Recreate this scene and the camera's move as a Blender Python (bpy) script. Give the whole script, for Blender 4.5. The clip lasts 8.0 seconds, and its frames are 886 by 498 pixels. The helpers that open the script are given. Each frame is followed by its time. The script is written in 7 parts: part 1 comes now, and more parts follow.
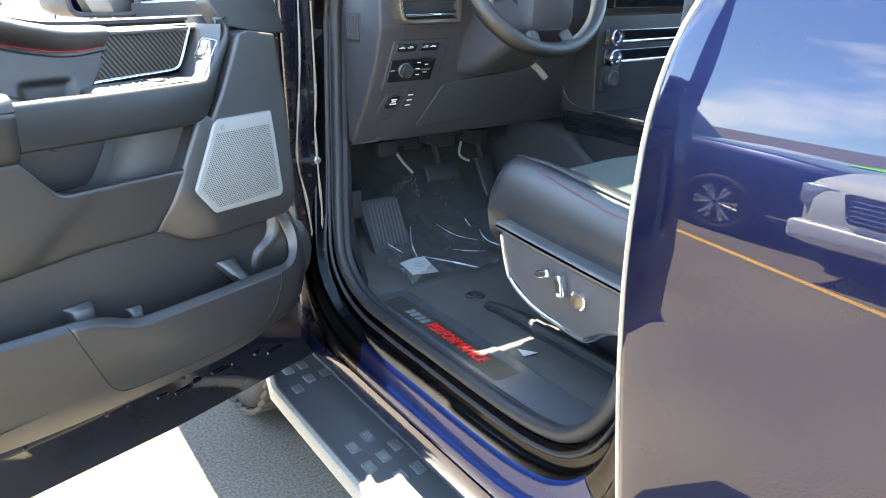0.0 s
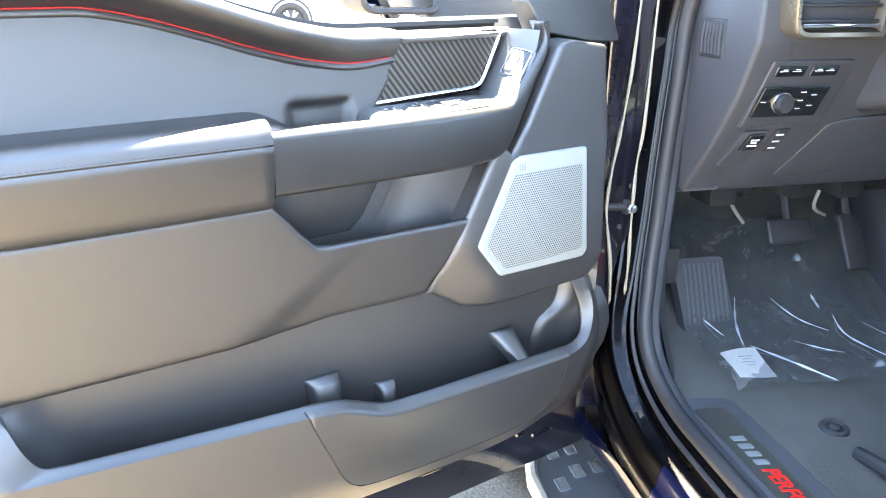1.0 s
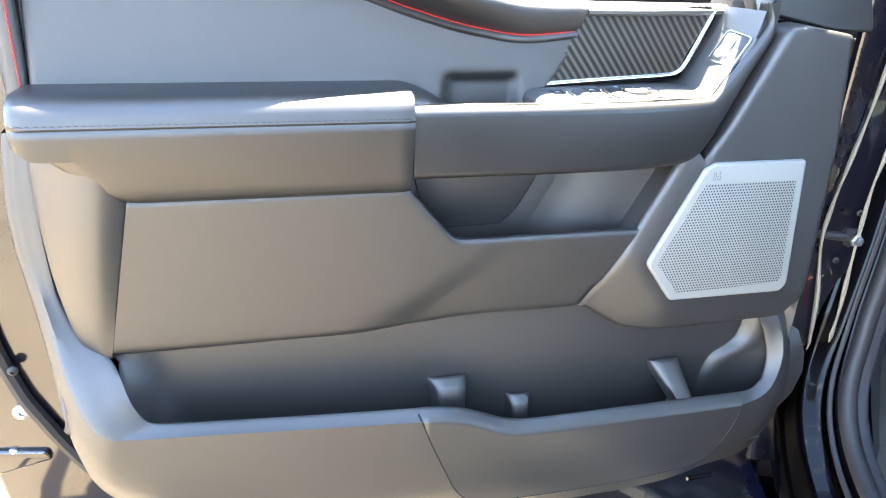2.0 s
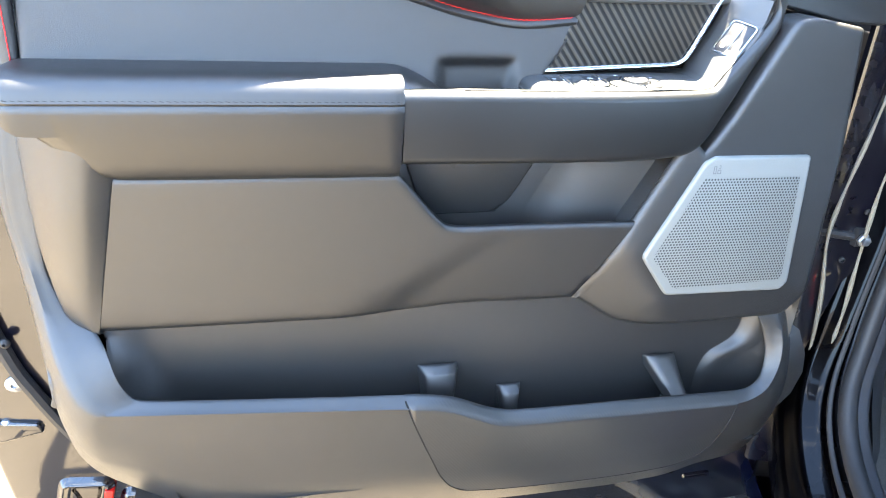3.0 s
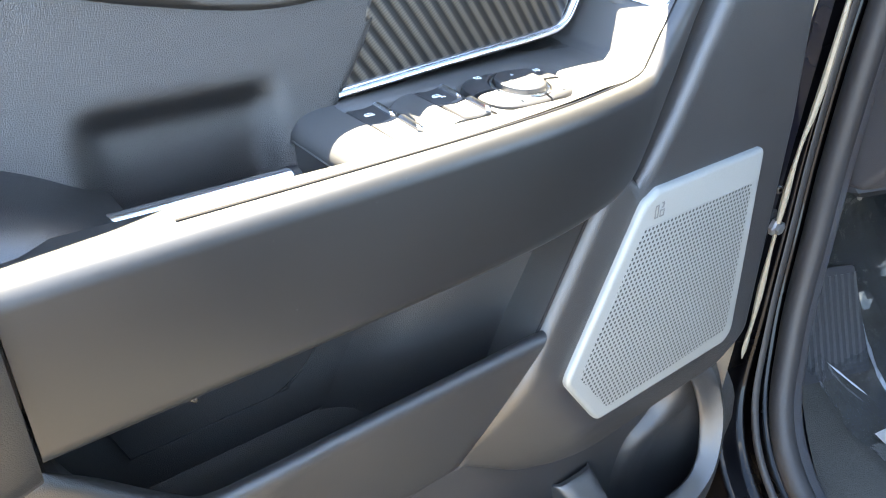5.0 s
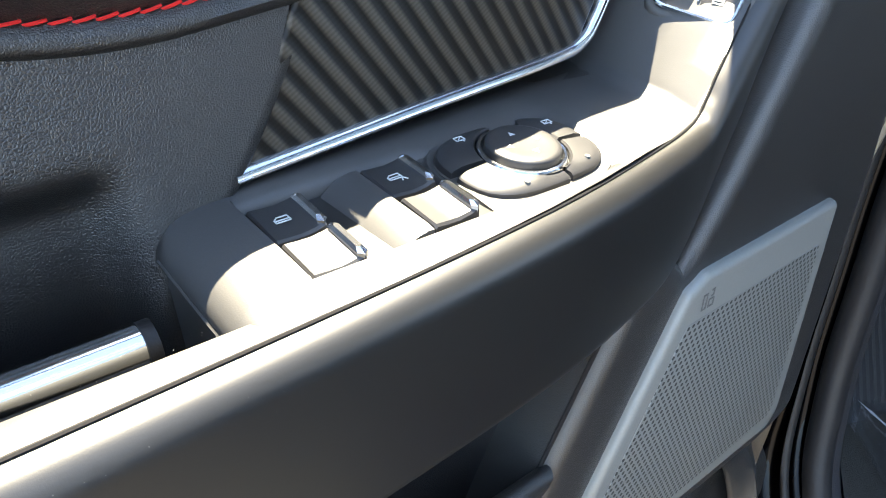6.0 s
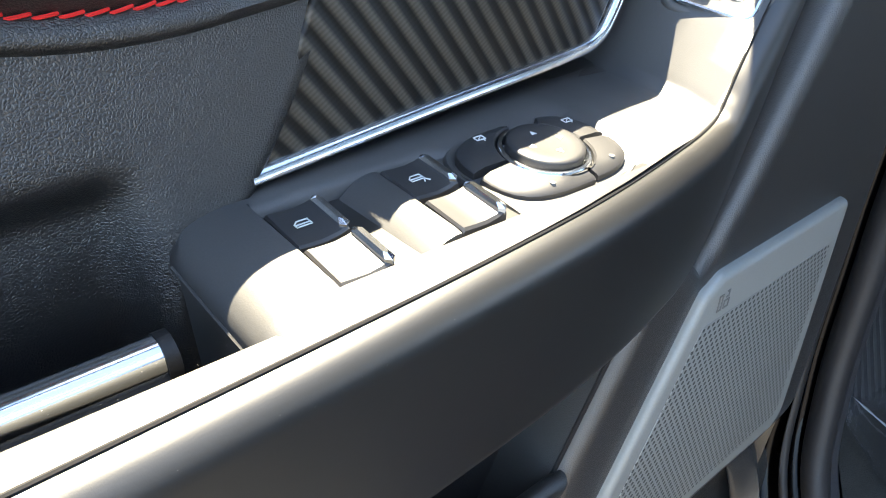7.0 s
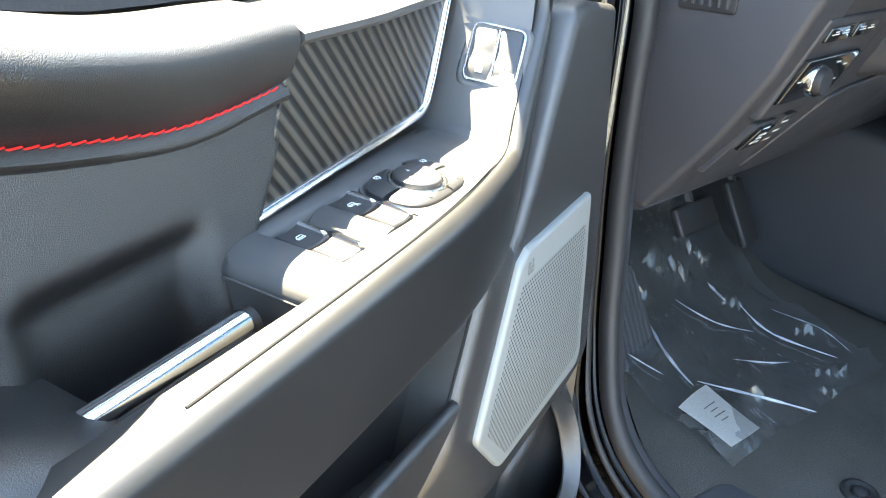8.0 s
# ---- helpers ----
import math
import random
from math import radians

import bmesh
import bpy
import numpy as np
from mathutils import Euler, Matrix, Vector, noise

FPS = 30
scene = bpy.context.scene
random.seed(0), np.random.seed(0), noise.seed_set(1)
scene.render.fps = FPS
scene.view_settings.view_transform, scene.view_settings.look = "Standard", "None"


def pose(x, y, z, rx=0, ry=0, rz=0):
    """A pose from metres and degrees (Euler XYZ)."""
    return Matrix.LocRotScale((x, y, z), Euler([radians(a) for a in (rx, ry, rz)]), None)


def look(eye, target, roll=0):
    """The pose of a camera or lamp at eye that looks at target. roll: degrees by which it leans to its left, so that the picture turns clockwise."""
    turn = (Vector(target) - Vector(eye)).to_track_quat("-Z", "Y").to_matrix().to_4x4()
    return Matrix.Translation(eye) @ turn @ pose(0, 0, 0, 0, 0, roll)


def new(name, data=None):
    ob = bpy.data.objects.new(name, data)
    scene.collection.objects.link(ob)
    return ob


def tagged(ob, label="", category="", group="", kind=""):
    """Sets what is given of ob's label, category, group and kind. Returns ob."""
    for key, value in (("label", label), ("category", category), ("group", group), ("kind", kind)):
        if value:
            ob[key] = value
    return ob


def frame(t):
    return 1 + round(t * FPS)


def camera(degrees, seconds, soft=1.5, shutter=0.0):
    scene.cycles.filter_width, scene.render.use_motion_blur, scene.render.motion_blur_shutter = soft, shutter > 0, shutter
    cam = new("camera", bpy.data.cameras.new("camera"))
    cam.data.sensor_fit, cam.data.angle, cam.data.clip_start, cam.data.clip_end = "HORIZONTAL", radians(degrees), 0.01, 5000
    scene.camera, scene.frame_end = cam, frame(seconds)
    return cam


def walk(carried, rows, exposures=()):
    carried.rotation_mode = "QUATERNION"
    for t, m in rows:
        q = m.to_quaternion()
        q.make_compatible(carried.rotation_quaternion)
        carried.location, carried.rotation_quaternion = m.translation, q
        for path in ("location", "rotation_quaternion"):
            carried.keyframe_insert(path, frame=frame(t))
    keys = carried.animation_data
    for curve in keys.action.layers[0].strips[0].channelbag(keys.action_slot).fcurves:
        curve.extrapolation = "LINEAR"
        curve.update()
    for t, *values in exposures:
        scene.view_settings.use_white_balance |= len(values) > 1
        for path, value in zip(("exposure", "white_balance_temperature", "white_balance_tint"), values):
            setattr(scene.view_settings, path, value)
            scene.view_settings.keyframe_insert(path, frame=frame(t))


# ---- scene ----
cam = camera(62.5, 8.0, soft=1.0)
PATH = [
    (0, (0.007, 0.025, 1.439), (1.049, 1.588, 0.751), -0.1),
    (0.5, (0.068, 0.26, 1.442), (0.684, 2.022, 0.723), 2.7),
    (1, (0.093, 0.452, 1.45), (0.501, 2.27, 0.725), 0.5),
    (1.5, (0.131, 0.543, 1.445), (0.132, 2.385, 0.665), 0.0),
    (3, (0.203, 0.583, 1.438), (0.02, 2.386, 0.591), 3.7),
    (3.5, (0.2, 0.6, 1.433), (0.026, 2.388, 0.554), 3.3),
    (4, (0.146, 0.733, 1.421), (0.077, 2.523, 0.532), 1.1),
    (4.5, (0.1, 0.913, 1.422), (0.55, 2.639, 0.518), 0.2),
    (4.7, (0.118, 0.99, 1.411), (0.66, 2.665, 0.463), 0.8),
    (5.8, (0.208, 1.214, 1.386), (0.789, 2.794, 0.306), 2.6),
    (6, (0.211, 1.227, 1.387), (0.794, 2.798, 0.294), 2.7),
    (6.5, (0.21, 1.239, 1.385), (0.81, 2.793, 0.279), 3.1),
    (7, (0.202, 1.24, 1.384), (0.822, 2.789, 0.281), 3.4),
    (7.5, (0.175, 1.223, 1.392), (0.892, 2.753, 0.323), 5.0),
    (8, (0.076, 1.139, 1.432), (1.236, 2.481, 0.508), 2.6),
]
EXPOSURES = [(0, 3.96, 7800, 3), (0.5, 4.58, 7800, 5), (1.0, 5.00, 8200, 6), (1.7, 4.66, 8100, 6), (3.0, 4.40, 7800, 5), (3.6, 4.40, 7800, 5), (4.1, 4.78, 8000, 5), (4.5, 4.90, 8300, 6),
             (5.8, 3.06, 8300, 5), (7.4, 3.06, 8300, 5), (8.0, 4.18, 8800, 2)]
walk(cam, [(t, look(eye, target, roll)) for t, eye, target, roll in PATH], EXPOSURES)

# ---- world and sun ----
world = bpy.data.worlds.new("sky")
scene.world = world
world.use_nodes = True
sky = world.node_tree.nodes.new("ShaderNodeTexSky")
sky.sky_type, sky.sun_disc = "NISHITA", False
SUN_TO = Vector((0.05, 0.465, 1.0)).normalized()
sky.sun_elevation = math.asin(SUN_TO.z)
sky.sun_rotation = math.atan2(SUN_TO.x, SUN_TO.y)
sky.ozone_density, sky.dust_density, sky.altitude = 3.0, 0.0, 2000
back = world.node_tree.nodes["Background"]
back.inputs[1].default_value = 0.145
wn, wl = world.node_tree.nodes, world.node_tree.links
where = wn.new("ShaderNodeTexCoord")
lift = wn.new("ShaderNodeMapping")
lift.inputs["Location"].default_value = (0, 0, 0.12)
wl.new(where.outputs["Generated"], lift.inputs["Vector"])
wl.new(lift.outputs[0], sky.inputs["Vector"])
rich = wn.new("ShaderNodeHueSaturation")
rich.inputs["Saturation"].default_value = 1.0
wl.new(sky.outputs[0], rich.inputs["Color"])
flat_sky = wn.new("ShaderNodeMapping")
flat_sky.inputs["Scale"].default_value = (2.2, 2.2, 7.0)
wl.new(where.outputs["Generated"], flat_sky.inputs["Vector"])
puffs = wn.new("ShaderNodeTexNoise")
puffs.inputs["Scale"].default_value, puffs.inputs["Detail"].default_value, puffs.inputs["Roughness"].default_value = 1.4, 6, 0.55
wl.new(flat_sky.outputs[0], puffs.inputs["Vector"])
cover = wn.new("ShaderNodeMapRange")
cover.inputs[1].default_value, cover.inputs[2].default_value, cover.inputs[4].default_value = 0.53, 0.72, 0.8
wl.new(puffs.outputs[0], cover.inputs[0])
clouds = wn.new("ShaderNodeMixRGB")
clouds.inputs[2].default_value = (7.0, 7.2, 7.6, 1)
wl.new(cover.outputs[0], clouds.inputs[0])
wl.new(rich.outputs[0], clouds.inputs[1])
wl.new(clouds.outputs[0], back.inputs[0])
sun = new("sun", bpy.data.lights.new("sun", "SUN"))
sun.data.energy, sun.data.angle, sun.data.color = 5.0, radians(0.5), (1.0, 0.95, 0.87)
sun.matrix_world = look(SUN_TO * 30, (0, 0, 0))


# ---- materials ----
def material(name, base, rough=0.5, metal=0.0, vary=0.15, grain=300.0, bump=0.0, large=8.0, coat=0.0, spec=0.5, rough_vary=0.08):
    """Principled surface with colour variation at two scales, uneven gloss and a fine relief."""
    m = bpy.data.materials.new(name)
    m.use_nodes = True
    nt = m.node_tree
    bsdf = nt.nodes["Principled BSDF"]
    tc = nt.nodes.new("ShaderNodeTexCoord")
    fine, wide = nt.nodes.new("ShaderNodeTexNoise"), nt.nodes.new("ShaderNodeTexNoise")
    fine.inputs["Scale"].default_value, wide.inputs["Scale"].default_value = grain, large
    fine.inputs["Detail"].default_value, wide.inputs["Detail"].default_value = 3, 4
    nt.links.new(tc.outputs["Object"], fine.inputs["Vector"])
    nt.links.new(tc.outputs["Object"], wide.inputs["Vector"])
    add = nt.nodes.new("ShaderNodeMath")
    add.operation = "MULTIPLY_ADD"
    nt.links.new(wide.outputs[0], add.inputs[0])
    add.inputs[1].default_value = 0.6
    nt.links.new(fine.outputs[0], add.inputs[2])
    ramp = nt.nodes.new("ShaderNodeMapRange")
    ramp.inputs[1].default_value, ramp.inputs[2].default_value = 0.4, 1.2
    ramp.inputs[3].default_value, ramp.inputs[4].default_value = 1 - vary, 1 + vary
    nt.links.new(add.outputs[0], ramp.inputs[0])
    mix = nt.nodes.new("ShaderNodeVectorMath")
    mix.operation = "SCALE"
    mix.inputs[0].default_value = base
    nt.links.new(ramp.outputs[0], mix.inputs["Scale"])
    nt.links.new(mix.outputs[0], bsdf.inputs["Base Color"])
    rr = nt.nodes.new("ShaderNodeMapRange")
    rr.inputs[1].default_value, rr.inputs[2].default_value = 0.3, 0.7
    rr.inputs[3].default_value, rr.inputs[4].default_value = max(rough - rough_vary, 0.02), min(rough + rough_vary, 1)
    nt.links.new(wide.outputs[0], rr.inputs[0])
    nt.links.new(rr.outputs[0], bsdf.inputs["Roughness"])
    bsdf.inputs["Metallic"].default_value = metal
    bsdf.inputs["Coat Weight"].default_value = coat
    bsdf.inputs["Coat Roughness"].default_value = 0.03
    bsdf.inputs["Specular IOR Level"].default_value = spec
    if bump:
        b = nt.nodes.new("ShaderNodeBump")
        b.inputs["Strength"].default_value = bump
        b.inputs["Distance"].default_value = 0.001
        nt.links.new(fine.outputs[0], b.inputs["Height"])
        nt.links.new(b.outputs[0], bsdf.inputs["Normal"])
    return m


def leather_material(name, base, rough=0.5, scale=420.0, bump=0.35):
    """Grained vinyl: small cells pressed into the skin."""
    m = material(name, base, rough, vary=0.12, grain=90, large=6, spec=1.0, rough_vary=0.025)
    nt = m.node_tree
    tc = nt.nodes.new("ShaderNodeTexCoord")
    cells = nt.nodes.new("ShaderNodeTexVoronoi")
    cells.feature = "DISTANCE_TO_EDGE"
    cells.inputs["Scale"].default_value = scale
    warp = nt.nodes.new("ShaderNodeTexNoise")
    warp.inputs["Scale"].default_value = scale * 0.6
    nt.links.new(tc.outputs["Object"], warp.inputs["Vector"])
    add = nt.nodes.new("ShaderNodeMixRGB")
    add.inputs[0].default_value = 0.0008
    nt.links.new(tc.outputs["Object"], add.inputs[1])
    nt.links.new(warp.outputs[1], add.inputs[2])
    nt.links.new(add.outputs[0], cells.inputs["Vector"])
    clip = nt.nodes.new("ShaderNodeMapRange")
    clip.inputs[2].default_value = 0.25
    nt.links.new(cells.outputs["Distance"], clip.inputs[0])
    b = nt.nodes.new("ShaderNodeBump")
    b.inputs["Strength"].default_value, b.inputs["Distance"].default_value = bump, 0.0006
    nt.links.new(clip.outputs[0], b.inputs["Height"])
    nt.links.new(b.outputs[0], nt.nodes["Principled BSDF"].inputs["Normal"])
    return m


TRIM = leather_material("moulded_trim", (0.0245, 0.0245, 0.0250), 0.38, 900, 0.22)
TRIM.node_tree.nodes["Principled BSDF"].inputs["IOR"].default_value = 1.53
VINYL = leather_material("grained_vinyl", (0.0062, 0.0060, 0.0062), 0.40, 1000, 0.34)
VINYL.node_tree.nodes["Principled BSDF"].inputs["IOR"].default_value = 1.56
INSERT_VINYL = leather_material("insert_vinyl", (0.0215, 0.0212, 0.0214), 0.38, 1000, 0.22)
INSERT_VINYL.node_tree.nodes["Principled BSDF"].inputs["IOR"].default_value = 1.56
PAD_VINYL = leather_material("smooth_pad_vinyl", (0.0125, 0.0125, 0.0130), 0.38, 1000, 0.16)
PAD_VINYL.node_tree.nodes["Principled BSDF"].inputs["IOR"].default_value = 1.52
SOFT_PLASTIC = material("satin_black_plastic", (0.062, 0.062, 0.062), 0.47, grain=1800, bump=0.05, rough_vary=0.04, spec=1.0)
HANDLE_PLASTIC = material("smooth_handle_plastic", (0.0135, 0.0135, 0.0135), 0.40, spec=1.0, grain=1800, bump=0.03, rough_vary=0.04)
GLOSS_PLASTIC = material("switch_plastic", (0.028, 0.028, 0.030), 0.46, spec=0.8, grain=1500, bump=0.04)
DARK_PLASTIC = material("dark_plastic", (0.022, 0.023, 0.026), 0.55, grain=600, bump=0.25)
GREY_PLASTIC = material("grey_dash_plastic", (0.042, 0.043, 0.049), 0.5, grain=800, bump=0.3)
RUBBER = material("rubber", (0.020, 0.020, 0.022), 0.55, grain=250, bump=0.2)
PAINT = material("dark_blue_paint", (0.0010, 0.0046, 0.034), 0.28, 0.7, vary=0.25, grain=2500, coat=1.0, spec=0.3, rough_vary=0.02)
PAINT.node_tree.nodes["Principled BSDF"].inputs["Coat IOR"].default_value = 1.52
PAINT.node_tree.nodes["Principled BSDF"].inputs["Coat Roughness"].default_value = 0.008
PAINT_INNER = material("dark_inner_paint", (0.004, 0.004, 0.009), 0.30, 0.0, vary=0.3, grain=60, coat=1.0, spec=0.3, rough_vary=0.05, bump=0.03)
PAINT_INNER.node_tree.nodes["Principled BSDF"].inputs["Coat IOR"].default_value = 1.8
CHROME = material("satin_chrome", (0.75, 0.78, 0.82), 0.16, 1.0, vary=0.04, rough_vary=0.04)
SILVER = material("silver_grille", (0.29, 0.305, 0.295), 0.45, 0.25, vary=0.06, grain=900)
CARPET = material("carpet", (0.080, 0.078, 0.072), 0.95, vary=0.5, grain=700, bump=1.0, spec=0.1)
RED_THREAD = material("red_thread", (0.75, 0.02, 0.02), 0.6, grain=2000)
GREY_THREAD = material("grey_thread", (0.014, 0.014, 0.017), 0.7, grain=2000)
RED_PRINT = material("red_print", (0.80, 0.015, 0.010), 0.45)
WHITE_PRINT = material("white_print", (0.75, 0.78, 0.80), 0.5)
GREY_PRINT = material("grey_print", (0.16, 0.17, 0.17), 0.5)
PAPER = material("paper", (0.78, 0.77, 0.74), 0.7)
ASPHALT = material("asphalt", (0.136, 0.115, 0.090), 0.9, vary=0.75, grain=110, bump=0.9, large=0.9, spec=0.2)
YELLOW = material("yellow_road_paint", (0.62, 0.34, 0.05), 0.7, vary=0.3, grain=60)
TYRE = material("tyre_rubber", (0.030, 0.028, 0.026), 0.8, vary=0.3, grain=80, bump=0.5)
TYRE_DUSTY = material("dusty_tread", (0.062, 0.046, 0.030), 0.9, vary=0.4, grain=60, bump=0.5)
ALLOY = material("alloy", (0.45, 0.46, 0.48), 0.3, 0.9)
BOARD = material("step_aluminium_black", (0.10, 0.105, 0.11), 0.5, 0.0, grain=700, bump=0.5)
GRIP = material("grip_tape", (0.17, 0.17, 0.155), 0.8, vary=0.6, grain=350, bump=1.0)
WHITE_PAINT = material("white_car_paint", (0.78, 0.78, 0.77), 0.3, coat=1.0, vary=0.03)


def glass_material(name, tint=(1, 1, 1), rough=0.0):
    m = bpy.data.materials.new(name)
    m.use_nodes = True
    b = m.node_tree.nodes["Principled BSDF"]
    b.inputs["Base Color"].default_value = (*tint, 1)
    b.inputs["Roughness"].default_value = rough
    b.inputs["Transmission Weight"].default_value = 1.0
    b.inputs["IOR"].default_value = 1.1
    return m


GLASS = glass_material("window_glass", (0.92, 0.95, 0.93))
DARK_GLASS = material("dark_glass", (0.01, 0.012, 0.014), 0.03, coat=1.0, vary=0.05)


def thin_film(name, pass_colour, gloss, rough, haze=0.0):
    """A thin clear sheet: light goes straight through, a share is reflected."""
    m = bpy.data.materials.new(name)
    m.use_nodes = True
    nt = m.node_tree
    nt.nodes.remove(nt.nodes["Principled BSDF"])
    clear, shine, mix = nt.nodes.new("ShaderNodeBsdfTransparent"), nt.nodes.new("ShaderNodeBsdfGlossy"), nt.nodes.new("ShaderNodeMixShader")
    clear.inputs[0].default_value = (*pass_colour, 1)
    shine.inputs["Roughness"].default_value = rough
    mix.inputs[0].default_value = gloss
    nt.links.new(clear.outputs[0], mix.inputs[1])
    nt.links.new(shine.outputs[0], mix.inputs[2])
    last = mix
    if haze:
        milk, blend = nt.nodes.new("ShaderNodeBsdfDiffuse"), nt.nodes.new("ShaderNodeMixShader")
        milk.inputs[0].default_value = (0.7, 0.72, 0.74, 1)
        blend.inputs[0].default_value = haze
        nt.links.new(mix.outputs[0], blend.inputs[1])
        nt.links.new(milk.outputs[0], blend.inputs[2])
        last = blend
    nt.links.new(last.outputs[0], nt.nodes["Material Output"].inputs[0])
    return m


FILM = thin_film("plastic_film", (0.86, 0.88, 0.90), 0.22, 0.13, 0.035)
MOONROOF = thin_film("tinted_roof_glass", (0.30, 0.32, 0.30), 0.06, 0.0)


def carbon_material():
    """Twill weave: slanting bands, each of short strands."""
    m = bpy.data.materials.new("carbon_twill")
    m.use_nodes = True
    nt = m.node_tree
    bsdf = nt.nodes["Principled BSDF"]
    tc = nt.nodes.new("ShaderNodeTexCoord")
    def wave(angle, period, profile="SIN"):
        mp = nt.nodes.new("ShaderNodeMapping")
        mp.inputs["Rotation"].default_value = (0, radians(angle), 0)
        nt.links.new(tc.outputs["Object"], mp.inputs["Vector"])
        w = nt.nodes.new("ShaderNodeTexWave")
        w.wave_type, w.bands_direction, w.wave_profile = "BANDS", "X", profile
        w.inputs["Scale"].default_value = 2 * math.pi / (20 * period)
        w.inputs["Distortion"].default_value = 0.0
        nt.links.new(mp.outputs[0], w.inputs["Vector"])
        return w
    bands = wave(38, 0.0080)
    strands = wave(-62, 0.0016, "TRI")
    ramp = nt.nodes.new("ShaderNodeValToRGB")
    ramp.color_ramp.elements[0].position, ramp.color_ramp.elements[0].color = 0.25, (0.012, 0.011, 0.010, 1)
    ramp.color_ramp.elements[1].position, ramp.color_ramp.elements[1].color = 0.85, (0.100, 0.086, 0.068, 1)
    nt.links.new(bands.outputs["Fac"], ramp.inputs[0])
    dark = nt.nodes.new("ShaderNodeMixRGB")
    dark.blend_type = "MULTIPLY"
    dark.inputs[0].default_value = 0.35
    nt.links.new(ramp.outputs[0], dark.inputs[1])
    nt.links.new(strands.outputs["Color"], dark.inputs[2])
    nt.links.new(dark.outputs[0], bsdf.inputs["Base Color"])
    b = nt.nodes.new("ShaderNodeBump")
    b.inputs["Strength"].default_value, b.inputs["Distance"].default_value = 0.5, 0.001
    nt.links.new(bands.outputs["Fac"], b.inputs["Height"])
    nt.links.new(b.outputs[0], bsdf.inputs["Normal"])
    bsdf.inputs["Roughness"].default_value = 0.42
    bsdf.inputs["Metallic"].default_value = 0.3
    return m


CARBON = carbon_material()


def perforated_material():
    """Silver sheet with round holes in a staggered grid."""
    m = SILVER.copy()
    m.name = "perforated_silver"
    nt = m.node_tree
    bsdf = nt.nodes["Principled BSDF"]
    tc = nt.nodes.new("ShaderNodeTexCoord")
    sep = nt.nodes.new("ShaderNodeSeparateXYZ")
    nt.links.new(tc.outputs["Object"], sep.inputs[0])
    def op(kind, a, b=None):
        n = nt.nodes.new("ShaderNodeMath")
        n.operation = kind
        for k, v in enumerate((a, b)):
            if v is None:
                continue
            if isinstance(v, (int, float)):
                n.inputs[k].default_value = v
            else:
                nt.links.new(v, n.inputs[k])
        return n.outputs[0]
    pitch = 0.0042
    row = op("DIVIDE", sep.outputs[2], pitch * 0.866)
    odd = op("MULTIPLY", op("MODULO", op("ADD", op("FLOOR", row), 2000), 2), 0.5)
    col = op("ADD", op("DIVIDE", sep.outputs[0], pitch), odd)
    fx = op("SUBTRACT", op("FRACT", op("ADD", col, 500)), 0.5)
    fz = op("MULTIPLY", op("SUBTRACT", op("FRACT", op("ADD", row, 500)), 0.5), 0.866)
    dist = op("SQRT", op("ADD", op("MULTIPLY", fx, fx), op("MULTIPLY", fz, fz)))
    edge = nt.nodes.new("ShaderNodeMapRange")
    edge.inputs[1].default_value, edge.inputs[2].default_value = 0.24, 0.33
    nt.links.new(dist, edge.inputs[0])
    old = bsdf.inputs["Base Color"].links[0].from_socket
    mix = nt.nodes.new("ShaderNodeMixRGB")
    mix.inputs[1].default_value = (0.05, 0.055, 0.055, 1)
    nt.links.new(edge.outputs[0], mix.inputs[0])
    nt.links.new(old, mix.inputs[2])
    nt.links.new(mix.outputs[0], bsdf.inputs["Base Color"])
    b = nt.nodes.new("ShaderNodeBump")
    b.inputs["Strength"].default_value, b.inputs["Distance"].default_value = 0.6, 0.0006
    nt.links.new(edge.outputs[0], b.inputs["Height"])
    nt.links.new(b.outputs[0], bsdf.inputs["Normal"])
    return m


PERFORATED = perforated_material()


# ---- mesh helpers ----
def part(name, bm, mat, parent, label="", sharp=35):
    """Links a bmesh as one mesh object under a thing or a part."""
    bmesh.ops.recalc_face_normals(bm, faces=bm.faces)
    me = bpy.data.meshes.new(name)
    bm.to_mesh(me)
    bm.free()
    me.materials.append(mat)
    me.shade_smooth()
    me.set_sharp_from_angle(angle=radians(sharp))
    ob = new(name, me)
    if parent is not None:
        ob.parent = parent
    return tagged(ob, label)


def thing(name, m, label, category, group="", kind=""):
    root = new(name)
    root.empty_display_size = 0.1
    root.matrix_world = m
    return tagged(root, label, category, group, kind)


def grid(bm, rows, close_rows=False, close_cols=False, cap=False):
    """A sheet through rows of points; cap closes the first and last row."""
    vs = [[bm.verts.new(p) for p in r] for r in rows]
    nr, nc = len(vs), len(vs[0])
    for i in range(nr if close_rows else nr - 1):
        for j in range(nc if close_cols else nc - 1):
            a, b = vs[i], vs[(i + 1) % nr]
            bm.faces.new((a[j], a[(j + 1) % nc], b[(j + 1) % nc], b[j]))
    if cap:
        bm.faces.new(vs[0])
        bm.faces.new(list(reversed(vs[-1])))
    return vs


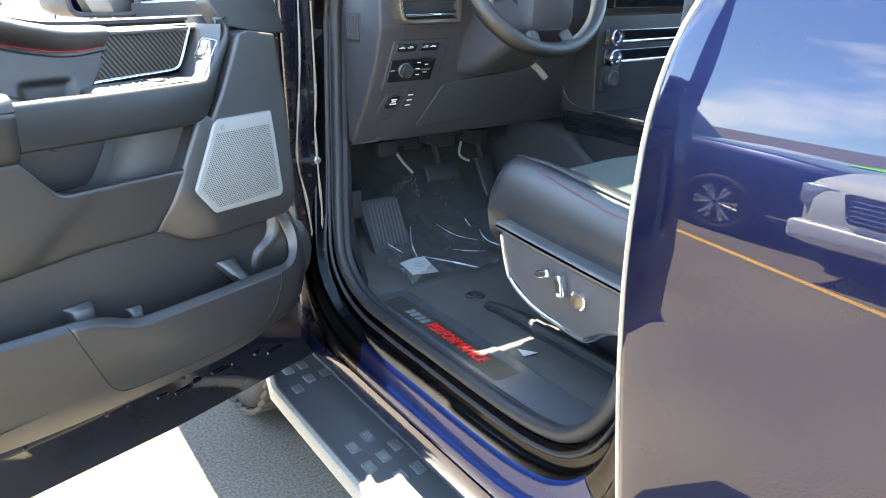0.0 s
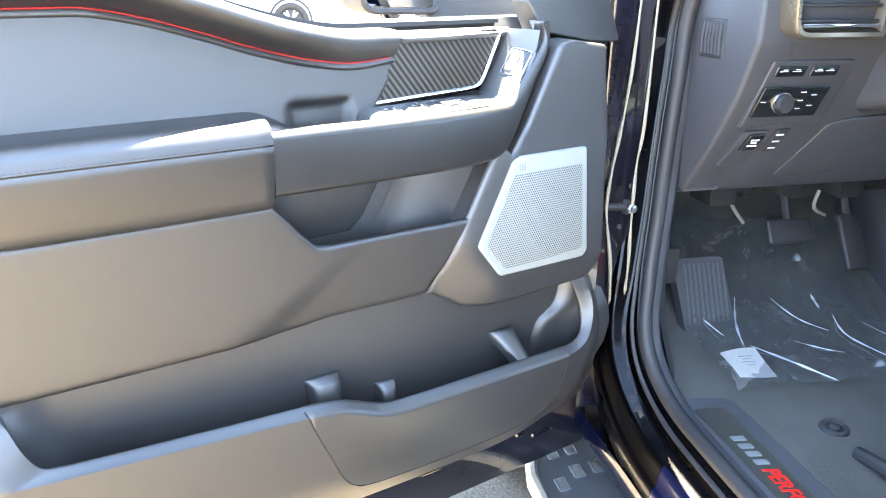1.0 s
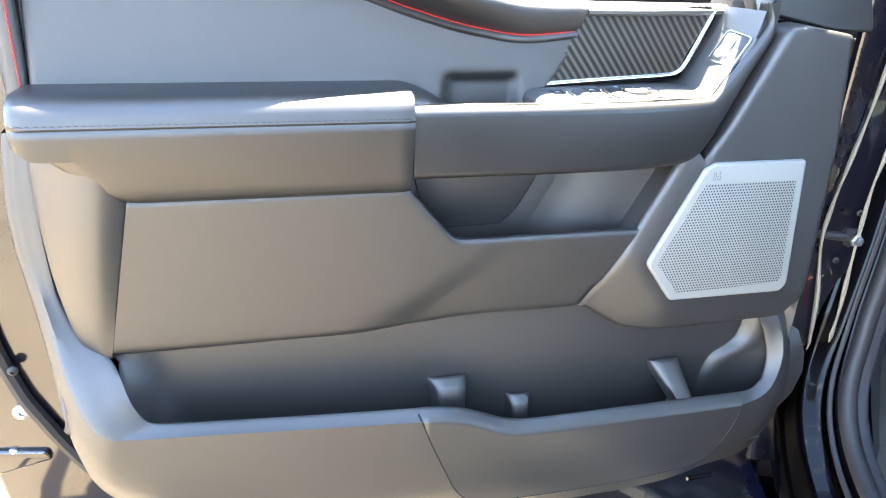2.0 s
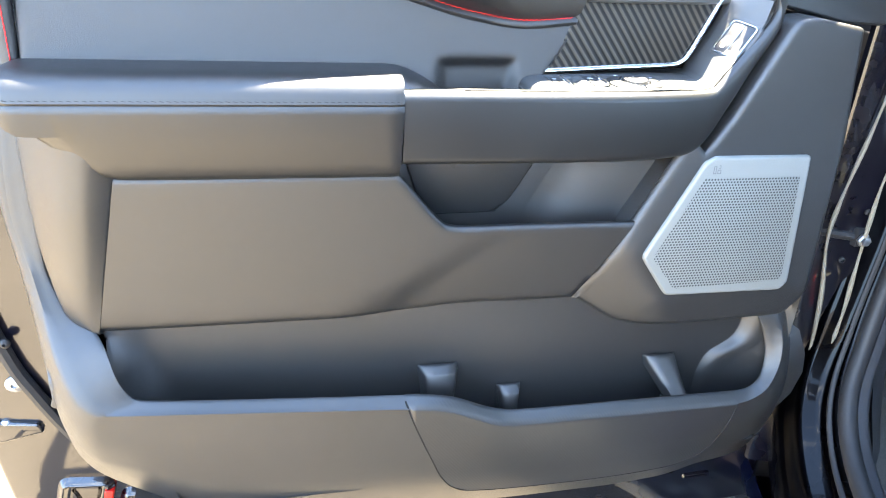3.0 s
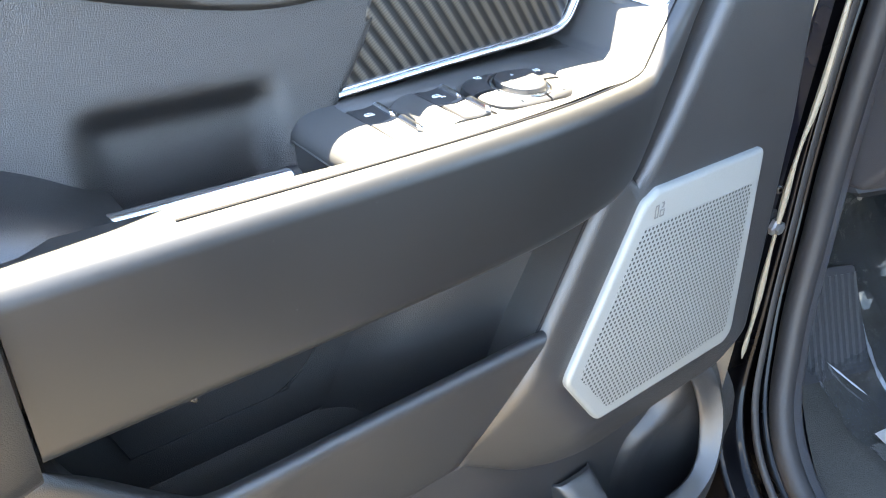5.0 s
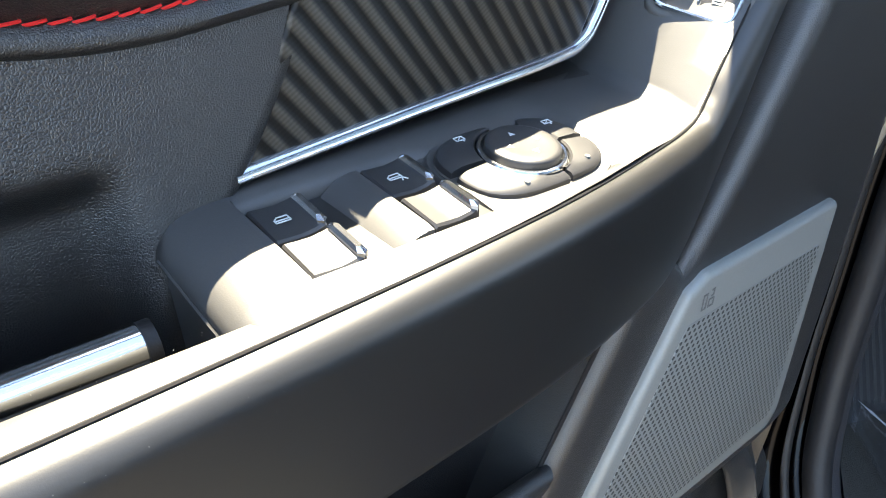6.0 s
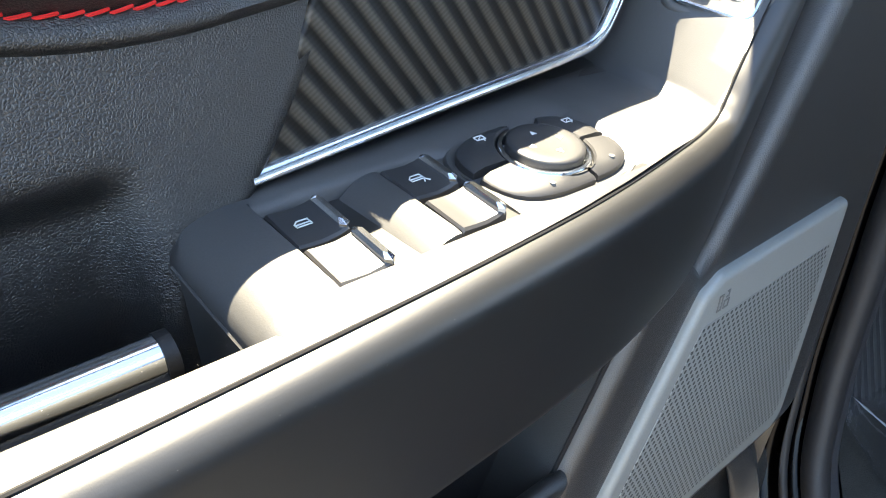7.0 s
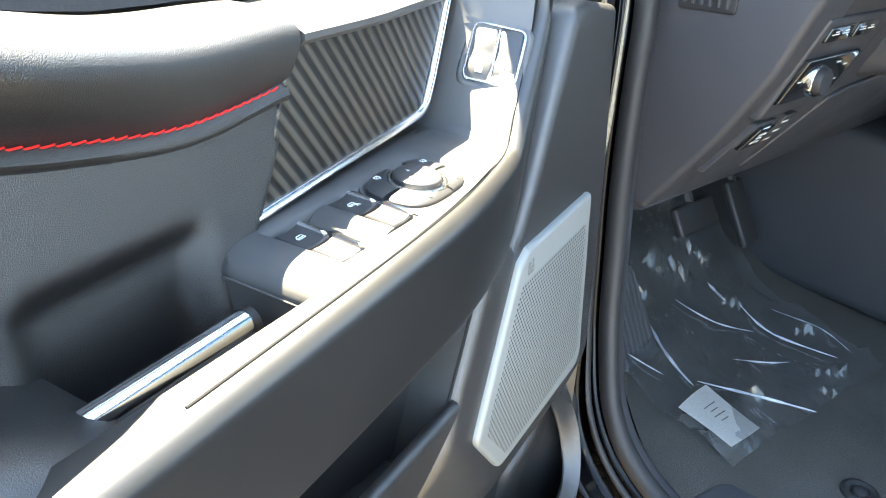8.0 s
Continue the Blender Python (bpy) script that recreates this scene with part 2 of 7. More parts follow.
def smooth(*knots):
    """A smooth curve y(x) through the knots."""
    xs, ys = [k[0] for k in knots], [k[1] for k in knots]
    slope = [0.0] * len(xs)
    for i in range(1, len(xs) - 1):
        a, b = (ys[i] - ys[i - 1]) / (xs[i] - xs[i - 1]), (ys[i + 1] - ys[i]) / (xs[i + 1] - xs[i])
        slope[i] = 0.0 if a * b <= 0 else 2 * a * b / (a + b)
    if len(xs) > 1:
        slope[0] = (ys[1] - ys[0]) / (xs[1] - xs[0])
        slope[-1] = (ys[-1] - ys[-2]) / (xs[-1] - xs[-2])
    def f(x):
        x = min(max(x, xs[0]), xs[-1])
        i = max(k for k in range(len(xs) - 1) if xs[k] <= x)
        h = xs[i + 1] - xs[i]
        s = (x - xs[i]) / h
        return ((1 + 2 * s) * (1 - s) ** 2 * ys[i] + s * (1 - s) ** 2 * h * slope[i]
                + s * s * (3 - 2 * s) * ys[i + 1] + s * s * (s - 1) * h * slope[i + 1])
    return f


def spline(points, step=6):
    """A rounded line through points of any dimension (centripetal enough for even spacing)."""
    p = [np.array(q, float) for q in points]
    out = []
    for i in range(len(p) - 1):
        a, b, c, d = p[max(i - 1, 0)], p[i], p[i + 1], p[min(i + 2, len(p) - 1)]
        for k in range(step):
            s = k / step
            out.append(0.5 * (2 * b + (c - a) * s + (2 * a - 5 * b + 4 * c - d) * s * s + (3 * b - a - 3 * c + d) * s ** 3))
    out.append(p[-1])
    return out


def rounded(poly, radius=0.01, seg=4):
    """A polygon with its corners rounded; a point may carry its own radius as a third number."""
    out = []
    n = len(poly)
    for i in range(n):
        p = np.array(poly[i][:2], float)
        r = poly[i][2] if len(poly[i]) > 2 else radius
        a, b = np.array(poly[i - 1][:2], float) - p, np.array(poly[(i + 1) % n][:2], float) - p
        la, lb = np.linalg.norm(a), np.linalg.norm(b)
        a, b = a / la, b / lb
        ang = math.acos(max(-1, min(1, float(a @ b))))
        if r <= 0 or ang > math.radians(172):
            out.append(p)
            continue
        t = min(r / math.tan(ang / 2), 0.45 * la, 0.45 * lb)
        s, e = p + a * t, p + b * t
        for k in range(seg + 1):
            w = k / seg
            out.append((1 - w) ** 2 * s + 2 * w * (1 - w) * p + w * w * e)
    return out


def inset(poly, d):
    """The polygon moved inwards by d."""
    n = len(poly)
    area = sum(poly[i][0] * poly[(i + 1) % n][1] - poly[(i + 1) % n][0] * poly[i][1] for i in range(n))
    sign = 1 if area > 0 else -1
    out = []
    for i in range(n):
        e1, e2 = poly[i] - poly[i - 1], poly[(i + 1) % n] - poly[i]
        n1 = np.array((-e1[1], e1[0])) / max(np.linalg.norm(e1), 1e-9)
        n2 = np.array((-e2[1], e2[0])) / max(np.linalg.norm(e2), 1e-9)
        m = n1 + n2
        m = m / max(np.linalg.norm(m), 1e-9)
        out.append(poly[i] + sign * m * d / max(float(m @ n1), 0.5))
    return out


def slab(bm, poly, front, back, place, r=0.004, corner=0.01, seg=3):
    """A plate with rounded corners and a rounded front edge. front and back: depths, or functions of the two plan coordinates."""
    ff = front if callable(front) else (lambda a, b: front)
    fb = back if callable(back) else (lambda a, b: back)
    base = rounded([(p[0], p[1], (p[2] if p[2] == 0 else max(p[2], 1.4 * r)) if len(p) > 2 else max(corner, 1.4 * r)) for p in poly])
    rings = [[place(p[0], fb(*p), p[1]) for p in base]]
    for k in range(seg + 1):
        a = k / seg * math.pi / 2
        ring = inset(base, r * (1 - math.cos(a)))
        rings.append([place(p[0], ff(*p) - r + r * math.sin(a), p[1]) for p in ring])
    grid(bm, rings, close_cols=True, cap=True)


def box(bm, c, s, r=0.003, seg=2, m=None):
    """A box with rounded edges, centre c, size s."""
    made = bmesh.ops.create_cube(bm, size=1.0)["verts"]
    bmesh.ops.scale(bm, vec=s, verts=made)
    if r > 0:
        edges = list({e for v in made for e in v.link_edges})
        made = list({v for f in bmesh.ops.bevel(bm, geom=edges, offset=r, segments=seg, affect="EDGES", profile=0.5)["faces"] for v in f.verts})
    mm = Matrix.Translation(c) @ (m if m is not None else Matrix())
    bmesh.ops.transform(bm, matrix=mm, verts=made)


def tube(bm, pts, radius, sides=8, closed=False):
    """A round bar along points; radius may be a function of 0..1."""
    pts = [Vector(p) for p in pts]
    n = len(pts)
    rows = []
    side = None
    for i, p in enumerate(pts):
        a = pts[i - 1] if (i > 0 or closed) else pts[i]
        b = pts[(i + 1) % n] if (i < n - 1 or closed) else pts[i]
        t = (b - a).normalized()
        if side is None:
            side = t.orthogonal().normalized()
        side = (side - t * side.dot(t)).normalized()
        up = t.cross(side)
        rr = radius(i / max(n - 1, 1)) if callable(radius) else radius
        rows.append([p + side * (rr * math.cos(2 * math.pi * k / sides)) + up * (rr * math.sin(2 * math.pi * k / sides)) for k in range(sides)])
    grid(bm, rows, close_rows=closed, close_cols=True, cap=not closed)


def lathe(bm, profile, m, sides=32):
    """Turns (radius, height) points round the z axis of the pose m."""
    rows = [[m @ Vector((r * math.cos(2 * math.pi * k / sides), r * math.sin(2 * math.pi * k / sides), h)) for k in range(sides)] for r, h in profile]
    grid(bm, rows, close_cols=True, cap=True)


def steps(a, b, n):
    return [a + (b - a) * k / n for k in range(n + 1)]

# ---- front door, standing open about 70 degrees ----
DOOR = pose(0, 1.42, 0, 0, 0, 20)
# near-black of the joints; also paints shade by the hinges and under the dash
GAP_SHADE = material("gap_and_shade_black", (0.010, 0.010, 0.011), 0.8)
door = thing("front_door", DOOR, "open dark blue pickup door with black moulded inner trim", "door")


def D(u, n, z):
    """Door coordinates: u from latch to hinge, n inwards from the inner sheet, z up."""
    return Vector((u, -n, z))


def door_shell():
    outline = [(-0.475, 1.37, 0.03), (-0.49, 1.10, 0.3), (-0.475, 0.80, 0.3), (-0.44, 0.53, 0.06), (0.30, 0.497, 0.5), (0.755, 0.50, 0.04), (0.70, 0.63, 0.1),
               (0.685, 0.95, 0.3), (0.70, 1.10, 0.1), (0.70, 1.345, 0.02)]
    bm = bmesh.new()
    slab(bm, outline, 0.0, -0.055, D, r=0.006, corner=0.02)
    shell = part("inner_panel", bm, PAINT_INNER, door, "glossy dark painted sheet metal")
    # hem along the lower edge and outer skin
    bm = bmesh.new()
    rows = []
    for z, n in ((0.485, -0.050), (0.49, -0.068), (0.53, -0.085), (0.65, -0.098), (0.85, -0.110), (1.02, -0.118), (1.10, -0.122), (1.25, -0.112), (1.36, -0.090), (1.37, -0.065)):
        rows.append([D(u, n + 0.012 * math.sin((u + 0.48) * 2.4), z) for u in steps(-0.487, 0.715, 16)])
    grid(bm, rows)
    part("outer_skin", bm, PAINT, door, "dark blue metallic outer skin")
    # pressed stiffening ribs near the lower latch corner
    for u, z, w in ((-0.367, 0.668, 1.0), (-0.292, 0.641, 0.92), (-0.228, 0.617, 0.80), (-0.168, 0.602, 0.75), (-0.108, 0.594, 0.70)):
        bm = bmesh.new()
        ring = [(u - 0.026 * w, z + 0.030), (u - 0.044 * w, z - 0.045), (u + 0.016 * w, z - 0.060), (u + 0.036 * w, z + 0.024)]
        base = rounded(ring, 0.010)
        grid(bm, [[D(p[0], h, p[1]) for p in inset(base, d)] for d, h in ((-0.006, -0.001), (-0.003, 0.0035), (0, 0.0085), (0.0025, 0.0100), (0.005, 0.0085), (0.009, 0.0015), (0.012, 0.0006), (0.016, 0.0010))], close_cols=True, cap=True)
        part("pressed_rib", bm, PAINT_INNER, shell, "", 60)
    for k, (u, z) in enumerate(((-0.338, 0.662), (-0.268, 0.636))):
        bm = bmesh.new()
        slab(bm, [(u - 0.012, z - 0.026), (u - 0.001, z - 0.028), (u + 0.010, z + 0.018), (u - 0.002, z + 0.020)], 0.012, 0.0, D, r=0.002, corner=0.003)
        part("reflector", bm, RED_PRINT if k == 0 else DARK_PLASTIC, shell, "small red reflector" if k == 0 else "")
    # drain slots and their raised tongues
    for u, z, w in ((0.283, 0.592, 0.014), (0.372, 0.590, 0.013), (0.440, 0.588, 0.030), (0.544, 0.585, 0.011), (0.335, 0.583, 0.024), (0.60, 0.57, 0.026)):
        bm = bmesh.new()
        grid(bm, [[D(p[0], h, p[1]) for p in inset(rounded([(u - w, z - 0.006), (u + w, z - 0.005), (u + w, z + 0.006), (u - w, z + 0.005)], 0.005), d)]
                  for d, h in ((0, 0.0005), (0.002, 0.005), (0.0035, 0.0045), (0.0045, 0.0008))], close_cols=True, cap=True)
        part("drain_slot", bm, PAINT_INNER, shell)
    # rubber seal that follows the trim
    bm = bmesh.new()
    path = spline([(-0.395, 1.32), (-0.425, 1.15), (-0.440, 1.0), (-0.4225, 0.903), (-0.4013, 0.849), (-0.3772, 0.799), (-0.3504, 0.7555), (-0.3203, 0.722), (-0.2876, 0.697), (-0.253, 0.677), (-0.179, 0.652), (-0.1006, 0.637), (-0.018, 0.630), (0.10, 0.626),
                   (0.193, 0.6265), (0.35, 0.6265), (0.46, 0.628), (0.578, 0.646), (0.64, 0.69), (0.668, 0.78), (0.672, 0.95), (0.672, 1.30)], 5)
    tube(bm, [D(p[0], 0.006, p[1]) for p in path], 0.009, 8)
    part("seal", bm, RUBBER, door, "dark grey rubber door seal")
    # dark rubber cover strip along the hinge edge
    bm = bmesh.new()
    slab(bm, [(0.622, 0.72, 0.02), (0.700, 0.66, 0.02), (0.694, 1.32, 0.01), (0.622, 1.33, 0.01)], lambda u, z: 0.020 - 0.15 * (u - 0.62), 0.0, D, r=0.004, corner=0.01)
    part("hinge_cover", bm, RUBBER, door, "black rubber strip along the hinge edge")
    # screws and plugs
    for u, z, r in ((-0.4245, 0.862, 0.007), (-0.445, 0.80, 0.005), (-0.2256, 0.668, 0.003), (-0.010, 0.6300, 0.003), (-0.42, 0.93, 0.004), (0.15, 0.618, 0.003), (0.33, 0.618, 0.003)):
        bm = bmesh.new()
        lathe(bm, [(r * 1.6, 0), (r * 1.6, 0.003), (r * 1.2, 0.005), (r * 0.5, 0.006), (r * 0.45, 0.003)], Matrix.Translation(D(u, 0.0 if r > 0.0045 else 0.0125, z)) @ pose(0, 0, 0, 90), 12)
        part("screw", bm, ALLOY if r > 0.0045 else DARK_PLASTIC, door, "small fixing screw")
    # latch pocket on the rear flange
    bm = bmesh.new()
    slab(bm, [(-0.47, 0.77), (-0.40, 0.785), (-0.405, 0.80), (-0.47, 0.81)], 0.006, -0.02, D, r=0.004, corner=0.008)
    part("latch_cover", bm, PAINT_INNER, door)


def window_frame():
    bm = bmesh.new()
    top = spline([(-0.475, 1.36), (-0.46, 1.55), (-0.40, 1.80), (-0.30, 1.855), (0.0, 1.84), (0.30, 1.74), (0.55, 1.54), (0.69, 1.38)], 6)
    rows = []
    for n, w in ((-0.055, 0.0), (0.0, 0.0), (0.004, 0.012), (0.0, 0.05), (-0.02, 0.055), (-0.055, 0.055)):
        ring = []
        for i, p in enumerate(top):
            a, b = top[max(i - 1, 0)], top[min(i + 1, len(top) - 1)]
            t = (b - a) / np.linalg.norm(b - a)
            q = p + w * np.array((t[1], -t[0]))
            ring.append(D(q[0], n + 0.22 * max(p[1] - 1.37, 0), q[1]))
        rows.append(ring)
    grid(bm, rows, close_rows=True)
    part("window_frame", bm, PAINT, door, "dark blue window surround")
    # inner mirror sail trim at the hinge corner
    bm = bmesh.new()
    slab(bm, [(0.505, 1.355), (0.60, 1.337), (0.665, 1.335), (0.65, 1.42), (0.57, 1.53), (0.50, 1.53), (0.480, 1.40)], lambda u, z: 0.055 - 0.25 * (z - 1.34), 0.0, D, r=0.006, corner=0.008)
    part("sail_trim", bm, TRIM, door, "grey moulded mirror sail trim")
    # window slot strip
    bm = bmesh.new()
    rows = []
    for u in steps(-0.46, 0.47, 30):
        z = belt(min(u, 0.26)) + 0.004
        rows.append([D(u, -0.018, z), D(u, -0.02, z + 0.006), D(u, -0.027, z + 0.006), D(u, -0.03, z - 0.02)])
    grid(bm, rows)
    part("belt_strip", bm, RUBBER, door, "black rubber belt strip")
    bm = bmesh.new()
    rows = []
    for u in steps(-0.46, 0.60, 30):
        rows.append([D(u, n, z) for n, z in ((-0.05, 1.35), (-0.052, 1.372), (-0.075, 1.374), (-0.095, 1.365))])
    grid(bm, rows)
    part("outer_belt_moulding", bm, CHROME, door, "bright outer belt moulding")


stitch_line = smooth((-0.335, 1.392), (-0.26, 1.402), (-0.206, 1.404), (-0.139, 1.404), (-0.10, 1.399), (0.0, 1.372), (0.051, 1.355), (0.131, 1.335), (0.188, 1.328), (0.262, 1.333))


roll_height = smooth((-0.345, 0.032), (0.05, 0.032), (0.13, 0.031), (0.18, 0.029), (0.23, 0.025), (0.268, 0.021))
roll_crest = smooth((-0.345, 0.066), (-0.25, 0.074), (0.02, 0.076), (0.10, 0.072), (0.13, 0.065), (0.18, 0.054), (0.23, 0.049), (0.268, 0.0455))


def belt(u):
    return stitch_line(u) + roll_height(u) + 0.008


def panel_depth(u, z):
    """The upper panel leans back towards the window."""
    return 0.0520 - 0.20 * (z - 1.28) - 0.012 * u


def upper_trim():
    """Padded upper panel with the red seam and the overhanging rolled top."""
    bm = bmesh.new()
    rows = []
    for u in steps(-0.345, 0.268, 60):
        zs, h, c = stitch_line(u), roll_height(u), roll_crest(u)
        base = panel_depth(u, zs)
        edge = 0.010 * max(0.0, 1 - (u + 0.345) / 0.02) ** 2
        prof = [(base - 0.004, zs - 0.014), (base + 0.0005, zs - 0.0105), (base + 0.0045, zs - 0.0080), (base + 0.0054, zs - 0.0055), (base + 0.0034, zs - 0.0020), (base + 0.0012, zs), (base + 0.0026, zs + 0.0018)]
        prof += [(base + 0.0026 + (c - base - 0.0026) * f, zs + 0.0018 + (h - 0.0018) * t) for t, f in ((0.12, 0.22), (0.3, 0.50), (0.5, 0.74), (0.7, 0.90), (0.87, 0.98), (1.0, 1.0))]
        prof += [(c - 0.0022, zs + h + 0.0045), (c - 0.0075, zs + h + 0.0085), (c - 0.018, zs + h + 0.0115), (c * 0.4, zs + h + 0.0125), (-0.005, zs + h + 0.0125), (-0.018, zs + h + 0.010), (-0.022, zs + h - 0.02)]
        cut = lambda z: u if u < 0.20 else 0.20 + (u - 0.20) * (0.0525 + 0.30 * (z - 1.330)) / 0.068
        rows.append([D(cut(z), n - edge, z) for n, z in prof])
    grid(bm, rows, cap=True)
    roll = part("upper_roll", bm, VINYL, door, "padded grained vinyl top roll", 50)
    # seam thread, slanting stitches along the line
    bm = bmesh.new()
    u = -0.330
    while u < 0.2455:
        a, b = u, u + 0.0058
        n = panel_depth(a, stitch_line(a))
        tube(bm, [D(a, n + 0.0014, stitch_line(a) - 0.0007), D((a + b) / 2, n + 0.0026, stitch_line((a + b) / 2) + 0.0002), D(b, n + 0.0018, stitch_line(b) + 0.0006)], 0.00055, 6)
        u += 0.0060
    tagged(part("seam_stitches", bm, RED_THREAD, roll, "red contrast stitching"), kind="stuff")
    # the roll turns down along the latch side, with its own seam
    bm = bmesh.new()
    rows = []
    for z in steps(1.402, 1.262, 20):
        k = max(0.0, (z - 1.385) / 0.02)
        e = 0.010 * k * k
        rows.append([D(u + e, n, z) for u, n in ((-0.3620, 0.020), (-0.3610, 0.040), (-0.3570, 0.049), (-0.3500, 0.0535), (-0.3430, 0.0535), (-0.3385, 0.0520), (-0.3365, 0.0500), (-0.3355, 0.0465))])
    grid(bm, rows, cap=True)
    side = part("side_roll", bm, VINYL, door, "", 50)
    bm = bmesh.new()
    z = 1.385
    while z > 1.275:
        tube(bm, [D(-0.3432, 0.0533, z), D(-0.3424, 0.0547, z - 0.003), D(-0.3432, 0.0536, z - 0.0058)], 0.00065, 6)
        z -= 0.0060
    tagged(part("side_stitches", bm, RED_THREAD, side, "red contrast stitching"), kind="stuff")
    # the lower padded field; it sinks softly into the grip recess
    def ease(v):
        v = min(1.0, max(0.0, v))
        return v * v * (3 - 2 * v)
    right = smooth((1.205, 0.190), (1.240, 0.1925), (1.255, 0.205), (1.270, 0.2185), (1.325, 0.258), (1.345, 0.268))
    bm = bmesh.new()
    rows = []
    for w in steps(0, 1, 26):
        row = []
        for k, q in enumerate([0.0, 0.003, 0.008] + steps(0.02, 0.62, 24) + steps(0.625, 0.985, 70) + [0.992, 0.997, 1.0]):
            z = 1.205 + (1.33 - 1.205) * w
            u = -0.335 + (right(z) + 0.335) * q
            z = 1.205 + (stitch_line(u) - 0.008 - 1.205) * w
            u = -0.335 + (right(z) + 0.335) * q
            n = panel_depth(u, z)
            sunk = ease((u - 0.082) / 0.020) * ease((0.186 - u) / 0.016) * ease((1.2905 - z) / 0.018)
            n -= (0.010 + 0.16 * max(0.0, 1.272 - z)) * sunk + 0.006 * max(0.0, 1 - q / 0.008) ** 2 + 0.006 * max(0.0, 1 - (1 - q) / 0.008) ** 2
            row.append(D(u, n, z))
        rows.append(row)
    grid(bm, rows)
    part("upper_panel", bm, VINYL, door, "grained black vinyl upper panel with a grip recess", 60)
    bm = bmesh.new()
    rows = []
    for z, n in ((1.232, 0.018), (1.220, 0.030), (1.212, 0.045), (1.208, 0.07), (1.208, 0.112)):
        rows.append([D(u, n, z) for u in steps(0.07, 0.20, 8)])
    grid(bm, rows)
    part("pull_cup", bm, CUP, door, "dark recess behind the pull handle")
    bm = bmesh.new()
    tube(bm, [D(u, 0.0835, 1.2505) for u in (0.080, 0.110, 0.140, 0.1690)], 0.0062, 14)
    strip = part("pull_cup_strip", bm, CHROME, door, "satin chrome strip in the pull cup")
    bm = bmesh.new()
    tube(bm, [D(u, 0.0835, 1.2500) for u in (0.1688, 0.1712, 0.1725)], 0.0072, 14)
    box(bm, D(0.126, 0.0870, 1.2360), (0.094, 0.010, 0.024), 0.003)
    part("strip_holder", bm, CUP, strip, "black holder of the chrome strip")


def armrest():
    """Stitched armrest pad."""
    low = smooth((-0.345, 1.240), (-0.318, 1.222), (-0.286, 1.197), (-0.256, 1.1765), (-0.235, 1.1730), (0.04, 1.1712))
    bm = bmesh.new()
    rows = []
    for u in steps(-0.348, 0.036, 48):
        zl = low(u)
        s = min(1.0, max(0.0, (u + 0.348) / 0.022))
        r = math.sqrt(max(0.0, 1 - (1 - s) ** 2))
        e = min(1.0, max(0.0, (0.036 - u) / 0.008))
        r *= 0.94 + 0.06 * math.sqrt(max(0.0, 1 - (1 - e) ** 2))
        prof = ((0.048, 1.2790), (0.060, 1.2800), (0.085, 1.2815), (0.105, 1.2822), (0.119, 1.2818), (0.129, 1.2796), (0.1368, 1.2760), (0.1415, 1.2712), (0.1437, 1.2660), (0.1452, 1.2600), (0.1460, 1.2568), (0.1444, 1.2545), (0.1460, 1.2522), (0.1460, 1.246), (0.1430, 1.225),
                (0.1375, zl + 0.022), (0.1325, zl + 0.010), (0.1265, zl + 0.003), (0.112, zl), (0.05, zl - 0.001))
        rows.append([D(u, 0.05 + (n - 0.05) * (0.55 + 0.45 * r), 1.245 + (max(z, zl) - 1.245) * (0.8 + 0.2 * r)) for n, z in prof])
    grid(bm, rows, cap=True)
    pad = part("armrest_pad", bm, PAD_VINYL, door, "padded vinyl armrest with a stitched seam", 40)
    bm = bmesh.new()
    u = -0.335
    while u < 0.028:
        tube(bm, [D(u, 0.1449, 1.2596), D(u + 0.0024, 0.1456, 1.2592), D(u + 0.0046, 0.1452, 1.2587)], 0.0004, 6)
        u += 0.0066
    tagged(part("armrest_stitches", bm, GREY_THREAD, pad), kind="stuff")
    # end of the pad, running into the pull cup
    bm = bmesh.new()
    rows = []
    for u in steps(0.034, 0.098, 10):
        s = (u - 0.034) / 0.064
        drop = 0.030 * s ** 1.6
        rows.append([D(u, n, z - drop) for n, z in ((0.046, 1.279), (0.062, 1.279), (0.085, 1.279), (0.105, 1.276), (0.118, 1.270), (0.122, 1.264), (0.122, 1.21), (0.046, 1.21))])
    grid(bm, rows, cap=True)
    part("armrest_end", bm, PAD_VINYL, door)


handle_depth = smooth((0.0, 0.1365), (0.13, 0.1325), (0.23, 0.1285), (0.30, 0.1240), (0.38, 0.1120), (0.43, 0.1005), (0.50, 0.0880))


def handle_face(u, z):
    return handle_depth(u) - 0.06 * max(0, z - 1.262)


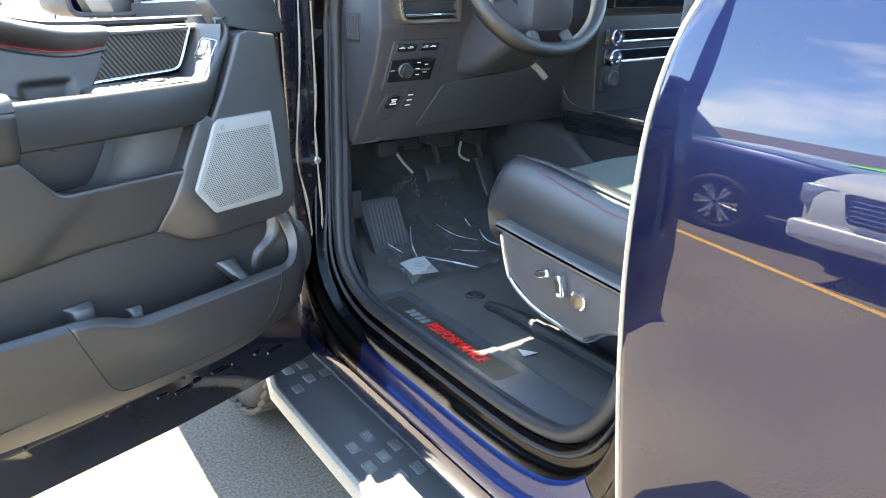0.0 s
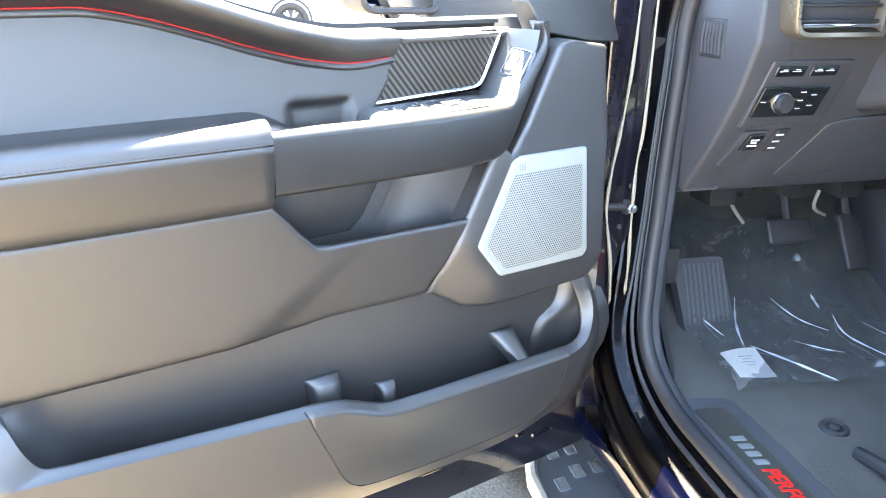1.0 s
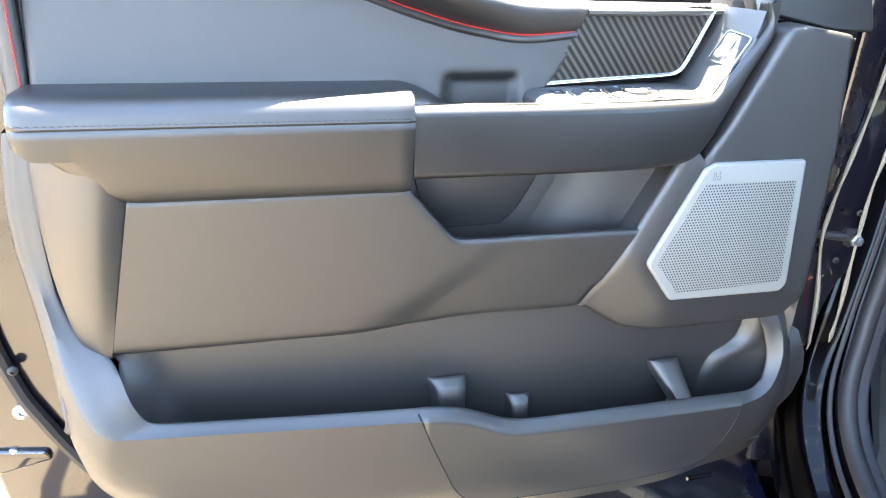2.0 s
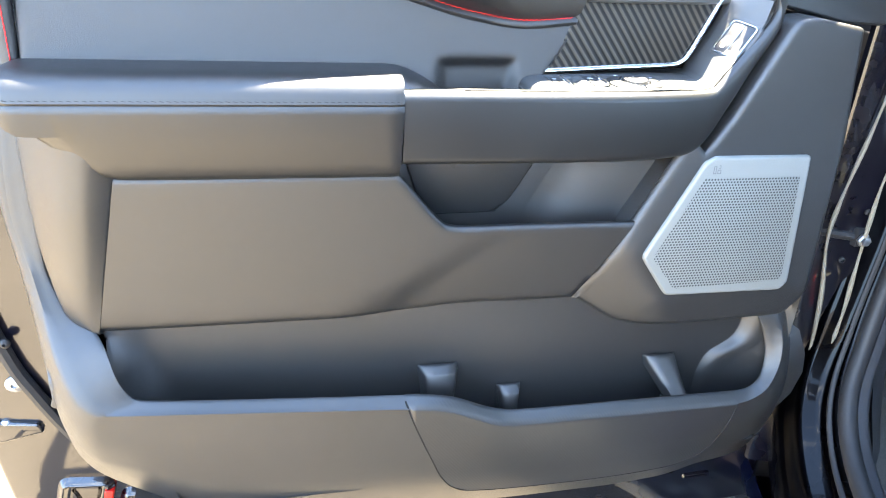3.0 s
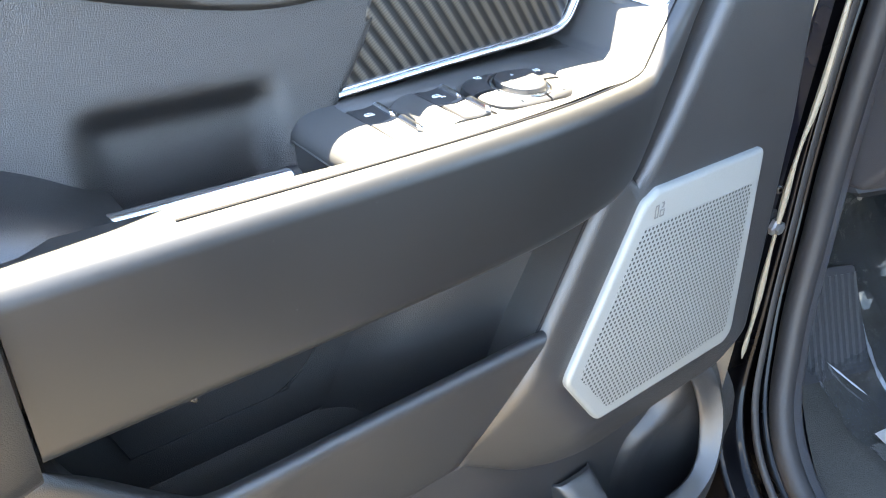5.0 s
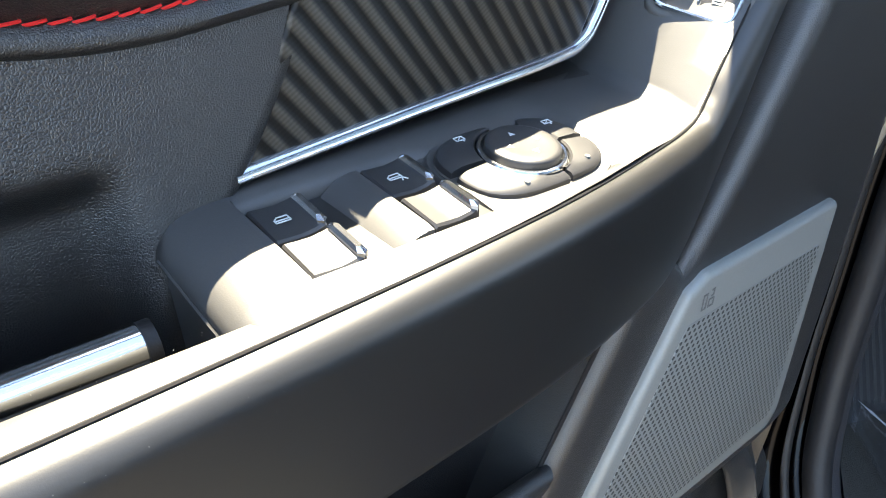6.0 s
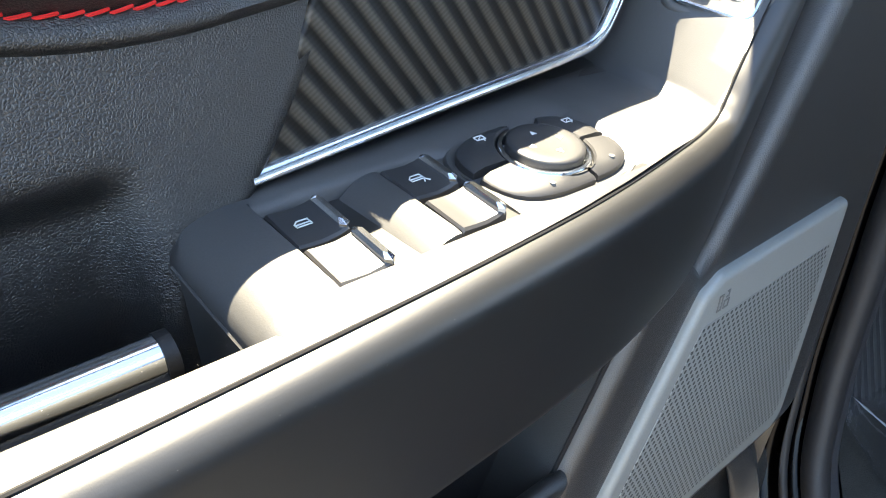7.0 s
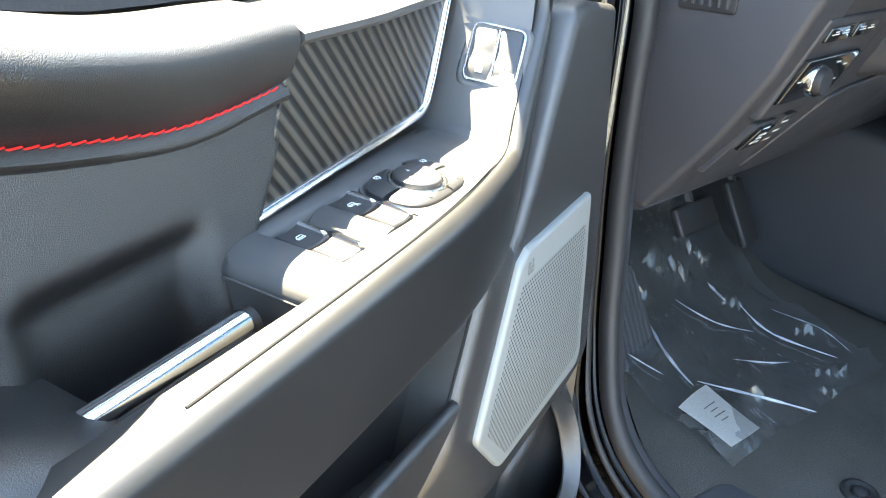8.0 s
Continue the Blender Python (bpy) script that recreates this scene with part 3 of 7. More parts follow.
def pull_handle():
    face = handle_face
    low = spline([(0.0375, 1.1885), (0.12, 1.1870), (0.20, 1.1855), (0.30, 1.1840), (0.360, 1.1845), (0.392, 1.1890), (0.413, 1.2060), (0.438, 1.246), (0.466, 1.292), (0.492, 1.333), (0.492, 1.358), (0.484, 1.374)], 5)
    high = spline([(0.0375, 1.2670), (0.12, 1.2660), (0.20, 1.2650), (0.30, 1.2640), (0.360, 1.2635), (0.404, 1.2640), (0.4165, 1.2710), (0.4250, 1.2805), (0.4410, 1.2970), (0.4695, 1.3285), (0.482, 1.350), (0.479, 1.372)], 5)
    bm = bmesh.new()
    rows = []
    r = 0.0100
    pairs = []
    for k, (a, b) in enumerate(zip(low, high)):
        if k and low[k - 1][0] < 0.2000 and a[0] > 0.2010:
            for cut in (0.2000, 0.2010):
                w = (cut - low[k - 1][0]) / (a[0] - low[k - 1][0])
                pairs.append((low[k - 1] + (a - low[k - 1]) * w, high[k - 1] + (b - high[k - 1]) * w))
        pairs.append((a, b))
    for a, b in pairs:
        v = (b - a) / np.linalg.norm(b - a)
        back = 0.1092 if a[0] < 0.2005 else 0.060
        back = min(back, face(*b) - 0.011)
        ring = [D(a[0], back - 0.02, a[1])]
        for k in steps(0, math.pi / 2, 4):
            p = a + v * r * (1 - math.cos(k))
            ring.append(D(p[0], face(*p) - r + r * math.sin(k), p[1]))
        for k in steps(math.pi / 2, 0, 4):
            p = b - v * r * (1 - math.cos(k))
            ring.append(D(p[0], face(*p) - r + r * math.sin(k), p[1]))
        ring += [D(b[0], back, b[1] - 0.0005), D(b[0], back - 0.001, b[1] - 0.012)]
        rows.append(ring)
    grid(bm, rows, close_cols=True, cap=True)
    part("pull_handle", bm, HANDLE_PLASTIC, door, "smooth satin black pull handle fascia", 50)
    bm = bmesh.new()
    tube(bm, [D(b[0], face(*b) - 0.0108, b[1] + 0.0004) for b in high[4:]], 0.0007, 6)
    part("handle_seam", bm, GAP_SHADE, door)
    # dust grains on the ledge and the upper face
    rng = random.Random(7)
    bm = bmesh.new()
    for k in range(110):
        u = rng.uniform(0.10, 0.40)
        if k % 2:
            z = 1.262 - 0.06 * rng.random() ** 2
            p = D(u, face(u, z), z)
        else:
            p = D(u, rng.uniform(0.100, face(u, 1.26) - 0.012), 1.2660)
        bmesh.ops.create_icosphere(bm, subdivisions=1, radius=rng.uniform(0.00005, 0.00013), matrix=Matrix.Translation(p))
    tagged(part("dust", bm, DUST, door, "scattered pale dust grains"), kind="stuff")


def switch_bezel():
    """Switch plinth with a sunk tray, whose surface sweeps up to the lock buttons."""
    left = [(0.1868, 1.212), (0.1866, 1.2555), (0.1853, 1.2562)] + [tuple(p) for p in spline([(0.1849, 1.2568), (0.1853, 1.2594), (0.1868, 1.2624), (0.1900, 1.2653), (0.1955, 1.2677), (0.2030, 1.2690), (0.2085, 1.2692)], 5)]
    flat = [(u, 1.2692) for u in (0.2108, 0.2116, 0.225, 0.24, 0.255, 0.27, 0.2812, 0.2824, 0.30, 0.33, 0.3490, 0.3535, 0.362)] + [(0.380, 1.2682)]
    inner = left + flat + [tuple(p) for p in spline([(0.404, 1.2685), (0.4110, 1.2715), (0.4150, 1.2775), (0.4290, 1.3020), (0.4465, 1.3330), (0.457, 1.3620)], 5)]
    outer = left + flat + [tuple(p) for p in spline([(0.404, 1.2650), (0.4110, 1.2685), (0.4160, 1.2735), (0.4370, 1.2965), (0.4665, 1.3290), (0.478, 1.3620)], 5)]
    bm = bmesh.new()
    rows = []
    for a, b in zip(inner, outer):
        up = min(1.0, max(0.0, (a[1] - 1.270) / 0.06))
        n_in, n_out = 0.0425 - 0.080 * max(0.0, min(a[0], 0.40) - 0.22) - 0.001 * up, handle_face(b[0], b[1]) - 0.0105
        n_in += 0.017 * max(0.0, 1 - (a[0] - 0.1852) / 0.026) ** 2
        row = [D(a[0], n_in - 0.014, a[1] - 0.002), D(a[0], n_in - 0.002, a[1] - 0.0008)]
        span = n_out - n_in
        well = 0.2112 < a[0] < 0.2818
        plinth = 0.2818 <= a[0] < 0.3510
        for n in (n_in, 0.0545, 0.0585, 0.0597, 0.075, 0.090, 0.1050, 0.1062, 1.0):
            s = min(1.0, (n - n_in) / span) if n < 0.5 else 1.0
            z = a[1] + (b[1] - a[1]) * s
            if (well or plinth) and 0.0580 < n < 0.0590:
                z -= 0.0032
            if 0.0590 < n < 0.1055:
                z -= 0.011 if well else 0.0034 if plinth else 0.0
            crown = 0.0035 * max(0.0, s - 0.8) / 0.2
            row.append(D(a[0] + (b[0] - a[0]) * s, n_in + (n_out - n_in) * s, z - crown * (1 - up)))
        rows.append(row)
    grid(bm, rows)
    bezel = part("switch_bezel", bm, SOFT_PLASTIC, door, "satin black switch bezel that curves upwards", 60)
    # lip along the lower end of the plinth
    bm = bmesh.new()
    tube(bm, [D(0.1851, 0.056, 1.2570), D(0.1849, 0.080, 1.2566), D(0.1850, 0.108, 1.2562)], 0.0007, 6)
    part("bezel_lip", bm, SOFT_PLASTIC, bezel)
    return bezel


def window_switch(u, n, parent, lift, d):
    """One rocker, slightly dished, with a bright tip on its lifting edge."""
    w, z = 0.0176, 1.2656 + lift
    bm = bmesh.new()
    rows = []
    for s, h in ((0.0, -0.004), (0.0, 0.0030), (0.04, 0.0038), (0.3, 0.0034), (0.55, 0.0032), (0.8, 0.0038), (0.95, 0.0046), (1.0, 0.0048), (1.01, 0.0040), (0.93, -0.004)):
        uu = u - w / 2 + w * s
        rows.append([D(uu, n - d / 2, z - 0.004), D(uu, n - d / 2 + 0.0003, z + h - 0.0008), D(uu, n - d / 2 + 0.0012, z + h), D(uu, n + d / 2 - 0.0012, z + h - 0.0012), D(uu, n + d / 2 - 0.0003, z + h - 0.0020), D(uu, n + d / 2, z - 0.005)])
    grid(bm, rows)
    sw = part("window_switch", bm, GLOSS_PLASTIC, parent, "black window switch rocker")
    bm = bmesh.new()
    e = u + w / 2 - 0.0006
    pts = [(-0.0096, 0.0), (-0.0082, 0.0018), (0.0082, 0.0018), (0.0096, 0.0), (0.0082, -0.0018), (-0.0082, -0.0018)]
    grid(bm, [[D(e + q * k, n + p * (0.5 + 0.5 * k), z + h - 0.0012 * (p + 0.0105) / 0.021) for p, q in pts] for k, h in ((1.0, 0.0030), (1.0, 0.0052), (0.5, 0.0064))], close_cols=True, cap=True)
    part("switch_tip", bm, CHROME, sw, "faceted bright switch tip", 15)
    return sw


def strokes(name, lines, place, width, mat, parent, h=0.0003):
    """Printed symbol made of flat strokes."""
    bm = bmesh.new()
    for line in lines:
        for (a, b), (c, d) in zip(line[:-1], line[1:]):
            v = np.array((c - a, d - b), float)
            l = np.linalg.norm(v)
            v = v / l
            q = np.array((-v[1], v[0])) * width / 2
            e = v * width / 2
            pts = [(a - e[0] + q[0], b - e[1] + q[1]), (c + e[0] + q[0], d + e[1] + q[1]), (c + e[0] - q[0], d + e[1] - q[1]), (a - e[0] - q[0], b - e[1] - q[1])]
            low = [bm.verts.new(place(*p, 0)) for p in pts]
            high = [bm.verts.new(place(*p, h)) for p in pts]
            bm.faces.new(high)
            for k in range(4):
                bm.faces.new((low[k], low[(k + 1) % 4], high[(k + 1) % 4], high[k]))
    return part(name, bm, mat, parent)


def controls(bezel):
    # hump between the two switch pairs
    bm = bmesh.new()
    rows = []
    for uu, z in ((0.2312, 1.2570), (0.2330, 1.2582), (0.2365, 1.2608), (0.2410, 1.2648), (0.2455, 1.2682), (0.2490, 1.2698), (0.2525, 1.2704), (0.2548, 1.2702), (0.2554, 1.257)):
        rows.append([D(uu, 0.0600, 1.256), D(uu, 0.0602, z - 0.0004), D(uu, 0.0612, z), D(uu, 0.1015, z - 0.0010), D(uu, 0.1050, z - 0.0016), D(uu, 0.1056, 1.256)])
    grid(bm, rows, cap=True)
    part("switch_hump", bm, SOFT_PLASTIC, bezel, "", 45)
    for u0, lift, n_back, n_front in ((0.2206, 0.0, 0.0732, 0.0957), (0.2646, 0.0010, 0.0715, 0.0950)):
        for n0, d0 in ((n_back, 0.0208), (n_front, 0.0195)):
            sw = window_switch(u0, n0, bezel, lift, d0)
            if n0 < 0.08:
                q = lambda a, b, h, u0=u0, n0=n0, lift=lift: D(u0 + a - 0.0015, n0 - b + 0.0005, 1.2690 + lift + h)
                strokes("window_symbol", [[(-0.0026, -0.0015), (-0.0026, 0.0002), (-0.0012, 0.0016), (0.0024, 0.0016), (0.0024, -0.0015), (-0.0026, -0.0015)], [(-0.0022, -0.0003), (0.0020, -0.0003)]]
                        + ([[(0.0012, -0.0034), (0.0022, -0.0014), (0.0032, -0.0034)]] if u0 > 0.24 else []), q, 0.0004, WHITE_PRINT, sw)
    # mirror control: round pad in a four-part surround
    cu, cn, cz = 0.3165, 0.0800, 1.2680
    tilt = Matrix.Translation(D(cu, cn, cz)) @ pose(0, 0, 0, 5, 0, 0)
    at = lambda a, b, h: tilt @ Vector((a, -b, h))
    bm = bmesh.new()
    lathe(bm, [(0.0176, -0.006), (0.0176, 0.0010), (0.0171, 0.0017), (0.0160, 0.0018), (0.0154, 0.0010), (0.0152, -0.002)], tilt, 40)
    knob = part("mirror_control", bm, CHROME, door, "round mirror control pad with a bright ring")
    bm = bmesh.new()
    lathe(bm, [(0.0147, -0.002), (0.0147, 0.0030), (0.0147, 0.0034), (0.0146, 0.0038), (0.0143, 0.0041), (0.0137, 0.0044), (0.0128, 0.0046), (0.009, 0.0044), (0.004, 0.0043), (0.0005, 0.0043)], tilt, 40)
    part("direction_pad", bm, GLOSS_PLASTIC, knob)
    for ang in (0, 90, 180, 270):
        c, s = math.cos(radians(ang)), math.sin(radians(ang))
        bm = bmesh.new()
        vs = [bm.verts.new(at(0.0070 * c + dx * c - dy * s, 0.0070 * s + dx * s + dy * c, 0.00455)) for dx, dy in ((0.0018, 0), (-0.0010, 0.0014), (-0.0010, -0.0014))]
        bm.faces.new(vs)
        part("direction_arrow", bm, WHITE_PRINT, knob)
    # skirt below the four buttons
    def rim(a, ea=0.0345, eb=0.0242):
        return (abs(math.cos(a) / ea) ** 3 + abs(math.sin(a) / eb) ** 3) ** (-1 / 3)
    bm = bmesh.new()
    rows = []
    for a in steps(0, 2 * math.pi, 48)[:-1]:
        c, s = math.cos(a), math.sin(a)
        rr = rim(a)
        rows.append([at(r * c, r * s, h) for r, h in ((0.015, -0.0035), (rr - 0.0005, -0.0035), (rr + 0.0008, -0.0022), (rr + 0.0020, -0.0020), (rr + 0.0034, -0.0045), (rr + 0.0038, -0.009))])
    grid(bm, rows, close_rows=True)
    part("mirror_plinth", bm, SOFT_PLASTIC, bezel, "", 45)
    for k, (a0, a1) in enumerate(((82, 177), (183, 268), (-52, 2), (8, 76))):
        bm = bmesh.new()
        rows = []
        for a in steps(radians(a0), radians(a1), 12):
            c, s = math.cos(a), math.sin(a)
            rr = rim(a) - (0.0012 if k < 2 else 0.0022)
            rows.append([at(r * c, r * s, h) for r, h in ((0.0183, -0.003), (0.0183, 0.0012), (0.0190, 0.0019), (rr - 0.0050, 0.0016), (rr - 0.0012, 0.0006), (rr - 0.0004, -0.0002), (rr, -0.0038))])
        grid(bm, rows, cap=True)
        seg = part("mirror_button", bm, GLOSS_PLASTIC, bezel, "black mirror button")
        am = radians((a0 + a1) / 2)
        c, s = math.cos(am), math.sin(am)
        mid = (0.0183 + rim(am)) / 2 - 0.0004
        q = lambda a, b, h, c=c, s=s, mid=mid: at(mid * c + a, mid * s - b, 0.0019 + h)
        if k in (1, 2):
            strokes("mirror_symbol", [[(-0.0019, -0.0012), (-0.0019, 0.0012), (0.0019, 0.0012), (0.0019, -0.0012), (-0.0019, -0.0012)], [(0.0008, -0.0012), (0.0008, -0.0022)], [(-0.0007, -0.0005), (0.0007, 0.0005)]], q, 0.0004, WHITE_PRINT, seg)
        else:
            bm = bmesh.new()
            lathe(bm, [(0.0011, -0.0016), (0.0011, 0.0001), (0.0007, 0.0001)], Matrix.Translation(q(0, 0, 0)), 10)
            part("indicator_dot", bm, GREY_PRINT, seg)
    # lock and unlock rockers in a bright frame, on the rising end of the bezel
    bl, br, tl, tr = D(0.4313, 0.0460, 1.3002), D(0.4396, 0.0828, 1.2982), D(0.4520, 0.0388, 1.3340), D(0.4673, 0.0776, 1.3310)
    axis_u = (br - bl + tr - tl).normalized()
    axis_v = tl - bl + tr - br
    axis_v = (axis_v - axis_u * axis_v.dot(axis_u)).normalized()
    face = axis_u.cross(axis_v)
    origin = (bl + br + tl + tr) / 4
    if face.dot(Vector((-1, -0.5, 1))) < 0:
        face = -face
    origin = origin - face * 0.0012
    L = lambda a, h, b: origin + axis_u * a + axis_v * b + face * h
    frame_poly = [(-0.0205, -0.021), (0.0195, -0.024), (0.0205, 0.021), (-0.0195, 0.024)]
    bm = bmesh.new()
    o = rounded(frame_poly, 0.007)
    grid(bm, [[L(p[0], h, p[1]) for p in inset(o, d)] for d, h in ((0.0, -0.006), (0.0, 0.0024), (0.0006, 0.0030), (0.0016, 0.0030), (0.0021, 0.0020), (0.0021, -0.004))], close_cols=True, cap=True)
    lf = part("lock_switch", bm, CHROME, door, "lock rockers in a bright rounded frame")
    bm = bmesh.new()
    box(bm, (0, 0, 0), (0.0013, 0.034, 0.004), 0.0005, 2, Matrix(((axis_u.x, axis_v.x, face.x, 0), (axis_u.y, axis_v.y, face.y, 0), (axis_u.z, axis_v.z, face.z, 0), (0, 0, 0, 1))))
    bmesh.ops.translate(bm, verts=bm.verts, vec=L(0.0004, 0.0004, 0.0022))
    part("rocker_divider", bm, CHROME, lf)
    bm = bmesh.new()
    grid(bm, [[L(p[0], h, p[1]) for p in inset(o, d)] for d, h in ((-0.0002, 0.0006), (-0.0020, 0.0010), (-0.0036, 0.0004), (-0.0048, -0.0012), (-0.0054, -0.0050))], close_cols=True)
    part("lock_surround", bm, SOFT_PLASTIC, bezel, "", 60)
    for side in (-1, 1):
        bm = bmesh.new()
        x0, x1 = (-0.0178, -0.0007) if side < 0 else (0.0007, 0.0178)
        rows = []
        for b, h in ((-0.0205, -0.004), (-0.0203, 0.0006), (-0.0192, 0.0016), (-0.006, 0.0022), (-0.0035, 0.0012), (0.004, 0.0009), (0.0190, 0.0022), (0.0203, 0.0012), (0.0205, -0.004)):
            rows.append([L(a, hh, b - 0.02 * (a if side > 0 else -a)) for a, hh in ((x0, -0.004), (x0 + 0.0004, h - 0.0005), (x0 + 0.0014, h), (x1 - 0.0014, h), (x1 - 0.0004, h - 0.0005), (x1, -0.004))])
        grid(bm, rows, cap=True)
        rk = part("lock_rocker", bm, GLOSS_PLASTIC, lf, "black lock rocker", 40)
        q = lambda a, b, h, side=side: L(side * 0.0092 + a, 0.0021 + h, -0.012 + b)
        strokes("lock_symbol", [[(-0.0022, -0.002), (-0.0022, 0.0012), (0.0022, 0.0012), (0.0022, -0.002), (-0.0022, -0.002)], [(-0.0014, 0.0012), (-0.0014, 0.0034), (0.0014, 0.0034), (0.0014, 0.0012 if side > 0 else 0.0024)], [(-0.0010, -0.0004), (0.0010, -0.0004)]], q, 0.0007, WHITE_PRINT, rk)


def carbon_trim():
    poly = [(0.2185, 1.2740), (0.3980, 1.2820), (0.4400, 1.3560), (0.4380, 1.3620), (0.2640, 1.3590)]
    f = lambda u, z: 0.0472 - 0.085 * (u - 0.218) - 0.05 * (z - 1.274)
    bm = bmesh.new()
    slab(bm, [p + (0.004,) for p in poly], f, 0.0, D, r=0.002, corner=0.003)
    panel = part("carbon_trim", bm, CARBON, door, "carbon fibre twill trim panel")
    bm = bmesh.new()
    path = spline([(0.2160, 1.2738), (0.30, 1.2772), (0.378, 1.2800), (0.3985, 1.2835), (0.4085, 1.2935), (0.4235, 1.3215), (0.4430, 1.3600)], 6)
    rows, gap = [], []
    for i, p in enumerate(path):
        a, b = path[max(i - 1, 0)], path[min(i + 1, len(path) - 1)]
        t = (b - a) / np.linalg.norm(b - a)
        q = np.array((-t[1], t[0]))
        ff = f(p[0], p[1])
        rows.append([D(*(lambda z: (z[0], ff + h, z[1]))(p + q * w)) for w, h in ((-0.0026, -0.01), (-0.0026, 0.0022), (-0.0016, 0.0036), (0.0006, 0.0034), (0.0024, 0.0010), (0.0026, -0.004))])
        gap.append([D(*(lambda z: (z[0], ff + h, z[1]))(p + q * w)) for w, h in ((-0.0024, 0.0005), (-0.0040, 0.0), (-0.0075, -0.012))])
    grid(bm, rows, cap=True)
    part("chrome_edge", bm, CHROME, panel, "bright chrome edging", 50)
    bm = bmesh.new()
    grid(bm, gap)
    part("edge_gap", bm, GAP_SHADE, panel)
    bm = bmesh.new()
    rows = []
    for u in steps(0.262, 0.47, 8):
        front = smooth((0.262, 0.0460), (0.32, 0.0450), (0.367, 0.0385), (0.43, 0.0285), (0.47, 0.0225))(u)
        rows.append([D(u, front + n if n > -0.03 else n + 0.01, z) for n, z in ((-0.004, 1.350), (0.0, 1.3530), (0.0, 1.3565), (-0.006, 1.3595), (-0.018, 1.3620), (-0.032, 1.361), (-0.034, 1.33))])
    grid(bm, rows, cap=True)
    part("sill_cap", bm, SOFT_PLASTIC, door, "satin plastic window sill cap")


def middle_panels():
    # backing sheet, seen inside the shelf and the map pocket
    bm = bmesh.new()
    outline = [(-0.350, 1.22, 0.02), (-0.358, 1.02, 0.2), (-0.348, 0.93, 0.2), (-0.315, 0.835, 0.2), (-0.245, 0.780, 0.1), (-0.17, 0.742, 0.1), (-0.05, 0.718, 0.1), (0.18, 0.708, 0.1), (0.45, 0.716, 0.1), (0.545, 0.755, 0.05), (0.595, 0.83, 0.05),
               (0.612, 0.95, 0.05), (0.612, 1.33, 0.02), (0.50, 1.34, 0.02), (0.44, 1.27, 0.02), (0.225, 1.262, 0.01), (0.205, 1.203, 0.01), (0.06, 1.203, 0.01), (0.03, 1.25, 0.01), (-0.340, 1.265, 0.02)]
    slab(bm, outline, 0.046, 0.002, D, r=0.012, corner=0.02)
    part("trim_carrier", bm, TRIM, door, "moulded charcoal carrier panel")
    # insert and shelf wall in one moulded sheet: a plane field that breaks into a steeper, undercut shelf wall
    top = smooth((-0.30, 1.1765), (0.034, 1.1755), (0.042, 1.1685), (0.060, 1.1475), (0.082, 1.1220), (0.096, 1.1090), (0.112, 1.1060), (0.20, 1.1045), (0.337, 1.1022))
    low = smooth((-0.30, 0.9817), (-0.20, 0.9805), (-0.09, 0.9800), (0.046, 0.9790), (0.081, 0.9808), (0.116, 0.9842), (0.152, 0.9848), (0.226, 0.9832), (0.345, 0.9850))

    def soft(v):
        return v * v / (v + 0.030) if v > 0 else 0.0

    def field(u, z):
        plain = 0.1213 - 0.125 * (1.173 - z)
        shelf = 0.1170 - 0.285 * (1.102 - z) + 0.36 * soft(0.066 + 1.08 * (z - 1.0) - u)
        d = plain - shelf
        k = 0.013
        if abs(d) > k:
            return min(plain, shelf)
        return (plain + shelf) / 2 - (d * d / k + k) / 4

    bm = bmesh.new()
    rows = []
    for u in sorted(set([round(v, 4) for v in steps(-0.292, 0.03, 16) + steps(0.03, 0.13, 24) + steps(0.13, 0.2740, 16) + steps(0.2740, 0.286, 6)])):
        zt, zl = top(u), low(u)
        lip = 0.0 if u < 0.036 else min(1.0, (u - 0.036) / 0.02)
        def at(dz, dn, z0):
            """A point of the sheet, carried along the slanting joint and the leaning latch end."""
            z = z0 + dz
            x = u
            if u > 0.15:
                w = min(1.0, (u - 0.15) / 0.124)
                x += (0.505 * (z - 0.985)) * w * w * (3 - 2 * w)
            if u < -0.10:
                x += max(0.0, (z - 0.9817) / 0.191) * 0.041 * (1 - (u + 0.292) / 0.192)
            n = field(x, min(max(z, zl + 0.014), zt - 0.004)) + dn
            if u > 0.2742:
                n -= min(0.012, (u - 0.274) * 2)
            return D(x, n, z)
        row = [at(-0.045 * lip, -0.012 - 0.03 * (1 - lip), zt), at(-0.003, -0.0105 + 0.004 * (1 - lip), zt), at(0, -0.0075 + 0.004 * (1 - lip), zt), at(-0.0008, -0.003, zt), at(-0.0032, -0.0008, zt), at(-0.008, 0, zt)]
        for s in steps(0, 1, 14)[1:]:
            row.append(at((zl + 0.016 - zt + 0.008) * s - 0.008, 0, zt))
        row += [at(0.0105, -0.0012, zl), at(0.0060, -0.0040, zl), at(0.0025, -0.0085, zl), at(0.0006, -0.0140, zl), at(0, -0.020, zl), at(0.001, -0.045, zl)]
        rows.append(row)
    grid(bm, rows)
    part("door_insert", bm, INSERT_VINYL, door, "smooth charcoal padded insert with a shelf wall", 60)
    # slanting flank at the latch side of the insert, hollow near its upper inner end
    left = smooth((0.984, -0.303), (0.994, -0.318), (1.0085, -0.3265), (1.048, -0.3345), (1.10, -0.3407), (1.162, -0.3428), (1.24, -0.342))
    bm = bmesh.new()
    rows = []
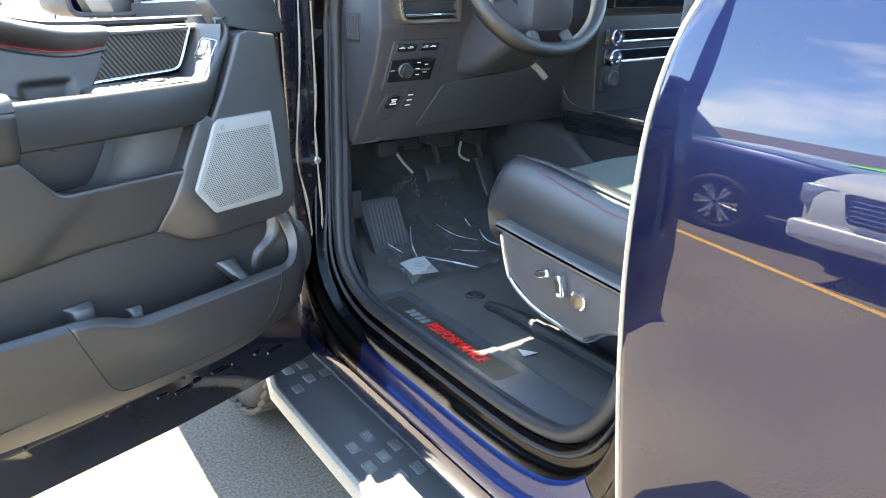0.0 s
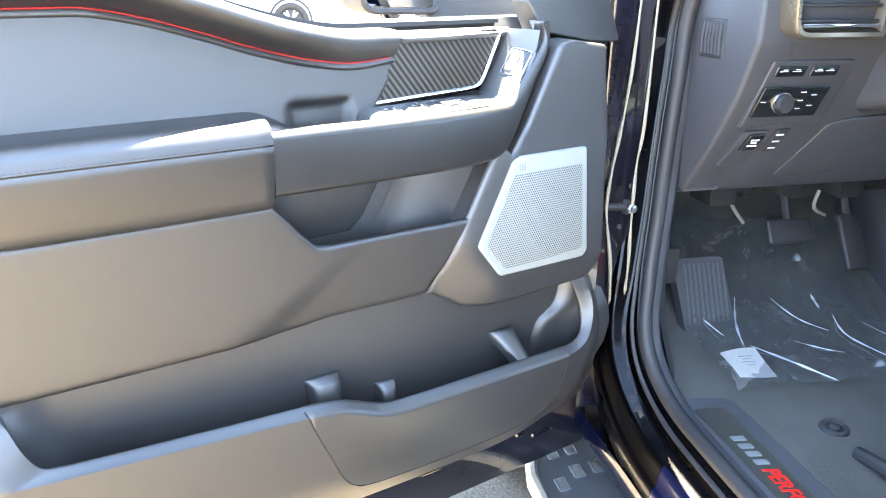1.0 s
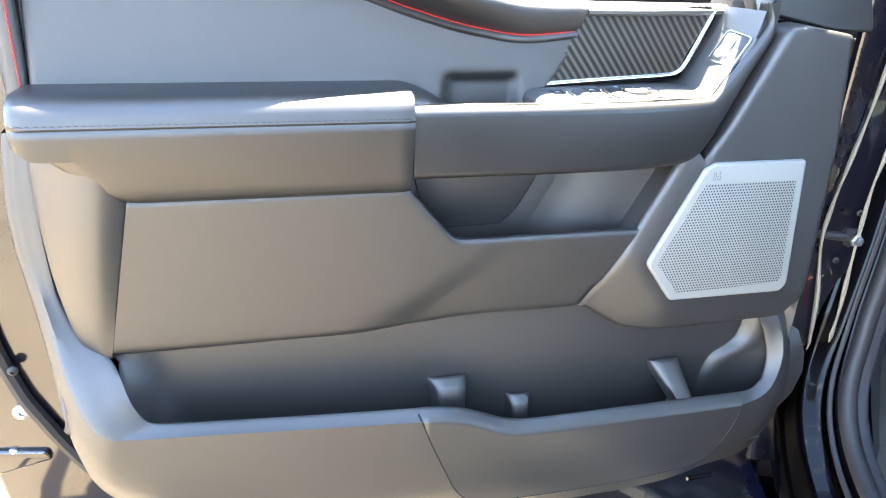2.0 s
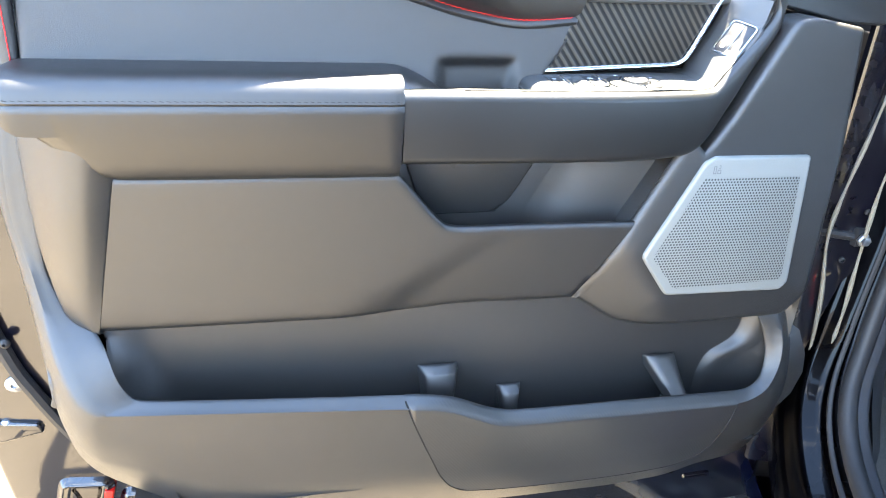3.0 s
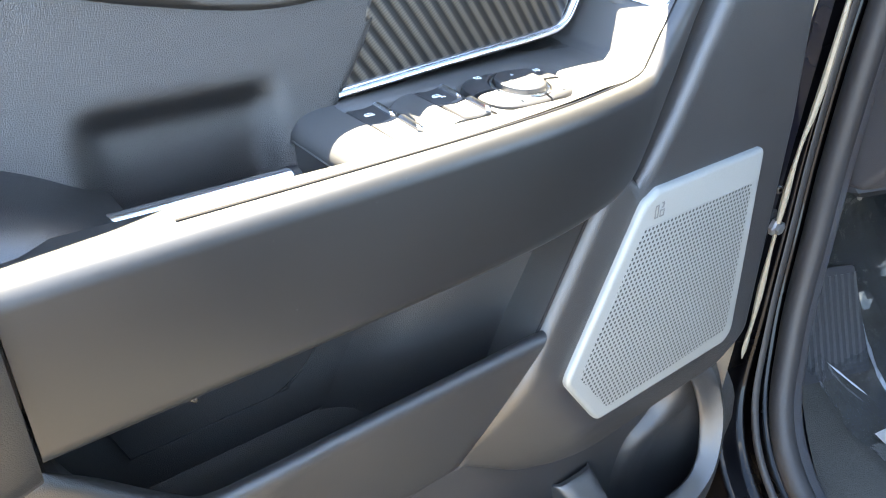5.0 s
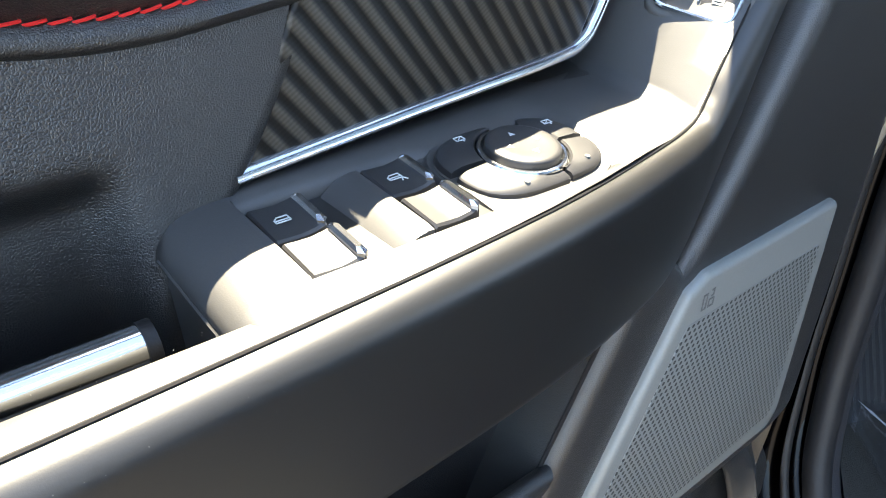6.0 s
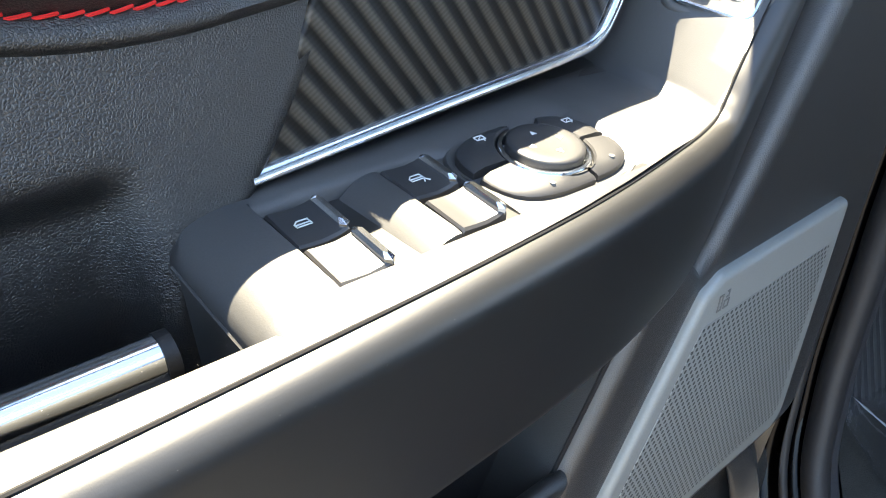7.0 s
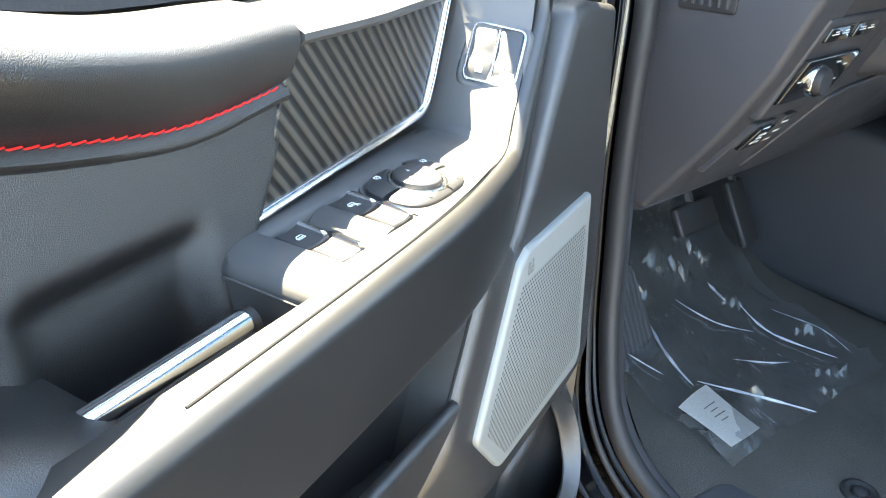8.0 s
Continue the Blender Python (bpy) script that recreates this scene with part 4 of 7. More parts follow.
    for z in steps(0.9845, 1.235, 26):
        a = np.array((left(z), 0.078, z))
        b = np.array((-0.2925 + 0.215 * (z - 0.9817), 0.1213 - 0.125 * (1.173 - z), z))
        row = [D(a[0] + 0.002, 0.030, z), D(a[0] - 0.0005, 0.068, z)]
        for w in (0.0, 0.03, 0.07, 0.14, 0.25, 0.4, 0.5, 0.58, 0.65, 0.70, 0.74, 0.78, 0.82, 0.86, 0.90, 0.94, 0.97, 1.0):
            p = a + (b - a) * w
            edge = 0.006 * (1 - math.sqrt(max(0.0, 1 - max(0.0, 1 - w / 0.07) ** 2)))
            hollow = min(1.0, max(0.0, (z - 1.000) / 0.14))
            swell = 0.0105 * hollow
            if w < 0.74:
                lie = 0.0885 + (b[1] + swell - 0.0885) * math.sin(w / 0.74 * math.pi / 2)
            else:
                lie = b[1] + swell * (1 - ((w - 0.74) / 0.26) ** 1.5)
            row.append(D(p[0], lie - edge, z))
        row.append(D(b[0] + 0.012, b[1] - 0.03, z))
        rows.append(row)
    under = [Vector((v.x + 0.006, v.y + 0.018, v.z - 0.004)) for v in rows[0]]
    roll = [Vector((v.x + 0.001, v.y + 0.006, v.z - 0.003)) for v in rows[0]]
    grid(bm, [under, roll] + rows)
    part("insert_flank", bm, INSERT_VINYL, door, "", 50)
    bm = bmesh.new()
    rows = []
    for u in steps(0.05, 0.33, 12):
        rows.append([D(u, n, z) for n, z in ((0.047, 1.070), (0.055, 1.052), (0.075, 1.046), (0.094, 1.048))])
    grid(bm, rows)
    part("shelf_floor", bm, TRIM, door)
    bm = bmesh.new()
    slab(bm, [(0.045, 1.205, 0), (0.2330, 1.205, 0), (0.2150, 1.1624, 0.02), (0.2005, 1.1364, 0.03), (0.1850, 1.1113, 0.03), (0.1640, 1.0990, 0.02), (0.078, 1.0985, 0)], 0.0505, 0.03, D, r=0.001, corner=0.004)
    part("shelf_liner", bm, TRIM, door)
    bm = bmesh.new()
    tube(bm, [D(p[0], 0.0488, p[1]) for p in spline([(0.2335, 1.205), (0.2150, 1.1624), (0.2007, 1.1364), (0.1890, 1.1165), (0.1737, 1.1021), (0.1625, 1.0987), (0.078, 1.0982)], 6)], 0.0012, 6)
    part("shelf_seam", bm, GAP_SHADE, door)
    # the shelf's end swells out to the joint with the speaker housing
    bm = bmesh.new()
    rows = []
    for z in steps(1.215, 1.055, 12):
        c = 0.3306 + 0.538 * (z - 1.0995)
        rows.append([D(c + du, n, z) for du, n in ((0.006, 0.070), (0.0, 0.0690), (-0.014, 0.0672), (-0.030, 0.0650), (-0.046, 0.0625), (-0.060, 0.0598), (-0.072, 0.0570), (-0.084, 0.0538), (-0.094, 0.0512), (-0.106, 0.0492), (-0.120, 0.0475))])
    grid(bm, rows)
    part("shelf_end", bm, TRIM, door, "", 60)
    # speaker housing: plane round the grille, falling away towards the insert and the pocket
    def hs(u, z):
        g1 = ((1.058 - z) * 0.063 + (u - 0.347) * 0.121) / 0.1364
        g2 = ((u - 0.347) * 0.0545 + (z - 1.058) * 0.041) / 0.0682
        ramp = lambda v: v * v / (v + 0.018) if v > 0 else 0.0
        drop = math.hypot(math.hypot(0.24 * ramp(-g1 - 0.002), 0.52 * ramp(-g2 - 0.003)), 0.36 * ramp(1.000 - z))
        return 0.1165 - 0.045 * (z - 1.0) - min(drop, 0.034)

    outline = rounded([(0.2735, 0.9862, 0.003), (0.2900, 0.982, 0.02), (0.3165, 0.9645, 0.02), (0.338, 0.9510, 0.03), (0.368, 0.9475, 0.03), (0.46, 0.9490, 0.0), (0.586, 0.9510, 0.02), (0.6065, 0.990, 0.06), (0.6060, 1.20, 0.0), (0.592, 1.338, 0.006), (0.528, 1.348, 0.02), (0.500, 1.345, 0.02), (0.440, 1.232, 0.0), (0.412, 1.190, 0.0), (0.392, 1.212, 0.0), (0.3734, 1.179, 0.0), (0.350, 1.1355, 0.0), (0.3310, 1.1005, 0.003), (0.3180, 1.072, 0.01), (0.300, 1.030, 0.0)])
    outline = [a + (b - a) * w for a, b in zip(outline, outline[1:] + outline[:1]) for w in steps(0, 1, max(1, int(np.linalg.norm(b - a) / 0.012)))[:-1]]
    hub = np.array((0.480, 1.085))
    bm = bmesh.new()
    rings = [[D(p[0], hs(*p) - 0.045, p[1]) for p in outline]]
    for k in steps(0, math.pi / 2, 4):
        rings.append([D(p[0], hs(*p) - 0.0075 + 0.0075 * math.sin(k), p[1]) for p in inset(outline, 0.0075 * (1 - math.cos(k)))])
    edge = inset(outline, 0.0075)
    for w in (0.975, 0.95, 0.925, 0.90, 0.875, 0.85, 0.82, 0.79, 0.76, 0.72, 0.66, 0.6, 0.5, 0.35, 0.15):
        ring = [hub + (p - hub) * w for p in edge]
        rings.append([D(p[0], hs(*p), p[1]) for p in ring])
    grid(bm, rings, close_cols=True, cap=True)
    part("speaker_housing", bm, TRIM, door, "moulded charcoal speaker surround", 60)
    bm = bmesh.new()
    tube(bm, [D(u, hs(u, z) - 0.0075, z) for u, z in ((0.3320, 1.1000), (0.317, 1.072), (0.299, 1.030), (0.272, 0.986))], 0.0012, 6)
    tube(bm, [D(u, hs(u, z) - 0.006, z) for u, z in ((0.3300, 1.099), (0.350, 1.1355), (0.3734, 1.179), (0.392, 1.212))], 0.0012, 6)
    part("housing_seam", bm, GAP_SHADE, door)
    gp = [(0.556, 1.1865, 0.006), (0.5665, 1.013, 0.014), (0.556, 1.002, 0.010), (0.388, 1.0035, 0.012), (0.347, 1.058, 0.012), (0.410, 1.179, 0.012), (0.424, 1.1865, 0.010)]
    bm = bmesh.new()
    slab(bm, gp, lambda u, z: hs(u, z) + 0.0055, lambda u, z: hs(u, z) - 0.006, D, r=0.004, corner=0.008, seg=4)
    grille = part("speaker_grille", bm, SILVER, door, "silver perforated speaker grille", 60)
    bm = bmesh.new()
    slab(bm, [(0.545, 1.160, 0.004), (0.5535, 1.018, 0.010), (0.397, 1.0135, 0.008), (0.361, 1.058, 0.008), (0.413, 1.1605, 0.004)], lambda u, z: hs(u, z) + 0.0058, lambda u, z: hs(u, z) + 0.003, D, r=0.0002, corner=0.006)
    part("perforated_sheet", bm, PERFORATED, grille, "", 60)
    q = lambda a, b, h: D(0.4265 + a, hs(0.4265 + a, 1.171 + b) + 0.0057 + h, 1.171 + b)
    strokes("maker_mark", [[(-0.0045, -0.005), (-0.0045, 0.004), (-0.0015, 0.004), (-0.0015, -0.005), (-0.0045, -0.005)], [(0.001, -0.005), (0.005, -0.005), (0.005, -0.0005), (0.001, -0.0005), (0.001, -0.005)], [(0.0022, 0.0015), (0.0040, 0.0015), (0.0040, 0.005), (0.0022, 0.005)]], q, 0.0008, GREY_PRINT, grille)


def map_pocket():
    top = smooth((-0.25, 0.9172), (-0.2035, 0.9123), (-0.093, 0.9036), (0.005, 0.8967), (0.0505, 0.8938), (0.081, 0.8902), (0.110, 0.8842), (0.132, 0.8755), (0.155, 0.8649), (0.178, 0.8575), (0.197, 0.8547), (0.2315, 0.8536), (0.302, 0.8531), (0.383, 0.8525), (0.468, 0.8521), (0.52, 0.8516))
    knuckle = smooth((-0.25, 0.9075), (-0.155, 0.8998), (-0.03, 0.8894), (0.0505, 0.8828), (0.079, 0.8795), (0.1075, 0.8730), (0.137, 0.8597), (0.175, 0.8445), (0.200, 0.8422), (0.30, 0.8415), (0.463, 0.8407), (0.52, 0.8412))
    low = smooth((-0.25, 0.738), (-0.174, 0.704), (-0.13, 0.695), (-0.06, 0.686), (0.06, 0.677), (0.144, 0.674), (0.25, 0.672), (0.35, 0.672), (0.44, 0.678), (0.52, 0.700))

    def section(o, k, r, n_k, n_r):
        """From the outer edge o over the knuckle k to the rim r: an undercut face, a bright narrow band, a thin lip."""
        o, k, r = (np.array(v, float) for v in (o, k, r))
        span = np.linalg.norm(k - o)
        out = [(o, 0.030), (o, 0.048)]
        for d, n in ((min(0.006, 0.10 * span), 0.50), (min(0.016, 0.24 * span), 0.68), (0.42 * span, 0.86), (0.68 * span, 0.955), (0.88 * span, 0.990), (span - min(0.004, 0.06 * span), 1.0)):
            out.append((o + (k - o) * (d / span), 0.048 + (n_k - 0.048) * n))
        for w, n in ((0.06, 0.0012), (0.30, 0.0), (0.65, 0.0), (0.90, 0.0)):
            out.append((k + (r - k) * w, n_k + (n_r - n_k) * w + n))
        v = (r - k) / max(np.linalg.norm(r - k), 1e-6)
        out += [(r, n_r - 0.0006), (r + v * 0.0004, n_r - 0.0022), (r - v * 0.0010, n_r - 0.0038), (r - v * 0.004, n_r - 0.0048), (r - v * min(0.09, 0.7 * np.linalg.norm(r - o)), n_r - 0.018)]
        return [(p[0], n, p[1]) for p, n in out]

    def front(u):
        return (u, low(u)), (u, knuckle(u)), (u, top(u)), 0.150, 0.137

    # rim (u, z, n), knuckle (u, z, n), outer edge (u, z) round the latch end
    stations = [(-0.3470, 1.235, 0.058, -0.3600, 1.232, 0.055, -0.370, 1.230), (-0.3480, 1.170, 0.062, -0.3670, 1.165, 0.058, -0.379, 1.162), (-0.3475, 1.120, 0.065, -0.3680, 1.1163, 0.060, -0.380, 1.112), (-0.3450, 1.080, 0.068, -0.3622, 1.0786, 0.065, -0.376, 1.072),
                (-0.3400, 1.045, 0.072, -0.3545, 1.0421, 0.075, -0.371, 1.030), (-0.3220, 1.005, 0.085, -0.3463, 1.0075, 0.090, -0.366, 0.985), (-0.2990, 0.990, 0.096, -0.3397, 0.9837, 0.105, -0.362, 0.950), (-0.2848, 0.975, 0.115, -0.3320, 0.9636, 0.120, -0.358, 0.915),
                (-0.2754, 0.9512, 0.130, -0.3221, 0.9436, 0.135, -0.354, 0.882), (-0.2683, 0.9354, 0.135, -0.3112, 0.9265, 0.145, -0.346, 0.853), (-0.2585, 0.9215, 0.137, -0.2976, 0.9152, 0.150, -0.330, 0.812), (-0.2440, 0.9165, 0.137, -0.2782, 0.9099, 0.150, -0.296, 0.776)]
    packs = [((s[6], s[7]), (s[3], s[4]), (s[0], s[1]), s[5], s[2]) for s in stations] + [front(u) for u in steps(-0.20, 0.50, 26)]
    hinge_end = [(0.5366, 0.8518, 0.134, 0.5342, 0.8423, 0.147, 0.566, 0.705), (0.5555, 0.8583, 0.129, 0.5618, 0.8552, 0.143, 0.602, 0.735), (0.5666, 0.8719, 0.122, 0.5786, 0.8789, 0.135, 0.630, 0.785), (0.5699, 0.8991, 0.114, 0.5864, 0.9047, 0.126, 0.636, 0.835),
                 (0.5609, 0.9323, 0.107, 0.5861, 0.9304, 0.116, 0.632, 0.885), (0.5500, 0.9520, 0.104, 0.5793, 0.9494, 0.109, 0.624, 0.925), (0.540, 0.970, 0.098, 0.572, 0.966, 0.100, 0.610, 0.960)]
    packs += [((s[6], s[7]), (s[3], s[4]), (s[0], s[1]), s[5], s[2]) for s in hinge_end]
    flat = [np.array((*a, *b, *c, d, e)) for a, b, c, d, e in packs]
    dense = []
    for i in range(len(flat) - 1):
        p0, p1, p2, p3 = (flat[min(max(i + q, 0), len(flat) - 1)] for q in (-1, 0, 1, 2))
        for t in (0.0, 0.25, 0.5, 0.75):
            dense.append(0.5 * (2 * p1 + (p2 - p0) * t + (2 * p0 - 5 * p1 + 4 * p2 - p3) * t * t + (3 * p1 - p0 - 3 * p2 + p3) * t ** 3))
    dense.append(flat[-1])
    bm = bmesh.new()
    grid(bm, [[D(*q) for q in section(d[0:2], d[2:4], d[4:6], d[6], d[7])] for d in dense])
    part("map_pocket", bm, TRIM, door, "deep moulded map pocket wall", 50)

    def face_at(u, z):
        sec = section(*front(u))[1:13]
        return float(np.interp(z, [q[2] for q in sec], [q[1] for q in sec]))

    # textured insert on the pocket front, with its own outline
    edge = [(0.0505, top(0.0505) - 0.004), (0.066, 0.848), (0.090, 0.790), (0.105, 0.756), (0.125, 0.7300), (0.16, 0.7180), (0.30, 0.7130), (0.42, 0.7180), (0.475, 0.730), (0.500, 0.765), (0.512, 0.810), (0.516, 0.842)]
    cut_at = smooth(*edge)
    bm = bmesh.new()
    rows = []
    for u in steps(0.0505, 0.516, 70):
        zt, zk = top(u), knuckle(u)
        cut = min(cut_at(u), zt - 0.005)
        zs = (steps(cut, zk - 0.005, 8) if cut < zk - 0.008 else [cut] * 9) + [max(cut, zk - 0.001), max(cut, zk + 0.0012), max(cut, (zk + zt) / 2), max(cut, zt - 0.0012)]
        rows.append([D(u, face_at(u, zs[0]) - 0.004, zs[0] - 0.001)] + [D(u, face_at(u, z) + 0.0014, z) for z in zs] + [D(u, 0.1370, zt + 0.0006), D(u, 0.1340, zt + 0.0010), D(u, 0.1315, zt - 0.002)])
    grid(bm, rows)
    part("pocket_insert", bm, POCKET_TEXTURE, door, "finely ribbed insert of the map pocket", 50)
    bm = bmesh.new()
    pts = []
    for p in spline(edge, 6):
        pts.append(D(p[0], face_at(p[0], p[1]) + 0.0006, p[1]))
    tube(bm, pts, 0.0013, 6)
    part("pocket_seam", bm, GAP_SHADE, door, "dark seam of the pocket insert")
    # pocket floor
    bm = bmesh.new()
    rows = [[D(u, n, 0.745 + 0.5 * max(0, abs(u - 0.12) - 0.36) ** 1.5 + dz) for n, dz in ((0.070, 0.02), (0.085, 0.004), (0.13, 0.0))] for u in steps(-0.28, 0.58, 20)]
    grid(bm, rows)
    part("pocket_floor", bm, TRIM, door)
    # back wall, which curves forward at the latch end
    bm = bmesh.new()
    rows = []
    for z in steps(1.010, 0.745, 14):
        c = -0.292 + 0.30 * max(0.0, 0.985 - z)
        most = 0.125 if z < 0.955 else 0.087
        row = [D(c + du, min(n, most), min(z, 0.983)) for du, n in ((0.0, 0.126), (0.005, 0.113), (0.012, 0.100), (0.020, 0.090), (0.030, 0.082), (0.042, 0.0775), (0.056, 0.0762))]
        rows.append(row + [D(u, 0.076, z) for u in steps(c + 0.08, 0.600, 16)])
    grid(bm, rows)
    part("pocket_back", bm, TRIM, door, "", 60)

    # bosses and the bottle holder's wall inside the pocket
    def boss(back, face, foot, name="pocket_divider"):
        """back, face, foot: (u from, u to, n, z) of the top's rear edge, its front edge and the lower front."""
        bm = bmesh.new()
        rows = []
        for (a, b, n, z), swell in ((back, -0.004), (back, 0.0), (face, 0.0), (foot, 0.0)):
            c, w = (a + b) / 2, (b - a) / 2
            rows.append([(c + w * k, n + swell + dn, z + dz) for k, dn, dz in ((-1.25, -0.020, -0.004), (-1.0, -0.006, -0.002), (-0.80, 0.0, 0.0), (-0.3, 0.0012, 0.0005), (0.3, 0.0012, 0.0005), (0.80, 0.0, 0.0), (1.0, -0.006, -0.002), (1.25, -0.020, -0.004))])
        fine = []
        for i in range(len(rows) - 1):
            for t in (0.0, 0.2, 0.4, 0.6, 0.8):
                fine.append([D(*(np.array(p) * (1 - t) + np.array(q) * t)) for p, q in zip(rows[i], rows[i + 1])])
        fine.append([D(*p) for p in rows[-1]])
        grid(bm, fine)
        part(name, bm, TRIM, door, "", 60)
    boss((0.078, 0.130, 0.083, 0.8975), (0.084, 0.127, 0.096, 0.8895), (0.100, 0.122, 0.104, 0.7500))
    boss((0.189, 0.223, 0.083, 0.8570), (0.192, 0.218, 0.095, 0.8480), (0.199, 0.215, 0.105, 0.7500))
    boss((0.402, 0.450, 0.083, 0.8850), (0.415, 0.452, 0.104, 0.8640), (0.432, 0.459, 0.130, 0.8340), "bottle_holder_wall")
    boss((0.424, 0.446, 0.129, 0.8400), (0.424, 0.446, 0.130, 0.8000), (0.424, 0.446, 0.131, 0.7500), "bottle_holder_wall")
    # swelling at the hinge end
    lead = smooth((0.75, 0.498), (0.840, 0.500), (0.862, 0.505), (0.880, 0.514), (0.893, 0.535), (0.905, 0.550), (0.928, 0.557), (0.985, 0.560))
    deep = smooth((0.75, 0.083), (0.84, 0.084), (0.872, 0.087), (0.90, 0.092), (0.985, 0.095))
    bm = bmesh.new()
    rows = []
    for z in steps(0.985, 0.75, 30):
        c, d = lead(z), deep(z)
        rows.append([D(c + du, 0.074 + (d - 0.074) * k, z) for du, k in ((-0.020, 0.0), (-0.011, 0.08), (-0.005, 0.3), (0.0, 0.6), (0.006, 0.82), (0.014, 0.95), (0.026, 1.05), (0.040, 1.15))] + [D(0.604, 0.110, z)])
    grid(bm, rows)
    part("pocket_bulge", bm, TRIM, door, "", 60)


def wing_mirror():
    part("mirror_arm", _arm(), DARK_PLASTIC, door, "black door mirror arm")
    bm = bmesh.new()
    base = rounded([(0.325, 1.372), (0.475, 1.368), (0.492, 1.40), (0.490, 1.60), (0.45, 1.64), (0.34, 1.64), (0.318, 1.60)], 0.03)
    rings = []
    for d, n in ((0.03, -0.36), (0.008, -0.33), (0.0, -0.27), (0.0, -0.205), (0.004, -0.200), (0.010, -0.202), (0.011, -0.212)):
        rings.append([D(p[0], n, p[1]) for p in inset(base, d)])
    grid(bm, rings, close_cols=True, cap=True)
    head = part("mirror_housing", bm, GREY_PLASTIC, door, "grey plastic mirror housing")
    bm = bmesh.new()
    ring = inset(base, 0.0115)
    bm.faces.new([bm.verts.new(D(p[0], -0.2085, p[1])) for p in ring])
    part("mirror_glass", bm, MIRROR, head, "bright mirror glass")


def _arm():
    bm = bmesh.new()
    rows = []
    for s in steps(0, 1, 8):
        u, n = 0.46 + 0.17 * s, -0.235 + 0.16 * s
        h = 0.030 + 0.010 * s
        rows.append([D(u, n + 0.02, 1.360), D(u + 0.01, n - 0.04, 1.362), D(u + 0.01, n - 0.04, 1.362 + h), D(u, n + 0.02, 1.365 + h)])
    grid(bm, rows, close_cols=True, cap=True)
    return bm


def hinge_edge():
    # check strap between door and pillar, and wiring boot
    bm = bmesh.new()
    tube(bm, [D(0.66, 0.022, 1.045), D(0.70, 0.040, 1.042), D(0.735, 0.052, 1.040)], 0.007, 8)
    box(bm, D(0.728, 0.046, 1.041), (0.018, 0.022, 0.028), 0.003)
    part("check_strap", bm, DARK_PLASTIC, door, "black steel check strap")
    for z in (0.78, 1.24):
        bm = bmesh.new()
        box(bm, D(0.70, -0.01, z), (0.05, 0.05, 0.07), 0.006)
        lathe(bm, [(0.011, -0.05), (0.011, 0.05), (0.006, 0.054)], Matrix.Translation(D(0.727, -0.03, z)), 12)
        part("hinge", bm, PAINT_INNER, door, "painted steel door hinge")
    bm = bmesh.new()
    tube(bm, [D(0.67, -0.01, 0.93), D(0.70, 0.0, 0.92), D(0.73, -0.01, 0.90), D(0.77, -0.03, 0.89)], lambda s: 0.016 + 0.003 * math.sin(s * 60), 10)
    part("wiring_boot", bm, RUBBER, door, "ribbed rubber wiring boot")
    bm = bmesh.new()
    loop = spline([(0.700, 1.085), (0.690, 1.105), (0.697, 1.150), (0.708, 1.185), (0.718, 1.192), (0.724, 1.175), (0.716, 1.130), (0.708, 1.095), (0.700, 1.085)], 4)
    tube(bm, [D(p[0], 0.008, p[1]) for p in loop[:-1]], 0.0065, 8, closed=True)
    grid(bm, [[D(0.698, 0.004, 1.09), D(0.712, 0.006, 1.10)], [D(0.700, 0.010, 1.14), D(0.718, 0.008, 1.14)], [D(0.708, 0.006, 1.185), D(0.722, 0.004, 1.185)]])
    part("grommet", bm, BOOT, door, "glossy grey rubber grommet")
    bm = bmesh.new()
    lathe(bm, [(0.010, 0), (0.010, 0.004), (0.007, 0.006), (0.007, 0.010), (0.0045, 0.011)], Matrix.Translation(D(0.7255, 0.060, 1.041)) @ pose(0, 0, 0, 90), 6)
    part("strap_bolt", bm, ALLOY, door, "hexagonal strap bolt")


def pocket_material():
    m = TRIM.copy()
    m.name = "ribbed_trim"
    nt = m.node_tree
    tc = nt.nodes.new("ShaderNodeTexCoord")
    mp = nt.nodes.new("ShaderNodeMapping")
    mp.inputs["Rotation"].default_value = (0, radians(38), 0)
    nt.links.new(tc.outputs["Object"], mp.inputs["Vector"])
    w = nt.nodes.new("ShaderNodeTexWave")
    w.bands_direction = "X"
    w.inputs["Scale"].default_value = 2 * math.pi / (20 * 0.0035)
    nt.links.new(mp.outputs[0], w.inputs["Vector"])
    b = nt.nodes.new("ShaderNodeBump")
    b.inputs["Strength"].default_value, b.inputs["Distance"].default_value = 0.18, 0.0004
    nt.links.new(w.outputs["Fac"], b.inputs["Height"])
    nt.links.new(b.outputs[0], nt.nodes["Principled BSDF"].inputs["Normal"])
    return m


POCKET_TEXTURE = pocket_material()
BOOT = material("grommet_rubber", (0.035, 0.037, 0.042), 0.32, grain=300, bump=0.1)
DUST = material("dust", (0.35, 0.34, 0.32), 0.8)
CUP = material("dark_cup_plastic", (0.010, 0.010, 0.011), 0.55, grain=600, bump=0.2)
MIRROR = material("mirror", (0.9, 0.9, 0.9), 0.02, 1.0, vary=0.0, rough_vary=0.0)
door_shell()
window_frame()
upper_trim()
armrest()
pull_handle()
controls(switch_bezel())
carbon_trim()
middle_panels()
map_pocket()
wing_mirror()
hinge_edge()

# ---- the truck round the door opening (forward is +y, its near side at x = 0.6) ----
truck = thing("pickup_truck", Matrix(), "dark blue four-door pickup truck with black interior", "truck")


def sideways(sign=-1):
    """For slab(): plan (y, z), depth measured from x = 0 against sign."""
    return lambda y, d, z: Vector((sign * d, y, z))


